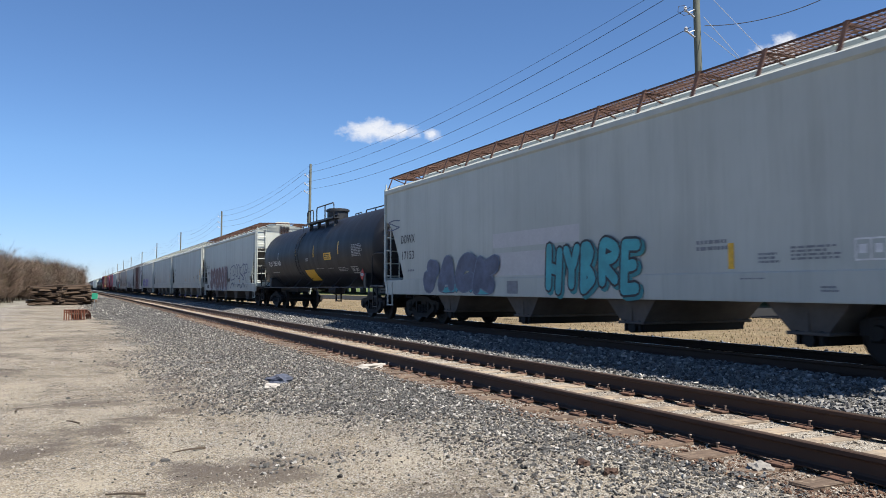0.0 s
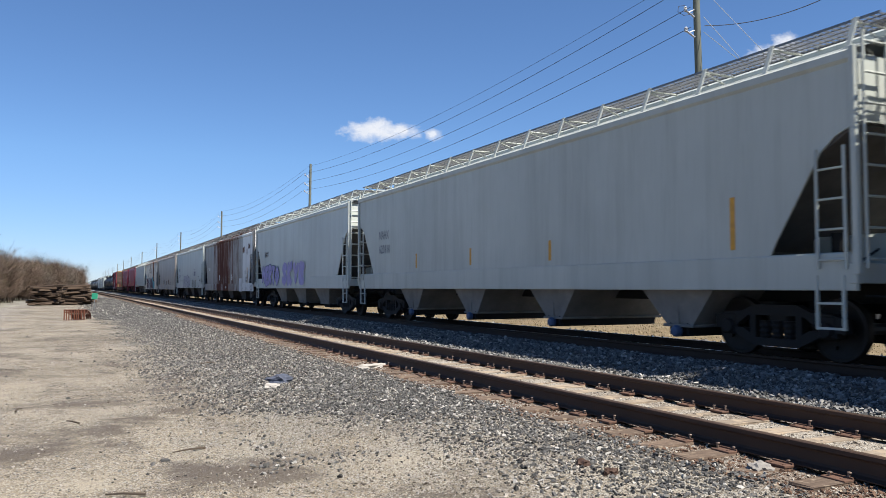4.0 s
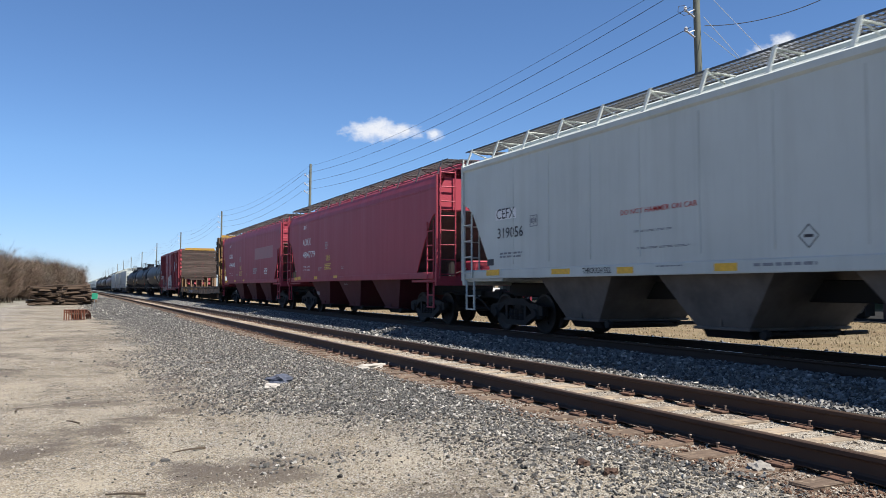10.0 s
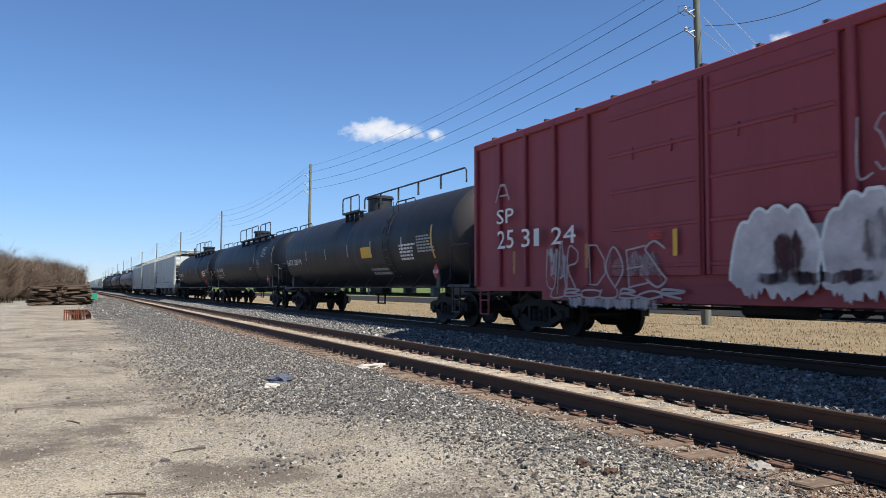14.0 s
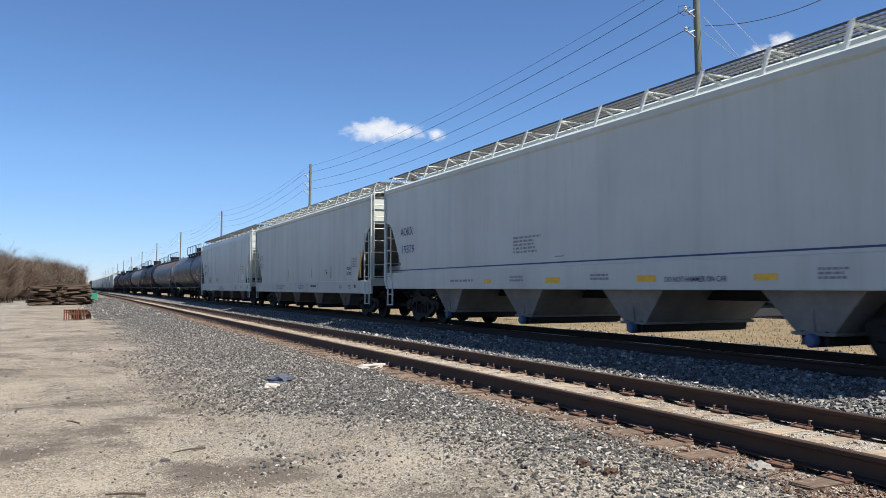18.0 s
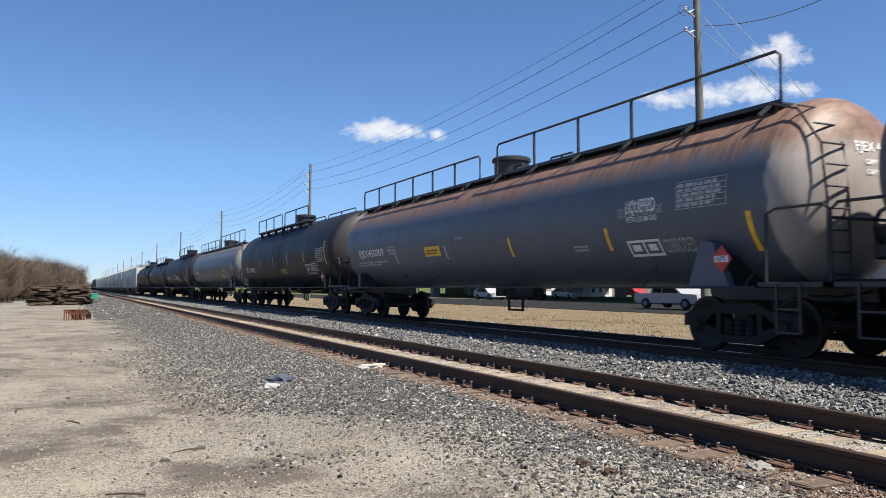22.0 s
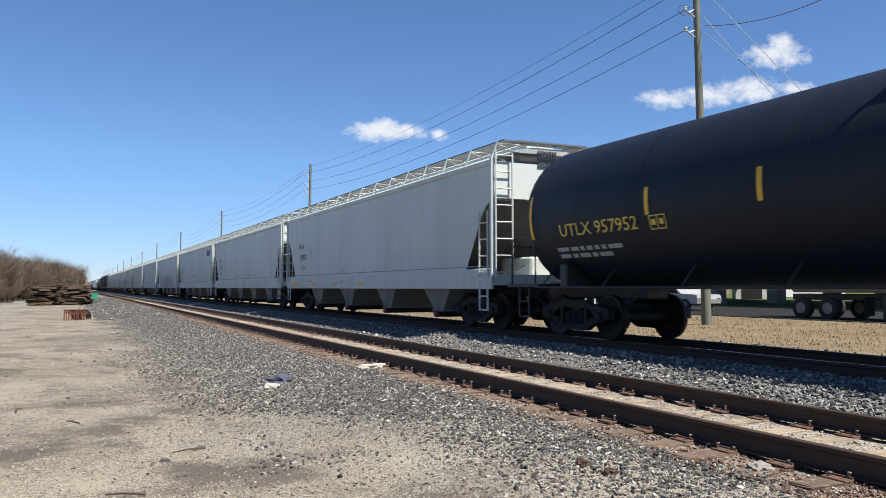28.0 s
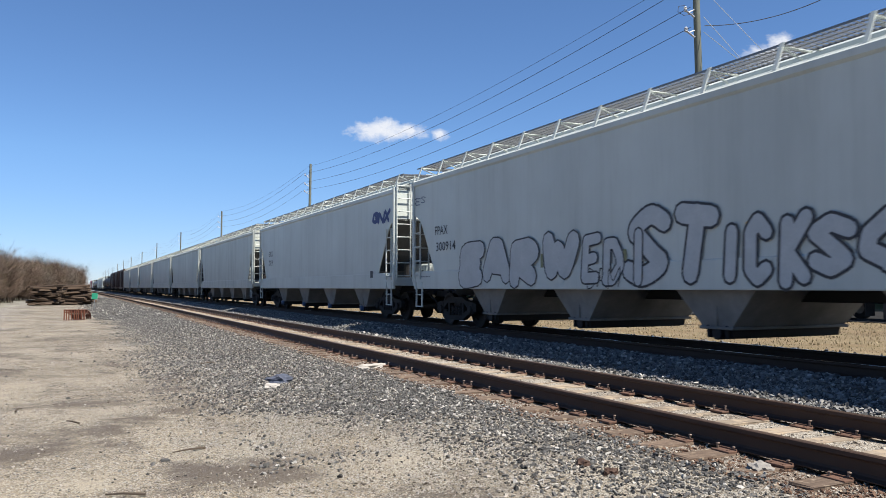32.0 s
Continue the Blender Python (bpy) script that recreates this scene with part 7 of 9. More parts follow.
OLIVE = plain("olive_spray_paint", (0.25, 0.25, 0.13), 0.7, 0.0, 3.0, 0.4, 0.05)

ORANGE = plain("orange_reflective_tape", (0.62, 0.3, 0.025), 0.5, 0.0, 12.0, 0.3, 0.05)
RUSTY_Y = plain("rusted_reflective_tape", (0.4, 0.2, 0.05), 0.6, 0.0, 12.0, 0.5, 0.05)
YELLOW_D = plain("grimy_yellow_panel", (0.26, 0.18, 0.04), 0.6, 0.0, 12.0, 0.4, 0.05)
INK_O = plain("orange_lettering_paint", (0.42, 0.14, 0.07), 0.6, 0.0, 8.0, 0.3, 0.05)
INK_KK = plain("black_number_plate_paint", (0.022, 0.017, 0.014), 0.7, 0.0, 8.0, 0.3, 0.05)
PALE_S = plain("pale_grey_spray_paint", (0.42, 0.44, 0.44), 0.55, 0.0, 3.0, 0.12, 0.05)
PINKW = plain("faded_pink_spray_paint", (0.36, 0.32, 0.33), 0.6, 0.0, 3.0, 0.2, 0.05)
DULLB = plain("dull_blue_spray_paint", (0.16, 0.2, 0.27), 0.65, 0.0, 3.0, 0.35, 0.05)
MAUVE_S = plain("greyish_mauve_spray_paint", (0.4, 0.4, 0.46), 0.6, 0.0, 3.0, 0.25, 0.05)
OLIVE_S = plain("grey_olive_spray_paint", (0.33, 0.34, 0.29), 0.65, 0.0, 3.0, 0.3, 0.05)
BUFF = plain("dark_blue_grey_patch", (0.13, 0.15, 0.2), 0.6, 0.0, 3.0, 0.3, 0.05)
WHITE_P = paint("white_repaint", (0.6, 0.61, 0.6), 0.0, 0.25)
REDPALE = plain("faded_red_patch", (0.33, 0.15, 0.16), 0.6, 0.0, 2.0, 0.15, 0.05)


def stain_material(name, c1, c2, density, grip=0.5):
    """Stain whose streaks thin out towards its borders."""
    n = Nodes(name)
    tc = n.add("ShaderNodeTexCoord")
    sep = n.add("ShaderNodeSeparateXYZ")
    n.link(tc.outputs["Generated"], sep.inputs[0])

    def edge(sock, lo, hi):
        up = n.math("MULTIPLY", sock, lo)
        down = n.math("MULTIPLY", n.math("SUBTRACT", 1.0, sock), hi)
        return n.math("MINIMUM", n.math("MINIMUM", up, down), 1.0)

    wob = n.noise(n.coord((1.6, 1.6, 1.0)), 1.2, 5.0, 0.65)
    across = n.math("ADD", sep.outputs["X"], n.math("MULTIPLY", n.math("SUBTRACT", wob, 0.5), 0.5))
    down = n.math("ADD", sep.outputs["Y"], n.math("MULTIPLY", n.math("SUBTRACT", n.noise(n.coord((3.4, 0.5, 1.0)), 1.3, 5.0, 0.65), 0.5), 0.7))
    k = n.math("MULTIPLY", edge(across, 4.0, 4.0), edge(down, 2.6, 5.0))
    streak = n.math("ADD", n.math("MULTIPLY", n.noise(n.coord((2.6, 0.45, 1.0)), 1.5, 7.0, 0.72), 1.7), -0.35)
    grain = n.noise(n.coord((4.0, 1.2, 1.0)), 5.0, 5.0, 0.65)
    mask = n.ramp(n.math("ADD", streak, n.math("MULTIPLY", n.math("SUBTRACT", k, 0.88), 0.95)), grip - 0.06, grip + 0.3)
    n.link(n.math("MULTIPLY", mask, density), n.b.inputs["Alpha"])
    return n.done(n.mix(n.ramp(grain, 0.3, 0.7), c1, c2), 0.8, 0.0, 0.25)


def round_stain_material(name, c1, c2, density):
    """The same for marks wrapped on a tank, where height is the third axis."""
    n = Nodes(name)
    tc = n.add("ShaderNodeTexCoord")
    mp = n.add("ShaderNodeMapping")
    mp.inputs["Location"].default_value = (-0.5, -0.5, -0.5)
    n.link(tc.outputs["Generated"], mp.inputs["Vector"])
    ln = n.add("ShaderNodeVectorMath")
    ln.operation = "LENGTH"
    n.link(mp.outputs[0], ln.inputs[0])
    blot = n.noise(n.coord((1.0, 1.4, 0.8)), 2.2, 7.0, 0.68)
    mask = n.ramp(n.math("SUBTRACT", n.math("ADD", blot, 0.45), ln.outputs["Value"]), 0.42, 0.62)
    n.link(n.math("MULTIPLY", mask, density), n.b.inputs["Alpha"])
    return n.done(n.mix(blot, c1, c2), 0.6, 0.0, 0.3)


STAIN_R = stain_material("deep_rust_stain", (0.085, 0.028, 0.012), (0.2, 0.07, 0.025), 0.96, 0.38)
STAIN_T = stain_material("tan_rust_stain", (0.19, 0.09, 0.04), (0.36, 0.22, 0.12), 0.85, 0.5)
STAIN_B = stain_material("brown_rust_stain", (0.1, 0.05, 0.025), (0.22, 0.13, 0.07), 0.85, 0.46)
STAIN_DT = stain_material("dark_teal_overspray", (0.02, 0.17, 0.19), (0.035, 0.25, 0.27), 0.95, 0.34)
STAIN_TL = stain_material("teal_overspray", (0.06, 0.36, 0.40), (0.1, 0.42, 0.45), 0.9, 0.42)
STAIN_P = round_stain_material("pale_worn_patch", (0.2, 0.205, 0.21), (0.34, 0.34, 0.34), 0.8)
STAIN_W = stain_material("faded_white_overspray", (0.3, 0.27, 0.28), (0.48, 0.45, 0.45), 0.9, 0.36)
STAIN_K = stain_material("sooty_red_overspray", (0.035, 0.016, 0.018), (0.09, 0.035, 0.04), 0.92, 0.4)
STAIN_F = stain_material("thin_white_overspray", (0.25, 0.2, 0.21), (0.4, 0.36, 0.37), 0.6, 0.46)
CHALK = plain("chalky_white_spray_paint", (0.52, 0.49, 0.49), 0.75, 0.0, 2.0, 0.45, 0.05)
INK_D = plain("dulled_white_lettering", (0.38, 0.38, 0.37), 0.7, 0.0, 8.0, 0.3, 0.05)
# darkest bay paint: grime with the underside shade put into its colour
GRIMY_SHADE = plain("grimy_shaded_underside_paint", (0.045, 0.041, 0.038), 0.8, 0.0, 3.0, 0.4, 0.2)
train = []


def add_hopper(s0, s1, body, label, **kw):
    car = hopper("hopper_car", s0, s1, body, label, **kw)
    train.append(car)
    return car, (s1 - s0) / 2


def add_tank(a, b, body, label, **kw):
    car = tank_car("tank_car", a, b, body, label, **kw)
    train.append(car)
    return car, (b - a) / 2


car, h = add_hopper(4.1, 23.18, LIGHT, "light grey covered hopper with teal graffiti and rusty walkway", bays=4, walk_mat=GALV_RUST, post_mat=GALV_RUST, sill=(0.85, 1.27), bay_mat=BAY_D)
bar(car, 2.55, 1.98, 3.50, 0.34, PRIMER, "paint_patch")
bar(car, 2.55, 1.33, 2.71, 0.53, PRIMER, "paint_patch")
word(car, "DDWX", 8.25, 2.38, 1.04, 0.24, INK_K)
word(car, "17153", 8.16, 1.90, 0.90, 0.24, INK_K)
block(car, 1, 7.72, 1.51, 0.63, 0.10, INK_G)
spray(car, "S", 9.39, 2.78, 1.26, 0.40, None, SLATE, 3, edge=0.035)
spray(car, "JACK", 6.56, 0.85, 4.29, 1.12, SLATE, DULLB, 4, fat=0.5, edge=0.03, slant=0.3)
spray(car, "UMU", 5.51, 0.86, 3.23, 0.42, TEAL, SLATE, 9, fat=0.4, edge=0.025)
spray(car, "HYBRE", 0.26, 0.88, 3.17, 1.12, TEAL, INK_K, 6, fat=0.42, edge=0.045, shadow=DTEAL)
bar(car, 0.28, 1.32, 0.10, 0.48, YELLOW)
bar(car, -4.80, 1.34, 0.12, 0.39, YELLOW)
bar(car, 1.86, 0.92, 0.48, 0.29, INK_G, "stencil")
block(car, 2, -4.14, 1.62, 0.68, 0.20, INK_G)
block(car, 3, -5.38, 1.40, 0.43, 0.17, INK_G)
block(car, 4, -5.95, 1.43, 0.78, 0.21, INK_G)
panel(car, -6.93, 1.40, 0.45, 0.29, INK_W)
block(car, 2, -6.43, 0.99, 0.30, 0.10, INK_G)
block(car, 1, -5.05, 1.17, 0.50, 0.04, INK_G)
car, h = add_tank(24.03, 41.65, TANK_K, "black tank car with a short railed top platform", step_y=1.5)
word(car, "PLX 195160", 7.11, 2.12, 2.45, 0.24, INK_W)
block(car, 1, 6.73, 1.77, 1.60, 0.08, INK_D)
bar(car, 5.14, 2.34, 0.10, 0.42, INK_D)
bar(car, 1.91, 2.30, 0.10, 0.46, YELLOW)
bar(car, -1.01, 2.32, 0.10, 0.48, YELLOW)
bar(car, -4.36, 2.32, 0.10, 0.49, YELLOW)
bar(car, -2.52, 2.15, 0.94, 0.28, YELLOW, "yellow_panel")
block(car, 3, -2.61, 2.19, 0.77, 0.20, INK_K)
bar(car, 0.82, 1.36, 1.45, 0.46, YELLOW, "yellow_panel")
block(car, 8, -5.97, 2.17, 1.25, 0.45, INK_D)
panel(car, -5.45, 1.58, 0.74, 0.25, INK_D)
block(car, 3, -3.93, 1.67, 1.18, 0.17, INK_D)
block(car, 1, -2.67, 1.80, 0.77, 0.04, INK_D)
block(car, 1, -1.03, 1.82, 1.13, 0.04, INK_D)
block(car, 2, 0.20, 2.17, 0.42, 0.15, INK_D)
car, h = add_hopper(42.62, 60.7, LIGHT, "light grey covered hopper with dark red and grey outlined graffiti", bays=4, walk_mat=GALV_RUST, post_mat=GALV_RUST, sill=(0.85, 1.27), bay_mat=BAY_D)
word(car, "UTCX", 7.78, 2.40, 0.98, 0.24, INK_K)
word(car, "49947", 7.56, 1.93, 1.04, 0.24, INK_K)
bar(car, 7.56, 1.01, 0.76, 0.25, INK_K, "stencil")
spray(car, "SORROW", 6.24, 0.88, 7.01, 1.62, OXB, PINKW, 12, fat=0.4, edge=0.06, slant=0.1, shadow=SLATE)
drawn(car, "0070 0889 2694 1958 1737 2943 2620 0315 0543 0057;2914 3060 3593 4099 4478 4539 4032 3542 3781;4539 4478 4895 5490 5663 5243 5820 4622;5778 6380 5953 7434 8116 7315 7726 6145;6577 7495 7895 7769 7449;7990 8793 8661 8047 9551 9564 8964 9191 9792 9977 9557;7845 8533 9300", -1.47, 1.37, 5.40, 1.07, SLATE, 0.055, PALE_S)
drawn(car, "0000 0563 1692 2531 2799;4676 5029 6073 7003 7253 7611 8077 8975 9219 9980", -1.74, 1.02, 4.60, 0.32, SLATE, 0.085)
spray(car, "SMES", -6.55, 0.96, 0.64, 0.29, None, INK_G, 18, edge=0.02)
bar(car, -4.47, 1.35, 0.13, 0.37, RUSTY_Y)
block(car, 1, -7.17, 2.12, 0.24, 0.04, INK_K)
block(car, 2, -7.00, 1.89, 0.61, 0.07, INK_K)
bar(car, -7.44, 1.47, 0.32, 0.22, INK_K, "data_panel")
block(car, 1, -6.78, 1.41, 0.45, 0.04, INK_G)
stain(car, -0.76, 1.28, 0.80, 0.42, STAIN_R)
car, h = add_hopper(62.24, 81.34, LIGHT, "smooth light grey covered hopper with orange reflector stripes", bays=4, cap=MAUVE_CAP)
word(car, "NAHX", 7.94, 2.56, 0.99, 0.24, INK_G)
word(car, "550137", 7.79, 2.15, 0.94, 0.24, INK_G)
bar(car, -0.12, 1.58, 0.08, 0.29, ORANGE)
bar(car, -2.88, 1.52, 0.09, 0.39, ORANGE)
bar(car, -5.78, 1.52, 0.11, 0.46, ORANGE)
bar(car, -8.32, 1.54, 0.14, 0.93, ORANGE)
word(car, "EXTERIOR PAINT", -6.88, 2.07, 0.59, 0.04, INK_K)
block(car, 5, -6.87, 1.73, 0.66, 0.31, INK_K)
block(car, 3, -4.94, 1.79, 0.64, 0.15, INK_K)
panel(car, -8.03, 1.18, 0.17, 0.19, INK_G)
block(car, 1, -8.55, 1.36, 0.34, 0.04, INK_K)
block(car, 1, -8.30, 1.19, 0.28, 0.04, INK_G)
bar(car, -7.21, 1.11, 0.25, 0.07, INK_G, "stencil")
car, h = add_hopper(82.22, 101.26, LIGHT, "grey covered hopper with orange reflector stripes", bays=4, cap=BLUE_CAP)
word(car, "NAHX", h - 1.95, 2.6, 0.85, 0.27, INK_G)
word(car, "620110", h - 1.95, 2.15, 0.95, 0.27, INK_G)
for yy in (4.6, 1.2, -2.4, -7.4):
    bar(car, yy, 1.62, 0.1, 0.42 if yy > -7 else 0.8, ORANGE)
car, h = add_hopper(102.4, 117.95, PALE_G, "pale covered hopper with mauve graffiti", bays=3)
word(car, "NRNX", h - 1.95, 2.6, 0.85, 0.27, INK_K)
spray(car, "NERTO", 6.3, 1.1, 3.7, 1.1, MAUVE, NAVY, 22)
spray(car, "SKYE", 2.1, 1.1, 4.2, 1.2, MAUVE, PRIMER, 25)
car, h = add_hopper(118.88, 136.1, RUSTY, "grey covered hopper streaked with rust, repainted white at one end", bays=3, walk_mat=GRATE_DARK, sill=(0.85, 1.27), bay_mat=GRIMY_SHADE, end_cut=(1.3, 1.5), post_mat=GALV, rail_mat=GALV)
bar(car, -4.70, 0.82, 0.82, 0.77, WHITE_P, "paint_patch")
stain(car, -5.44, 2.87, 0.88, 0.68, STAIN_R)
stain(car, -6.74, 2.79, 0.35, 0.59, STAIN_R)
stain(car, -7.03, 3.10, 0.96, 0.51, STAIN_R)
word(car, "CODX", 6.94, 2.24, 0.86, 0.24, INK_W)
block(car, 1, 6.64, 1.83, 0.53, 0.10, INK_D)
bar(car, 3.60, 1.28, 0.07, 0.42, INK_D)
bar(car, 1.22, 1.29, 0.07, 0.42, RUSTY_Y)
bar(car, -0.14, 1.35, 0.08, 0.45, INK_D)
bar(car, -1.40, 1.27, 0.09, 0.44, YELLOW)
bar(car, -3.76, 1.27, 0.11, 0.45, RUSTY_Y)
bar(car, -7.01, 1.28, 0.14, 0.92, ORANGE)
roundel(car, 2.16, 1.72, 0.2)
roundel(car, -2.28, 1.70, 0.2)
bar(car, -6.58, 1.38, 0.47, 0.29, INK_K, "data_panel")
panel(car, -6.61, 1.41, 0.42, 0.24, INK_W)
block(car, 3, -6.32, 1.85, 0.61, 0.19, INK_G)
block(car, 1, -5.61, 0.99, 0.32, 0.06, INK_K)
block(car, 2, -6.67, 0.94, 0.38, 0.12, INK_G)
bar(car, 0.02, 1.00, 0.48, 0.13, INK_D, "stencil")
block(car, 3, -4.58, 2.58, 0.82, 0.14, INK_G)
car, h = add_hopper(136.92, 153.54, PALE_G, "white covered hopper with black outlined graffiti", bays=3, walk_mat=GRATE_DARK, bay_mat=GRIMY_SHADE, post_mat=GALV)
word(car, "ITFX", 6.61, 2.48, 0.90, 0.26, INK_B)
word(car, "91241", 6.57, 1.95, 1.21, 0.24, INK_B)
spray(car, "JTRM", 3.45, 1.02, 4.85, 1.09, MAUVE_S, INK_K, 33, fat=0.36, edge=0.025, slant=0.2, shadow=SLATE)
spray(car, "N", 4.64, 2.05, 1.00, 0.34, None, INK_G, 34, edge=0.02)
spray(car, "SCHLMES", 5.71, 1.50, 2.76, 0.28, None, INK_G, 31, edge=0.015)
spray(car, "SAUK", -2.09, 1.01, 2.77, 0.68, OLIVE_S, INK_K, 36, fat=0.42, edge=0.03, slant=-0.1)
bar(car, -3.17, 1.99, 0.27, 0.37, BUFF, "paint_patch")
bar(car, -3.52, 1.99, 0.23, 0.38, BUFF, "paint_patch")
bar(car, -3.88, 1.98, 0.08, 0.40, SLATE, "paint_patch")
spray(car, "LVEN", -2.63, 2.01, 1.71, 0.57, None, SLATE, 39, edge=0.03)
bar(car, -0.31, 1.27, 0.14, 0.55, ORANGE)
bar(car, 0.81, 1.28, 0.12, 0.53, OLIVE)
bar(car, -3.95, 1.33, 0.16, 0.43, YELLOW)
block(car, 3, -5.43, 1.79, 0.69, 0.16, INK_K)
panel(car, -6.48, 1.46, 0.31, 0.26, INK_K)
bar(car, -5.90, 1.08, 0.27, 0.13, INK_G, "stencil")
word(car, "CHX", -6.51, 1.10, 0.26, 0.10, INK_G)
block(car, 1, -5.11, 1.02, 0.84, 0.04, INK_G)
car, h = add_hopper(154.89, 170.96, DULL, "dull brown-grey covered hopper with rust blotches and yellow stripes", bays=3, walk_mat=GRATE_DARK, sill=(0.85, 1.27), bay_mat=GRIMY_SHADE, end_cut=(1.3, 2.4), post_mat=GALV)
stain(car, 2.65, 1.17, 1.69, 0.83, STAIN_B)
stain(car, -1.69, 1.07, 1.65, 0.94, STAIN_B)
stain(car, -0.02, 1.15, 1.41, 0.66, STAIN_B)
word(car, "CRDX", 6.79, 2.24, 0.83, 0.24, INK_K)
word(car, "15170", 6.66, 1.79, 0.66, 0.24, INK_K)
bar(car, 6.69, 1.34, 0.07, 0.60, YELLOW)
bar(car, 4.57, 1.26, 0.08, 0.35, YELLOW)
bar(car, 2.10, 1.23, 0.10, 0.44, YELLOW)
bar(car, -0.31, 1.23, 0.12, 0.46, YELLOW)
bar(car, -3.02, 1.25, 0.16, 0.44, YELLOW)
spray(car, "MEX", 1.01, 1.19, 0.99, 0.52, None, SLATE, 41, edge=0.04)
spray(car, "NS", -0.57, 1.27, 0.72, 0.53, None, SLATE, 42, edge=0.04)
spray(car, "NIMLWLS", -3.49, 1.28, 1.12, 0.33, None, INK_K, 43, edge=0.03)
spray(car, "NOI", 1.67, 0.86, 0.60, 0.30, None, INK_G, 44, edge=0.03)
bar(car, -0.10, 0.98, 0.41, 0.17, INK_D, "stencil")
block(car, 2, -2.25, 0.94, 0.51, 0.17, INK_G)
car, h = add_hopper(172.09, 188.63, STREAK, "rust-streaked covered hopper with teal, red and silver graffiti", bays=3, walk_mat=GRATE_DARK, sill=(0.85, 1.27), bay_mat=GRIMY_SHADE, end_cut=(1.3, 2.4), post_mat=GALV, rail_mat=GALV)
stain(car, -2.39, 1.77, 1.44, 2.13, STAIN_R)
stain(car, -0.53, 2.16, 1.14, 1.81, STAIN_R)
stain(car, 1.67, 2.23, 1.03, 2.06, STAIN_T)
stain(car, 2.90, 2.20, 1.11, 1.45, STAIN_T)
stain(car, 1.00, 2.33, 1.50, 1.52, STAIN_T)
stain(car, -1.95, 2.13, 0.70, 1.61, STAIN_T)
stain(car, -3.57, 1.85, 0.82, 2.06, STAIN_T)
stain(car, 4.09, 2.03, 1.10, 0.99, STAIN_T)
bar(car, -1.24, 1.75, 0.83, 0.66, TEAL, "paint_patch")
bar(car, -1.65, 0.97, 0.96, 1.26, TEAL, "paint_patch")
bar(car, 1.18, 1.15, 2.75, 0.89, TEAL, "paint_patch")
bar(car, -2.58, 0.93, 2.02, 0.90, TEAL, "paint_patch")
stain(car, -3.04, 0.90, 1.57, 1.17, STAIN_DT)
stain(car, 8.01, 2.01, 1.63, 0.76, STAIN_TL)
stain(car, -0.97, 1.86, 1.92, 0.51, STAIN_TL)
word(car, "TGSX", 6.70, 2.54, 0.95, 0.24, INK_K)
word(car, "443459", 6.67, 2.06, 1.50, 0.24, INK_K)
spray(car, "SN", 5.60, 0.91, 2.50, 1.36, BRICKD, INK_K, 53, fat=0.36, edge=0.045, slant=0.25, shadow=NAVY)
spray(car, "KAU", 3.66, 0.86, 3.21, 1.48, SILV, INK_K, 54, fat=0.3, edge=0.075, slant=0.2, shadow=OLIVE_S)
spray(car, "OI", 2.62, 0.88, 1.71, 1.55, INK_K, SILV, 58, fat=0.24, edge=0.04)
spray(car, "EB", 0.55, 0.89, 2.23, 1.31, BRICKD, NAVY, 55, fat=0.44, edge=0.045, shadow=INK_K)
spray(car, "A", -1.48, 0.91, 1.44, 0.87, NAVY, BRICKD, 59, fat=0.36, edge=0.08, shadow=NAVY)
bar(car, -1.77, 1.37, 0.13, 0.45, ORANGE)
spray(car, "SSV", 5.08, 0.98, 4.23, 1.08, None, SILV, 57, edge=0.022)
spray(car, "UMJV", 0.25, 1.00, 2.95, 0.91, None, INK_K, 60, edge=0.03)
spray(car, "NWZM", 4.60, 0.90, 5.30, 0.60, None, INK_K, 61, edge=0.028)
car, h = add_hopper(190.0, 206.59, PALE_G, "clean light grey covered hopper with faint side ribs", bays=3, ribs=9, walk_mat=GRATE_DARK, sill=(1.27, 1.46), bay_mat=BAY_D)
bar(car, 6.62, 2.63, 0.94, 0.23, INK_W, "name_plate")
word(car, "CEFX", 6.57, 2.65, 0.83, 0.24, INK_K)
word(car, "319056", 6.52, 2.20, 1.14, 0.24, INK_K)
panel(car, 5.09, 2.38, 0.30, 0.25, INK_G)
block(car, 2, 6.41, 1.73, 1.13, 0.15, INK_G)
word(car, "DO NOT HAMMER ON CAR", 1.98, 2.37, 1.94, 0.09, INK_R)
block(car, 2, 1.61, 2.03, 1.18, 0.04, INK_G)
block(car, 2, 1.53, 1.73, 1.51, 0.04, INK_G)
bar(car, 7.04, 1.58, 0.33, 0.15, INK_K, "stencil")
word(car, "THROUGH SILL", 3.14, 1.33, 0.90, 0.11, INK_K)
bar(car, 7.05, 1.34, 0.63, 0.14, YELLOW)
bar(car, 4.24, 1.33, 0.67, 0.11, YELLOW)
bar(car, 2.08, 1.31, 0.46, 0.12, YELLOW)
bar(car, -0.31, 1.31, 0.47, 0.12, YELLOW)
block(car, 1, -1.09, 1.35, 1.10, 0.08, INK_G)
block(car, 1, 1.02, 1.40, 0.65, 0.04, INK_G)
diamond(car, -2.03, 1.76, 0.17)
car, h = add_hopper(208.18, 224.38, REDCAR, "oxide red covered hopper with white lettering and yellow sill marks", bays=3, walk_mat=GRATE_DARK, sill=(1.3, 1.46), bay_mat=RED_D, post_mat=GRATE_DARK, round_top=True)
word(car, "AOKX", 5.68, 2.84, 1.24, 0.29, INK_W)
word(car, "484779", 5.65, 2.32, 1.86, 0.26, INK_W)
block(car, 4, 5.54, 3.54, 0.53, 0.16, INK_W)
panel(car, 2.35, 2.58, 0.31, 0.26, INK_D)
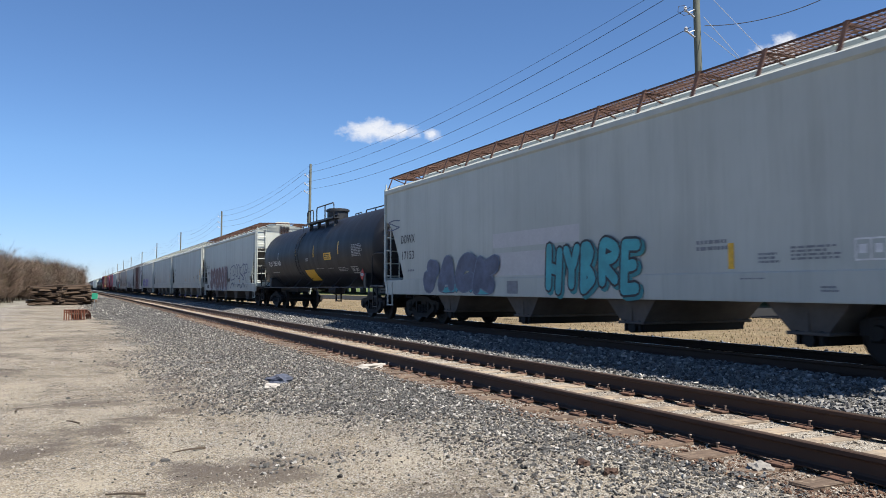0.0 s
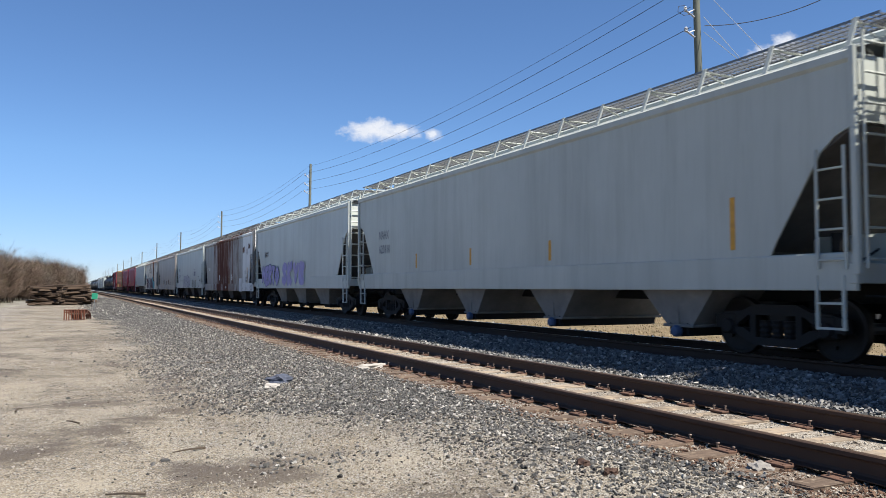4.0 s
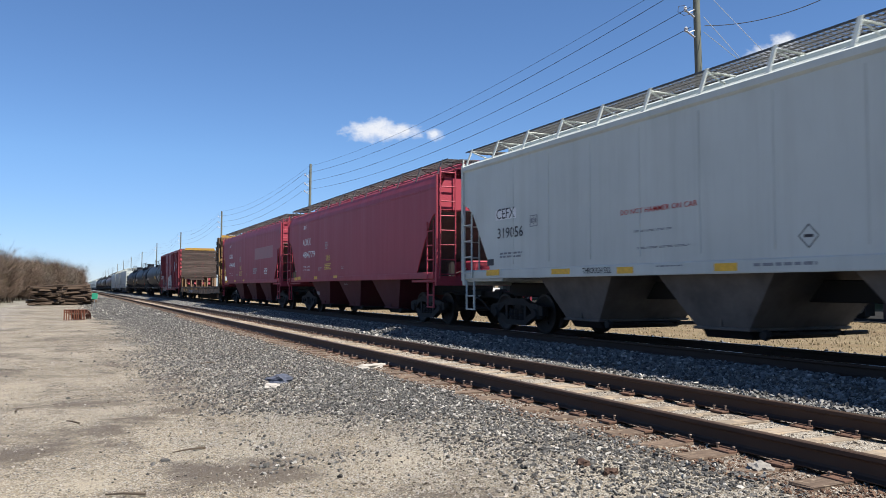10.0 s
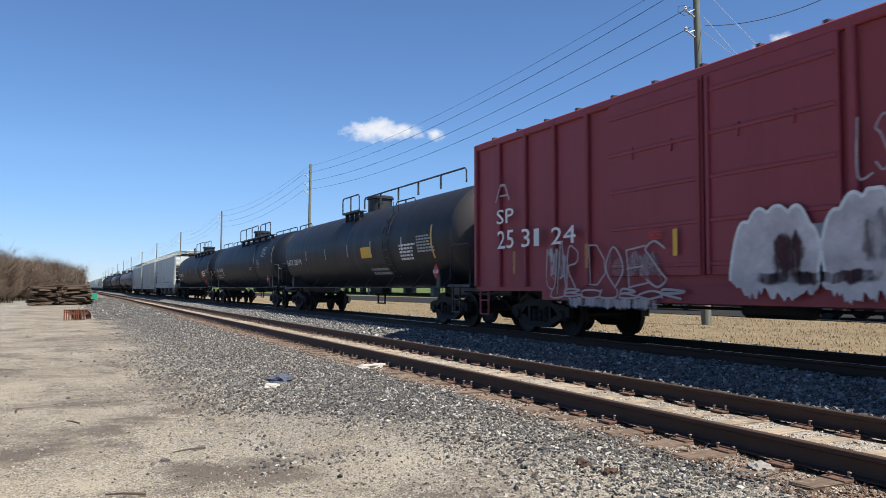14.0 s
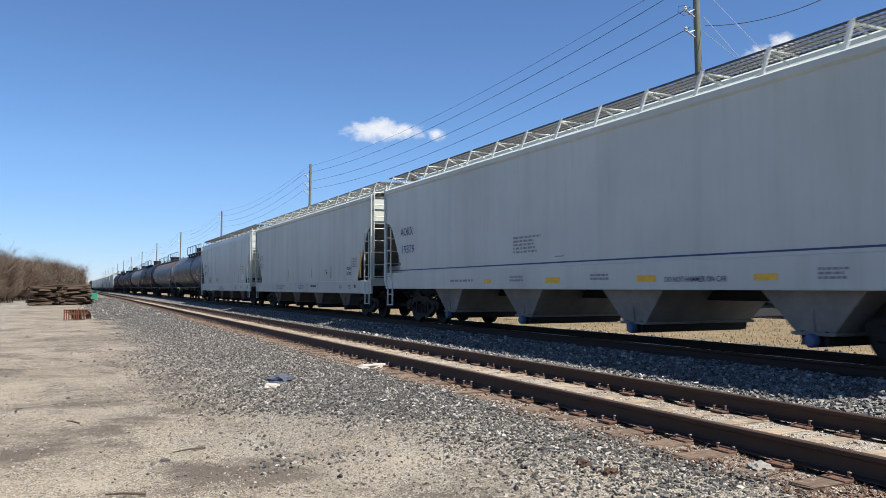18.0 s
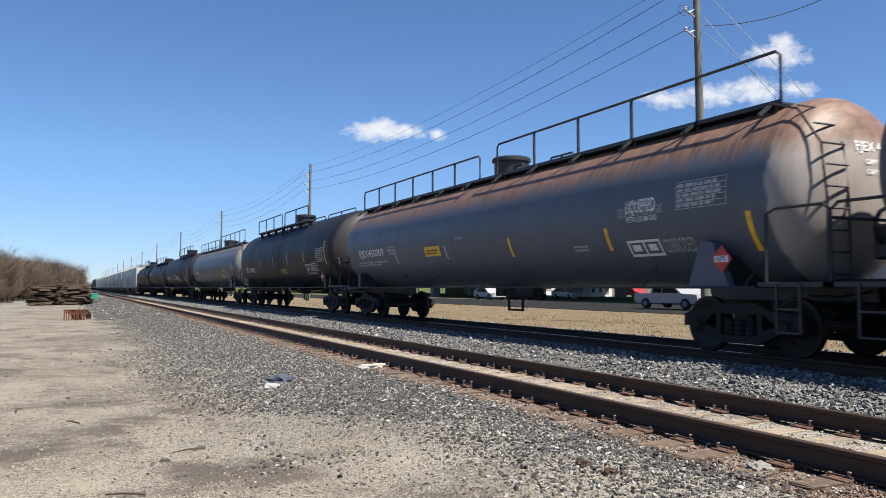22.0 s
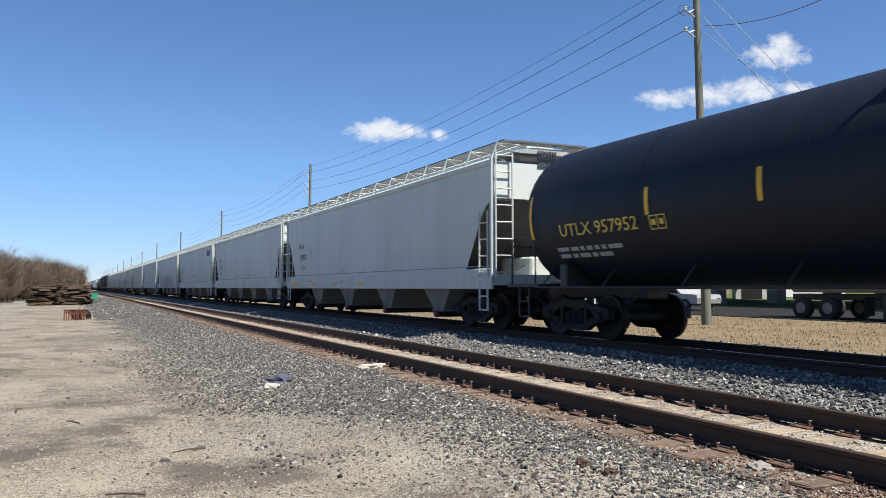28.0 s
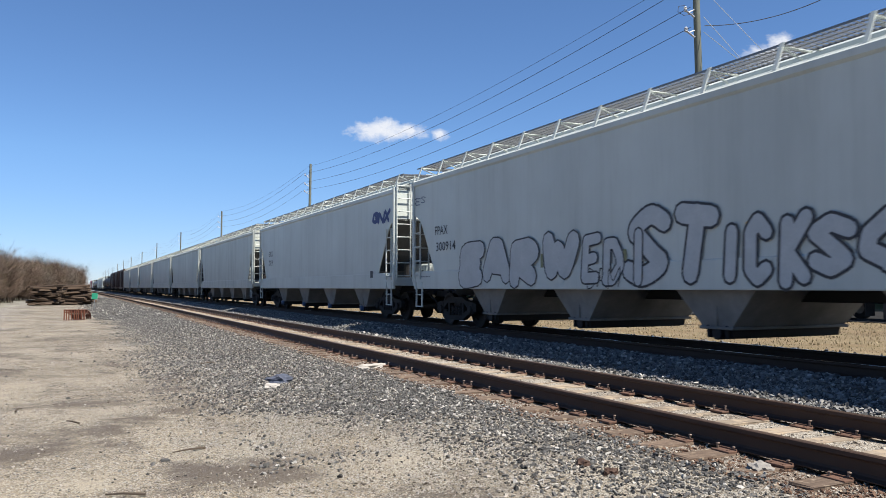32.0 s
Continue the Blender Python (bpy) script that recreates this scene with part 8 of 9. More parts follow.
word(car, "LD LMT  224400", 5.51, 1.90, 0.96, 0.07, INK_W)
word(car, "LT WT    61600", 5.51, 1.76, 0.96, 0.08, INK_W)
block(car, 3, 3.31, 1.74, 0.48, 0.13, INK_D)
word(car, "WARNING", 2.27, 2.10, 0.56, 0.24, INK_Y)
block(car, 4, 2.44, 1.75, 0.90, 0.26, INK_Y)
word(car, "PATENT", 0.30, 1.80, 0.26, 0.04, INK_D)
word(car, "PENDING", 0.28, 1.74, 0.26, 0.04, INK_D)
bar(car, 6.98, 1.37, 0.54, 0.13, YELLOW)
bar(car, 6.36, 1.40, 0.42, 0.13, YELLOW)
bar(car, 3.86, 1.39, 0.47, 0.12, YELLOW)
bar(car, 1.23, 1.41, 0.48, 0.10, YELLOW)
block(car, 1, -0.10, 1.16, 0.48, 0.04, INK_D)
block(car, 2, 6.93, 1.74, 0.43, 0.07, INK_D)
block(car, 2, 3.33, 0.76, 0.42, 0.15, INK_D)
car, h = add_hopper(225.8, 241.67, REDCAR, "oxide red covered hopper with white lettering", bays=3, walk_mat=GRATE_DARK, sill=(1.3, 1.46), bay_mat=RED_D, post_mat=GRATE_DARK, round_top=True)
word(car, "AOKX", 5.68, 2.84, 1.24, 0.29, INK_W)
word(car, "484643", 5.65, 2.32, 1.86, 0.26, INK_W)
block(car, 4, 5.54, 3.54, 0.53, 0.16, INK_W)
panel(car, 2.35, 2.58, 0.31, 0.26, INK_D)
word(car, "LD LMT  224400", 5.51, 1.90, 0.96, 0.07, INK_W)
word(car, "LT WT    61600", 5.51, 1.76, 0.96, 0.08, INK_W)
block(car, 3, 3.31, 1.74, 0.48, 0.13, INK_D)
word(car, "WARNING", 2.27, 2.10, 0.56, 0.24, INK_Y)
block(car, 4, 2.44, 1.75, 0.90, 0.26, INK_Y)
word(car, "PATENT", 0.30, 1.80, 0.26, 0.04, INK_D)
word(car, "PENDING", 0.28, 1.74, 0.26, 0.04, INK_D)
bar(car, 6.98, 1.37, 0.54, 0.13, YELLOW)
bar(car, 6.36, 1.40, 0.42, 0.13, YELLOW)
bar(car, 3.86, 1.39, 0.47, 0.12, YELLOW)
bar(car, 1.23, 1.41, 0.48, 0.10, YELLOW)
block(car, 1, -0.10, 1.16, 0.48, 0.04, INK_D)
block(car, 2, 6.93, 1.74, 0.43, 0.07, INK_D)
block(car, 2, 3.33, 0.76, 0.42, 0.15, INK_D)
bar(car, -1.89, 2.56, 4.27, 0.61, REDPALE, "paint_patch")
panel(car, -4.27, 1.76, 0.69, 0.28, INK_W)
block(car, 3, -1.52, 1.79, 1.14, 0.33, INK_D)

flat = flatcar("flatcar", 243.45, 263.8, FLAT_Y, OLD_WOOD, YEL_FR, "rust-stained yellow bulkhead flatcar with plank bulkheads, empty")
train.append(flat)
car = flat
bar(car, 4.79, 0.57, 1.12, 0.31, INK_KK, "stencil")
word(car, "TTPX", 4.67, 0.62, 0.80, 0.24, INK_W)
word(car, "804789", 3.67, 0.63, 1.06, 0.24, INK_W)
bar(car, 8.16, 0.75, 0.54, 0.19, YELLOW)
bar(car, 6.28, 0.78, 0.60, 0.17, YELLOW)
bar(car, 3.15, 0.85, 0.49, 0.13, YELLOW)
bar(car, 0.68, 0.86, 0.46, 0.14, YELLOW)
block(car, 3, 6.21, 0.78, 0.49, 0.16, INK_Y)
block(car, 2, 1.07, 0.74, 0.33, 0.22, FADED)
block(car, 2, -0.34, 0.72, 0.50, 0.14, FADED)
panel(car, 2.23, 0.72, 0.25, 0.22, FADED)

car = boxcar("boxcar", 265.31, 281.45, BOXRED, "dark red boxcar with faded white graffiti", BROWN)
train.append(car)
word(car, "SP", 6.82, 2.52, 0.77, 0.33, INK_W)
word(car, "25", 6.79, 1.95, 0.74, 0.41, INK_W)
word(car, "3", 5.72, 1.94, 0.35, 0.40, INK_W)
word(car, "1", 5.21, 1.94, 0.20, 0.37, INK_W)
word(car, "24", 4.54, 1.94, 0.86, 0.35, INK_W)
spray(car, "A", 6.89, 2.98, 0.75, 0.52, None, FADED, 62, edge=0.05)
stain(car, 4.85, 0.93, 1.20, 1.05, STAIN_W)
spray(car, "UAR", 4.75, 0.93, 1.20, 0.98, None, PINKW, 63, edge=0.035)
stain(car, 3.28, 1.00, 2.60, 0.75, STAIN_F)
spray(car, "DOES", 3.28, 1.02, 2.30, 0.86, None, PINKW, 64, edge=0.035, slant=-0.1)
stain(car, 4.69, 0.59, 4.07, 0.32, STAIN_W)
spray(car, "UBCUBOR", 4.60, 0.82, 4.00, 0.24, None, PINKW, 67, edge=0.035)
bubble(car, -0.28, 0.98, 1.62, 1.22, CHALK, INK_W, 71)
bubble(car, -1.80, 0.96, 1.55, 1.32, CHALK, INK_W, 72)
stain(car, -0.95, 0.90, 0.75, 1.10, STAIN_K, 0.01)
stain(car, -2.30, 0.95, 0.80, 1.20, STAIN_K, 0.01)
stain(car, -0.45, 1.02, 2.60, 0.30, STAIN_K, 0.01)
bar(car, -1.48, 1.59, 0.66, 0.32, INK_G, "stencil")
bar(car, 0.95, 1.58, 0.10, 0.44, YELLOW)
bar(car, -1.14, 1.58, 0.10, 0.44, YELLOW)
bar(car, 3.38, 1.43, 0.10, 0.47, RUSTY_Y)
bar(car, 6.09, 1.36, 0.10, 0.50, RUSTY_Y)
panel(car, 1.54, 1.88, 0.33, 0.13, INK_R)
spray(car, "LSE", -2.37, 2.40, 0.84, 0.87, None, FADED, 65, edge=0.03)
spray(car, "MEN", -7.11, 2.88, 0.52, 0.48, None, INK_W, 66, edge=0.02)
sh = M().add([(0, 0, 0), (0.3, -0.15, 0), (0.6, 0, 0), (0.65, 0.7, 0), (0.3, 0.85, 0), (-0.05, 0.7, 0)], [(0, 1, 2, 3, 4, 5)])
part("emblem", sh.mesh("emblem", FADED), car, "faded white shield emblem", Matrix.Translation((-1.618, -4.92, 2.73)) @ SIDE)
bar(car, -4.92, 3.18, 0.66, 0.19, INK_B, "emblem")
car, h = add_tank(282.4, 301.6, TANK_K, "black tank car with a railed top platform", style="mid", rails=((-0.6, 1.3, 0.55), (-9.2, -1.2, 0.34)))
word(car, "GATX 208119", 8.65, 2.07, 2.49, 0.24, INK_W)
bar(car, 5.35, 2.20, 0.10, 0.41, INK_D)
bar(car, 2.56, 2.16, 0.10, 0.44, INK_D)
bar(car, -0.20, 2.18, 0.10, 0.43, INK_D)
bar(car, -2.66, 2.19, 0.10, 0.44, INK_D)
bar(car, -5.41, 2.17, 0.10, 0.43, INK_D)
bar(car, -7.62, 1.89, 0.10, 0.94, YELLOW)
bar(car, -1.71, 2.07, 1.04, 0.37, YELLOW, "yellow_panel")
block(car, 5, -5.25, 1.88, 1.30, 0.52, INK_W)
block(car, 6, -6.61, 2.07, 1.26, 0.52, INK_D)
block(car, 2, -2.18, 1.47, 1.78, 0.27, INK_D)
car, h = add_tank(302.9, 321.9, TANK_N, "black tank car with large white number", style="mid")
word(car, "NATX 400998", 7.94, 2.10, 2.29, 0.24, INK_W)
block(car, 2, 7.96, 1.67, 1.88, 0.26, INK_D)
bar(car, 9.12, 1.61, 0.10, 0.84, YELLOW)
bar(car, 5.84, 1.85, 0.25, 0.40, YELLOW)
tail_marks(car, h, INK_D)
car, h = add_tank(323.2, 343.1, TANK_N, "black tank car with yellow reflector stripes", style="mid", rails=((0.1, 0.9, 0.45), (-4.65, -0.6, 0.74), (-8.1, -5.1, 0.66)))
word(car, "TLX 308727", 8.20, 2.04, 2.07, 0.24, INK_W)
panel(car, 5.86, 2.01, 0.50, 0.22, INK_D)
block(car, 2, 7.91, 1.79, 1.47, 0.11, INK_D)
bar(car, 6.01, 2.22, 0.10, 0.48, INK_D)
bar(car, 3.45, 2.21, 0.10, 0.48, YELLOW)
bar(car, 0.88, 2.21, 0.10, 0.47, YELLOW)
bar(car, -2.43, 2.17, 0.10, 0.52, YELLOW)
bar(car, -8.82, 2.05, 0.10, 0.89, YELLOW)
bar(car, -5.59, 1.88, 0.75, 0.38, YELLOW, "yellow_panel")
block(car, 3, -6.08, 1.92, 1.45, 0.45, INK_W)
block(car, 5, -7.60, 2.12, 1.19, 0.32, INK_D)
car, h = add_hopper(343.97, 363.14, PALE_G, "pale grey covered hopper with a blue sill line", bays=4, cap=BLUE_CAP, walk_mat=GRATE_DARK)
word(car, "AOKX", 8.35, 2.61, 0.96, 0.24, INK_B)
word(car, "19379", 8.21, 2.08, 0.91, 0.24, INK_B)
block(car, 5, 1.65, 1.81, 1.23, 0.40, INK_G)
block(car, 1, -0.04, 1.68, 0.37, 0.04, INK_G)
bar(car, 3.02, 1.16, 0.37, 0.09, YELLOW)
bar(car, 0.29, 1.15, 0.53, 0.12, YELLOW)
bar(car, -2.63, 1.16, 0.50, 0.11, YELLOW)
bar(car, -5.25, 1.16, 0.43, 0.10, YELLOW)
word(car, "DO NOT HAMMER ON CAR", -3.36, 1.15, 1.38, 0.09, INK_B)
block(car, 2, 1.79, 1.18, 0.66, 0.16, INK_G)
block(car, 2, -1.27, 1.19, 0.63, 0.14, INK_G)
block(car, 3, -6.34, 1.16, 0.55, 0.18, INK_G)
block(car, 1, 4.86, 1.19, 1.34, 0.09, INK_G)
bar(car, h - 0.2, 1.56, 2 * h - 0.4, 0.03, INK_B, "sill_line")
car, h = add_hopper(364.45, 382.49, LIGHT, "light grey covered hopper with brownish reflector stripes", bays=4, sill=(0.85, 1.27), bay_mat=BAY_D)
word(car, "NCLX", 8.11, 2.47, 0.74, 0.24, INK_G)
word(car, "47220", 8.11, 2.07, 0.83, 0.24, INK_G)
bar(car, 2.09, 1.39, 0.07, 0.48, RUSTY_Y)
bar(car, -1.73, 1.47, 0.08, 0.36, RUSTY_Y)
bar(car, -4.45, 1.41, 0.11, 0.42, RUSTY_Y)
bar(car, -7.83, 1.40, 0.15, 0.90, ORANGE)
bar(car, -6.42, 1.50, 0.50, 0.30, INK_K, "data_panel")
panel(car, -6.45, 1.53, 0.44, 0.24, INK_W)
block(car, 6, -6.95, 1.77, 0.68, 0.35, INK_G)
bar(car, -3.85, 1.57, 0.15, 0.11, INK_K, "stencil")
block(car, 1, -3.73, 1.70, 0.27, 0.07, INK_K)
bar(car, -1.72, 1.08, 0.83, 0.07, INK_K, "stencil")
block(car, 4, -5.57, 0.98, 0.41, 0.19, INK_G)
block(car, 3, -6.61, 1.01, 0.36, 0.14, INK_K)
bar(car, -7.28, 1.04, 0.19, 0.12, INK_K, "stencil")
block(car, 2, 4.11, 0.97, 1.61, 0.22, INK_G)
block(car, 2, 0.22, 0.98, 1.02, 0.20, INK_G)
car, h = add_hopper(383.92, 402.25, PALE_G, "pale grey covered hopper with side ribs and small black tags", bays=4, ribs=8, walk_mat=GRATE_DARK, sill=(0.85, 1.27), bay_mat=BAY_D, slope_mat=PALE_G, post_mat=GRATE_DARK, round_top=True)
word(car, "DOWX", 7.63, 2.47, 1.12, 0.24, INK_K)
word(car, "22376", 7.58, 2.00, 1.12, 0.24, INK_K)
panel(car, 5.98, 2.22, 0.30, 0.29, INK_G)
spray(car, "NOX", 5.46, 1.35, 1.22, 0.50, None, INK_K, 71, edge=0.05)
spray(car, "ORSIN", 2.38, 1.39, 1.12, 0.38, None, OLIVE, 72, edge=0.04)
bar(car, -0.00, 1.37, 0.09, 0.42, ORANGE)
bar(car, -1.99, 1.37, 0.10, 0.45, ORANGE)
bar(car, -5.59, 1.37, 0.12, 0.44, ORANGE)
bar(car, -7.64, 1.40, 0.15, 0.90, ORANGE)
word(car, "CAUTION DO NOT USE STEAM,", -6.01, 2.27, 1.12, 0.04, INK_K)
word(car, "BOILING WATER OR SHARP OBJECTS", -6.01, 2.18, 1.37, 0.04, INK_K)
word(car, "TO CLEAN. ENTER CAR WITH", -6.01, 2.08, 1.09, 0.04, INK_K)
word(car, "CLEAN SOFT SOLED SHOES.", -6.00, 2.00, 1.04, 0.04, INK_K)
bar(car, -6.58, 1.48, 0.56, 0.31, INK_W, "paint_patch")
block(car, 2, -6.41, 1.64, 0.16, 0.10, INK_K)
block(car, 3, -4.54, 0.93, 0.74, 0.26, INK_G)
bar(car, -6.34, 1.03, 0.29, 0.09, INK_G, "stencil")
block(car, 4, 1.04, 0.90, 2.02, 0.23, INK_G)
bar(car, -8.31, 1.02, 0.13, 0.14, INK_K, "stencil")
block(car, 1, -8.09, 0.95, 0.50, 0.06, INK_G)
block(car, 1, -6.01, 2.39, 0.59, 0.04, INK_G)
roundel(car, -5.84, 1.42, 0.06, INK_R)
car, h = add_tank(402.95, 422.4, TANK_P, "dark grey tank car with pale worn patches", style="mid", r=1.52, zc=2.56)
word(car, "UTLX 661517", 8.27, 1.90, 2.57, 0.24, INK_O)
bar(car, 6.12, 1.91, 0.10, 0.42, INK_D)
bar(car, 3.31, 1.87, 0.10, 0.48, YELLOW)
bar(car, 0.43, 1.90, 0.10, 0.45, YELLOW)
bar(car, -2.26, 1.91, 0.10, 0.42, YELLOW)
bar(car, -5.07, 1.90, 0.10, 0.43, YELLOW)
bar(car, -8.60, 1.80, 0.10, 0.88, YELLOW)
word(car, "LIQUEFIED PETROLEUM GAS", -5.30, 2.01, 1.69, 0.12, INK_Y)
block(car, 1, -5.57, 1.89, 0.67, 0.06, INK_Y)
panel(car, -6.28, 1.70, 0.70, 0.27, INK_W)
block(car, 8, -7.23, 2.07, 1.29, 0.48, INK_D)
bar(car, 0.00, 1.62, 1.19, 0.26, YELLOW, "yellow_panel")
block(car, 3, -0.12, 1.66, 0.95, 0.19, INK_K)
bar(car, -7.23, 1.85, 0.38, 0.10, FADED, "stencil")
bar(car, -8.26, 1.77, 0.30, 0.15, FADED, "stencil")
bar(car, -5.24, 1.85, 0.40, 0.12, FADED, "stencil")
spray(car, "JRA", 1.47, 1.39, 1.78, 0.47, None, DTEAL, 91, edge=0.05)
stain(car, 5.89, 3.08, 2.02, 0.33, STAIN_P)
stain(car, -1.04, 3.06, 1.03, 0.17, STAIN_P)
stain(car, -2.80, 3.07, 0.43, 0.74, STAIN_P)
stain(car, -6.59, 3.19, 0.06, 0.76, STAIN_P)
stain(car, -4.91, 3.09, 0.18, 0.63, STAIN_P)
stain(car, -9.02, 2.39, 0.13, 1.41, STAIN_P)
stain(car, 7.25, 3.04, 1.20, 0.63, STAIN_P)
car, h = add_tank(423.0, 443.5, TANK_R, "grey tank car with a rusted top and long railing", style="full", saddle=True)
word(car, "FJEX450009", 8.29, 2.09, 2.33, 0.24, INK_W)
panel(car, 5.58, 2.09, 0.62, 0.26, INK_D)
block(car, 2, 8.55, 1.78, 2.70, 0.17, INK_D)
bar(car, 5.04, 1.79, 0.10, 0.42, INK_D)
bar(car, 1.43, 1.81, 0.10, 0.37, INK_D)
bar(car, -2.02, 1.77, 0.10, 0.44, YELLOW)
bar(car, -5.66, 1.75, 0.10, 0.43, YELLOW)
bar(car, -9.13, 1.61, 0.10, 0.60, YELLOW)
bar(car, 2.75, 1.94, 1.03, 0.27, YELLOW, "yellow_panel")
block(car, 2, 2.63, 1.98, 0.80, 0.16, INK_K)
grid(car, -7.68, 2.35, 1.12, 0.46, INK_D)
word(car, "LIQUEFIED", -6.37, 2.39, 0.80, 0.24, INK_W)
word(car, "PETROLEUM GAS", -6.37, 2.23, 0.81, 0.10, INK_W)
word(car, "LIQUEFIED PETROLEUM GAS", -6.15, 2.34, 1.19, 0.16, INK_D)
bar(car, -6.37, 2.53, 0.69, 0.05, INK_D, "stencil")
panel(car, -6.23, 1.62, 0.87, 0.29, INK_W)
word(car, "CORRODED", -7.17, 1.66, 0.75, 0.24, INK_D)
block(car, 2, -4.53, 1.77, 0.49, 0.14, INK_D)
block(car, 2, 0.69, 2.31, 0.58, 0.08, INK_D)
head_words(car, h, "FJEX 450009")
car, h = add_tank(444.3, 462.9, TANK_K, "black tank car with a railed top platform", r=1.56, zc=2.59, style="mid", rails=((0.48, 5.8, 0.62), (-4.26, -0.07, 0.62)), step_y=-0.4)
word(car, "CBTX 781092", 7.58, 1.88, 2.34, 0.27, INK_W)
bar(car, 7.13, 2.08, 0.10, 0.45, INK_D)
bar(car, 3.67, 2.11, 0.10, 0.40, INK_D)
bar(car, 0.59, 2.15, 0.10, 0.44, INK_D)
bar(car, -2.15, 2.12, 0.10, 0.50, INK_D)
bar(car, -4.99, 2.16, 0.10, 0.39, YELLOW)
bar(car, -8.16, 1.96, 0.10, 0.95, YELLOW)
bar(car, -0.29, 1.70, 1.32, 0.25, YELLOW_D, "yellow_panel")
block(car, 8, -6.94, 2.09, 1.24, 0.59, INK_D)
panel(car, -5.02, 1.63, 1.20, 0.42, INK_D)
block(car, 4, -6.00, 1.74, 1.02, 0.37, INK_D)
head_words(car, h, "CBTX 781092")
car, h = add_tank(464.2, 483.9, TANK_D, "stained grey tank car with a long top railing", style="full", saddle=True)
bar(car, 6.36, 2.03, 0.10, 0.44, INK_D)
bar(car, 3.34, 2.06, 0.10, 0.36, INK_D)
bar(car, 0.60, 2.02, 0.10, 0.41, INK_D)
bar(car, -2.32, 2.04, 0.10, 0.36, INK_D)
bar(car, -5.07, 1.99, 0.10, 0.45, YELLOW)
bar(car, -8.75, 1.64, 0.10, 0.76, YELLOW)
bar(car, -3.76, 1.68, 1.24, 0.24, YELLOW, "yellow_panel")
block(car, 3, -3.89, 1.71, 0.98, 0.15, INK_K)
block(car, 7, -7.54, 2.13, 1.23, 0.50, INK_D)
block(car, 5, -5.50, 1.67, 1.08, 0.45, INK_D)
block(car, 1, -5.43, 1.48, 1.28, 0.09, INK_D)
word(car, "CTCX 135342", 7.92, 2.09, 1.99, 0.24, INK_W)
panel(car, 4.83, 2.07, 0.31, 0.22, INK_D)
block(car, 2, 7.95, 1.70, 1.73, 0.21, INK_D)
bar(car, 9.17, 1.61, 0.10, 0.82, YELLOW)
head_words(car, h, "CTCX 135342")
car, h = add_tank(484.9, 504.2, TANK_K, "black tank car with white scribbled graffiti", r=1.56, zc=2.59, style="mid", rails=((-4.77, 0.75, 0.62), (-8.6, -5.3, 0.62)))
word(car, "CBTX 781000", 8.02, 1.90, 2.81, 0.24, INK_W)
bar(car, 5.80, 2.10, 0.10, 0.52, INK_D)
bar(car, 3.15, 2.05, 0.10, 0.54, INK_D)
bar(car, 0.26, 2.10, 0.10, 0.47, INK_D)
bar(car, -2.58, 2.15, 0.10, 0.44, INK_D)
bar(car, -5.90, 2.11, 0.10, 0.45, ORANGE)
bar(car, -8.66, 1.99, 0.10, 0.94, ORANGE)
block(car, 8, -7.32, 2.14, 1.31, 0.62, INK_D)
block(car, 3, -6.12, 1.95, 1.53, 0.13, INK_D)
panel(car, -5.37, 1.54, 1.19, 0.33, INK_D)
spray(car, "ANDU", 5.82, 1.78, 5.59, 0.56, None, INK_D, 92, edge=0.04)
spray(car, "BONL", 0.44, 1.70, 3.09, 0.49, None, INK_W, 93, edge=0.06)
bar(car, -0.47, 1.65, 1.54, 0.29, YELLOW_D, "yellow_panel")
head_words(car, h, "CBTX 781000")
car, h = add_tank(505.0, 524.0, TANK_K, "black tank car with a short railed top platform", style="mid", rails=((-2.43, 4.3, 0.6), (-7.6, -2.7, 0.55)))
block(car, 2, 9.52, 2.49, 3.87, 0.42, INK_D)
tail_marks(car, h, INK_D)
bar(car, 4.37, 2.46, 0.10, 0.59, INK_D)
bar(car, 0.47, 2.51, 0.10, 0.55, INK_D)
bar(car, -3.72, 2.49, 0.10, 0.53, INK_D)
car, h = add_tank(525.0, 544.1, TANK_N, "black tank car with yellow lettering", style="mid", r=1.56, zc=2.59, rails=((-4.87, 0.55, 0.62), (-6.9, -5.4, 0.6)))
bar(car, -0.52, 2.28, 0.88, 0.17, YELLOW, "yellow_panel")
block(car, 1, -0.60, 2.33, 0.72, 0.07, INK_K)
word(car, "LIQUEFIED PETROLEUM GAS", -5.42, 2.03, 2.25, 0.13, INK_Y)
block(car, 1, -5.78, 1.86, 1.20, 0.10, INK_Y)
bar(car, -2.41, 2.32, 0.10, 0.46, YELLOW)
word(car, "UTLX 957952", 7.69, 2.10, 2.43, 0.24, INK_Y)
block(car, 2, 7.97, 1.64, 2.19, 0.27, INK_D)
panel(car, 4.94, 2.06, 0.41, 0.25, INK_Y)
bar(car, 8.80, 2.09, 0.10, 0.93, YELLOW)
bar(car, 5.02, 2.32, 0.10, 0.49, YELLOW)
bar(car, 2.54, 2.32, 0.10, 0.50, YELLOW)
tail_marks(car, h, INK_Y)
car, h = add_hopper(545.06, 564.54, PALE_G, "clean pale grey covered hopper with red outlet caps", bays=4, cap=RED_CAP)
word(car, "FPAX", 7.69, 2.70, 0.80, 0.24, INK_K)
word(car, "219578", 7.63, 2.23, 1.10, 0.24, INK_K)
panel(car, 6.02, 2.44, 0.30, 0.25, INK_G)
block(car, 2, 7.40, 1.82, 0.78, 0.17, INK_G)
block(car, 4, 1.52, 1.62, 0.27, 0.19, INK_D)
bar(car, 1.82, 1.63, 0.12, 0.12, INK_D, "stencil")
bar(car, 8.76, 1.14, 1.01, 0.13, YELLOW)
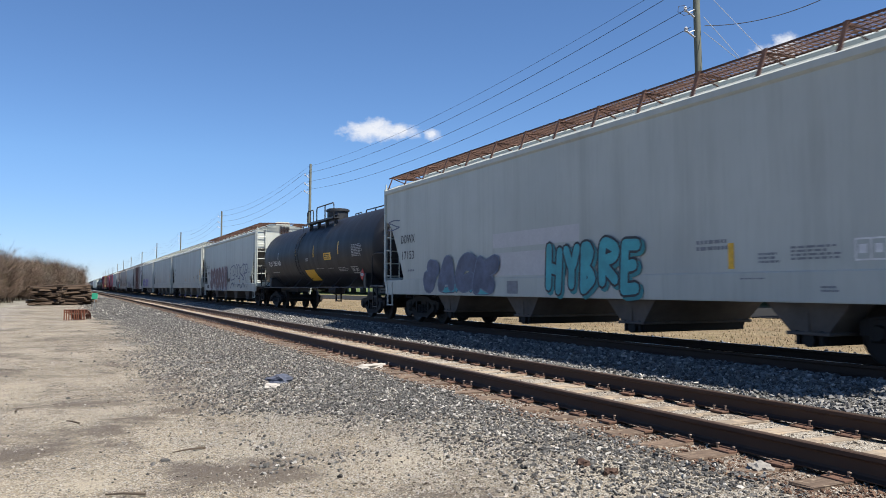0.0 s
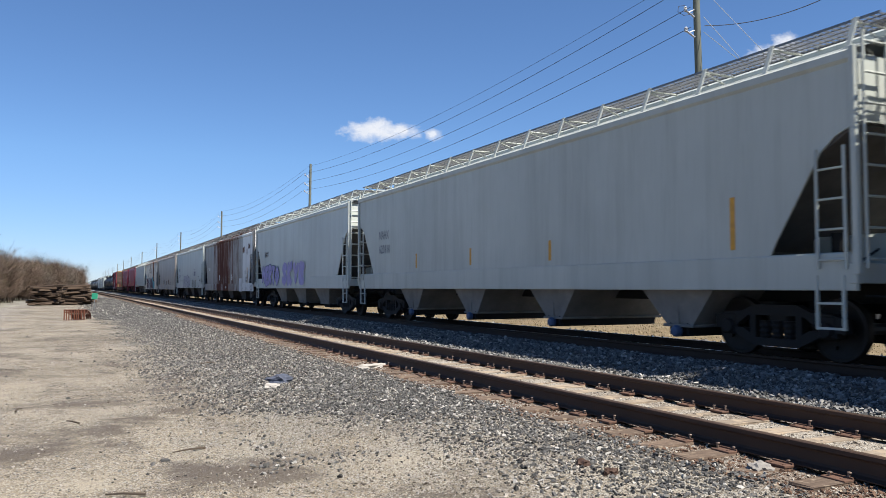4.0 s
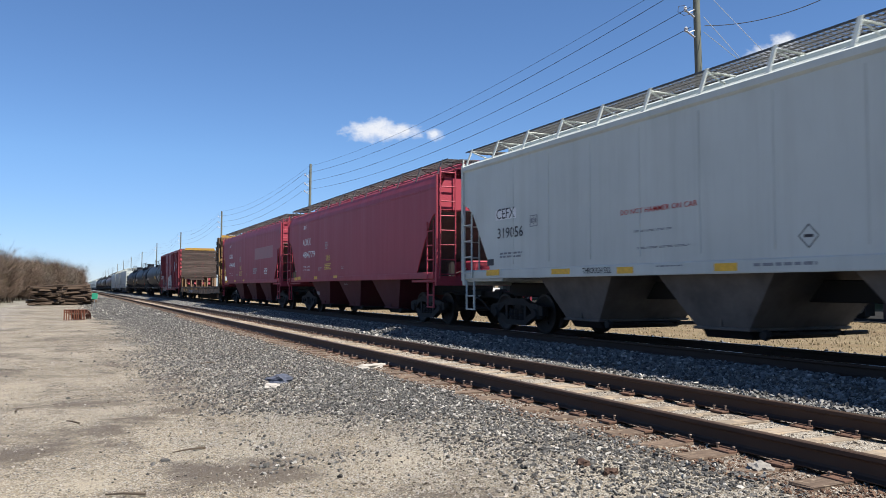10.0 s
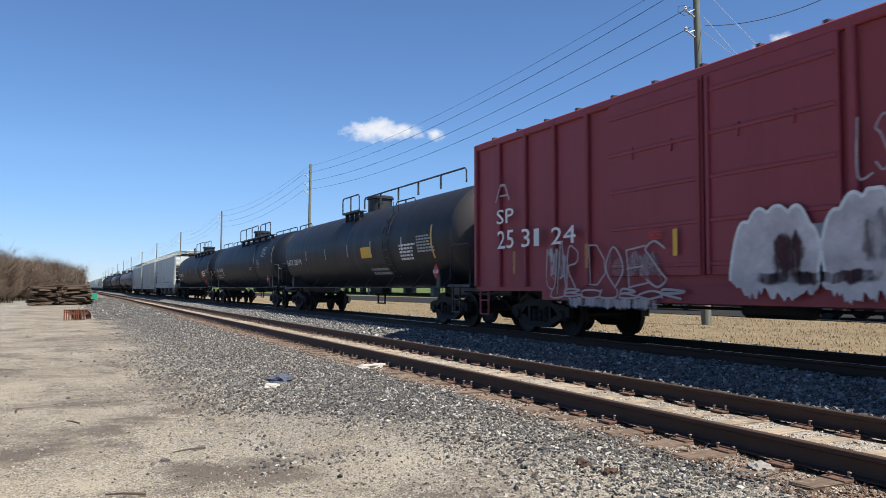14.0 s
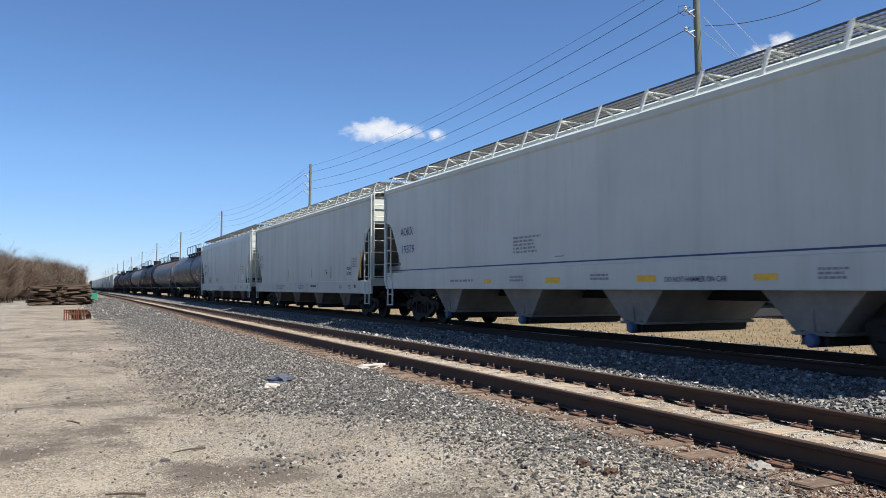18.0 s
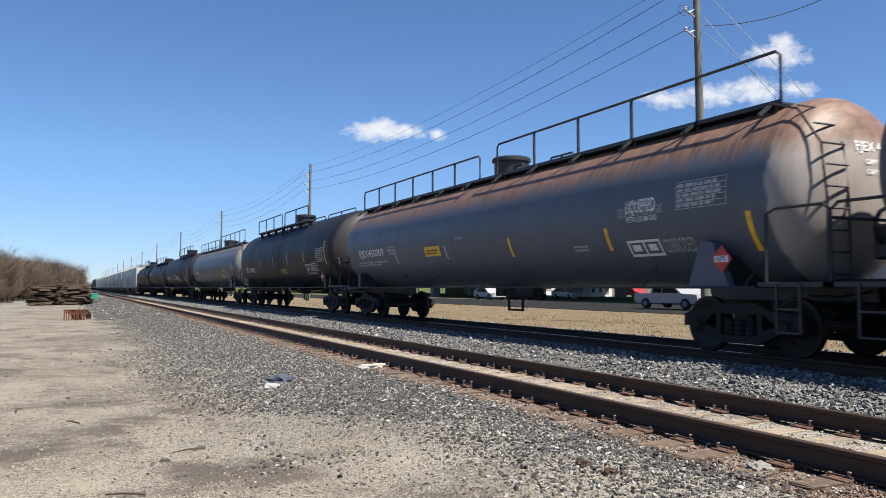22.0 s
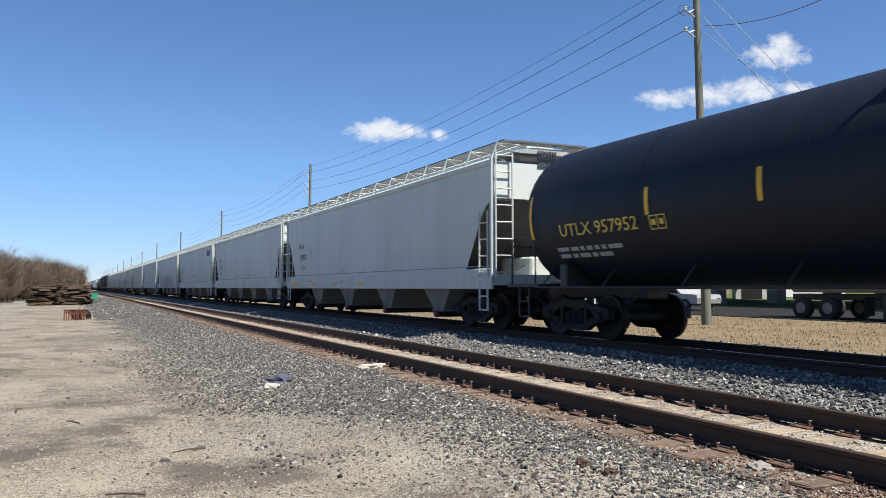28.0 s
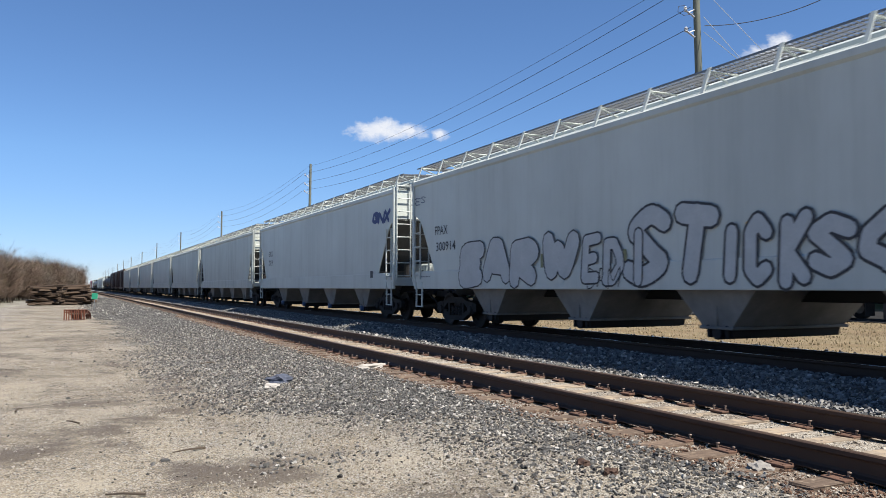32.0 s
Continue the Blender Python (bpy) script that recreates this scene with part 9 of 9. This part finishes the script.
bar(car, 5.57, 1.13, 0.53, 0.12, YELLOW)
bar(car, 2.62, 1.13, 0.42, 0.10, YELLOW)
bar(car, -0.21, 1.13, 0.48, 0.09, YELLOW)
block(car, 1, 6.21, 1.28, 0.68, 0.06, INK_G)
block(car, 3, 2.01, 1.21, 0.69, 0.11, INK_G)
bar(car, h - 0.2, 1.56, 2 * h - 0.4, 0.025, INK_G, "sill_line")
car, h = add_hopper(565.72, 584.83, PALE_G, "clean pale grey covered hopper with red outlet caps", bays=4, cap=RED_CAP)
word(car, "FPAX", 7.63, 2.68, 0.86, 0.24, INK_K)
word(car, "219375", 7.58, 2.24, 1.13, 0.24, INK_K)
panel(car, 5.96, 2.44, 0.28, 0.25, INK_G)
block(car, 2, 7.36, 1.90, 0.78, 0.13, INK_G)
panel(car, 1.56, 1.62, 0.43, 0.13, INK_G)
block(car, 1, 1.48, 1.79, 0.30, 0.04, INK_G)
block(car, 2, -1.45, 1.68, 0.98, 0.13, INK_R)
bar(car, 8.30, 1.18, 0.85, 0.13, YELLOW)
bar(car, 5.59, 1.13, 0.51, 0.13, YELLOW)
bar(car, 2.54, 1.12, 0.43, 0.12, YELLOW)
bar(car, -0.27, 1.13, 0.43, 0.10, YELLOW)
block(car, 1, 6.17, 1.28, 0.80, 0.06, INK_G)
block(car, 1, 1.99, 1.26, 0.52, 0.05, INK_G)
block(car, 3, -0.78, 1.17, 0.26, 0.11, INK_K)
bar(car, h - 0.2, 1.56, 2 * h - 0.4, 0.025, INK_G, "sill_line")
car, h = add_hopper(586.1, 605.19, PALE_G, "clean pale grey covered hopper with yellow stripes and a navy emblem", bays=4, cap=BLUE_CAP)
spray(car, "GNX", -6.95, 3.32, 1.63, 0.51, INK_B, INK_B, 77, fat=0.3, edge=0.01, slant=0.3)
block(car, 3, -6.92, 1.73, 1.01, 0.22, INK_D)
word(car, "GRLX", 7.64, 2.59, 0.86, 0.24, INK_K)
word(car, "75843", 7.64, 2.23, 1.01, 0.24, INK_K)
panel(car, 6.66, 2.43, 0.32, 0.25, INK_G)
spray(car, "O", 9.30, 2.29, 1.06, 1.11, None, SLATE, 78, edge=0.04)
bar(car, 7.78, 1.70, 0.08, 0.73, YELLOW)
bar(car, 5.40, 1.59, 0.10, 0.40, YELLOW)
bar(car, 3.13, 1.59, 0.10, 0.40, YELLOW)
bar(car, 0.86, 1.57, 0.12, 0.40, YELLOW)
bar(car, -1.78, 1.55, 0.14, 0.44, YELLOW)
word(car, "DO NOT HAMMER ON SIDES OF CAR", 0.79, 1.91, 2.48, 0.10, INK_B)
block(car, 2, 3.03, 1.91, 0.58, 0.05, INK_K)
block(car, 2, -3.20, 1.89, 0.58, 0.05, INK_D)
bar(car, -2.55, 1.57, 0.10, 0.15, INK_D, "stencil")
block(car, 2, -2.21, 1.31, 0.56, 0.10, INK_D)
block(car, 1, -2.86, 1.34, 1.00, 0.04, INK_D)
block(car, 1, 7.27, 1.73, 1.03, 0.10, INK_G)
bar(car, h - 0.2, 1.5, 2 * h - 0.4, 0.025, INK_G, "sill_line")
car, h = add_hopper(606.51, 625.28, PALE_G, "clean pale grey covered hopper with black outlined graffiti", bays=4)
word(car, "FPAX", 7.93, 2.49, 0.79, 0.24, INK_K)
word(car, "300914", 7.86, 2.05, 1.19, 0.24, INK_K)
spray(car, "SES", 9.60, 3.41, 1.10, 0.27, None, SLATE, 80, edge=0.03)
block(car, 1, 8.89, 1.33, 0.96, 0.07, INK_G)
spray(car, "EARW", 6.38, 1.02, 5.30, 1.23, PALE_S, INK_K, 81, fat=0.42, edge=0.035, slant=0.1)
spray(car, "EDI", 1.10, 1.03, 2.15, 1.09, PALE_S, INK_K, 82, fat=0.36, edge=0.035)
spray(car, "ST", -0.27, 1.03, 2.44, 1.48, PALE_S, INK_K, 84, fat=0.36, edge=0.045, slant=0.25)
spray(car, "ICK", -2.39, 1.02, 1.91, 1.15, PALE_S, INK_K, 86, fat=0.44, edge=0.045)
spray(car, "SO", -4.04, 1.09, 1.70, 1.02, PALE_S, INK_K, 88, fat=0.36, edge=0.045)
spray(car, "DAM", 0.92, 1.03, 1.04, 0.41, None, INK_K, 89, edge=0.025)
bar(car, -3.02, 1.51, 0.14, 0.52, YELLOW)
bar(car, 2.56, 1.48, 0.10, 0.29, OLIVE)
bar(car, -0.17, 1.46, 0.12, 0.29, OLIVE)
car, h = add_hopper(626.85, 645.88, PALE_G, "clean pale grey covered hopper with yellow stripes and a navy emblem", bays=4, cap=BLUE_CAP)
spray(car, "GNX", -7.61, 3.09, 1.67, 0.47, INK_B, INK_B, 77, fat=0.3, edge=0.01, slant=0.3)
bar(car, -7.42, 1.38, 0.27, 0.22, INK_K, "stencil")
word(car, "GRLX", h - 1.95, 2.6, 0.85, 0.27, INK_K)
word(car, "75839", h - 1.95, 2.15, 0.95, 0.27, INK_K)
for sa, sb in ((647.75, 666.9), (668.2, 686.65), (687.9, 707.07), (708.4, 728.53), (729.8, 748.5), (749.8, 767.0)):
    add_hopper(sa, sb, LIGHT, "pale grey covered hopper with plain sides", bays=4)
pos = 768.2
for k in range(3):
    train.append(boxcar("boxcar", pos, pos + 17.6, BROWN, "dark brown boxcar far back in the train", BROWN))
    pos += 18.9
for k in range(3):
    add_tank(pos, pos + 17.4, TANK_K, "black tank car far back in the train")
    pos += 18.6
for k in range(3):
    add_hopper(pos + 0.6, pos + 18.6, PALE_G, "pale grey covered hopper far back", bays=4)
    pos += 19.4
for k in range(4):
    add_tank(pos, pos + 17.4, TANK_G, "dark grey tank car far back in the train")
    pos += 18.6
for k in range(4):
    add_hopper(pos + 0.6, pos + 17.6, (MID, REDCAR)[k % 2], "covered hopper far back in the train", bays=3)
    pos += 18.4


def motions():
    for car in train:
        mid = car["mid"]
        rows = [(t, pose(TRACK_X, mid - SPEED * t, RAIL_Z)) for t in (0.0, 8.0, 16.0, 24.0, 32.0)]
        walk(car, rows)
    for ws, car, along, w in spinning:
        s = car["mid"] + along
        t0, t1 = max(0.0, (s - 48.0) / SPEED), min(32.0, (s - 2.0) / SPEED)
        if t1 <= 0.1 or t0 >= 31.9:
            continue
        f0, f1 = math.ceil(t0 * FPS), math.floor(t1 * FPS)
        rows = [] if f0 == 0 else [(0.0, pose(0, w, WHEEL_R))]
        turn = 0.0
        for f in range(f0, f1 + 1):
            turn = degrees_of(f - f0)
            rows.append((f / FPS, pose(0, w, WHEEL_R, turn)))
        if f1 < 32 * FPS:
            rows.append((32.0, pose(0, w, WHEEL_R, turn)))
        walk(ws, rows)
    for c, at, drift in drifting:
        side = at.to_3x3() @ Vector((1, 0, 0))
        walk(c, [(t, Matrix.Translation(side * drift * PXM * (t / 32.0 - 0.5)) @ at) for t in (0.0, 16.0, 32.0)])


def degrees_of(frames):
    return math.degrees(SPEED * frames / FPS / WHEEL_R)


motions()
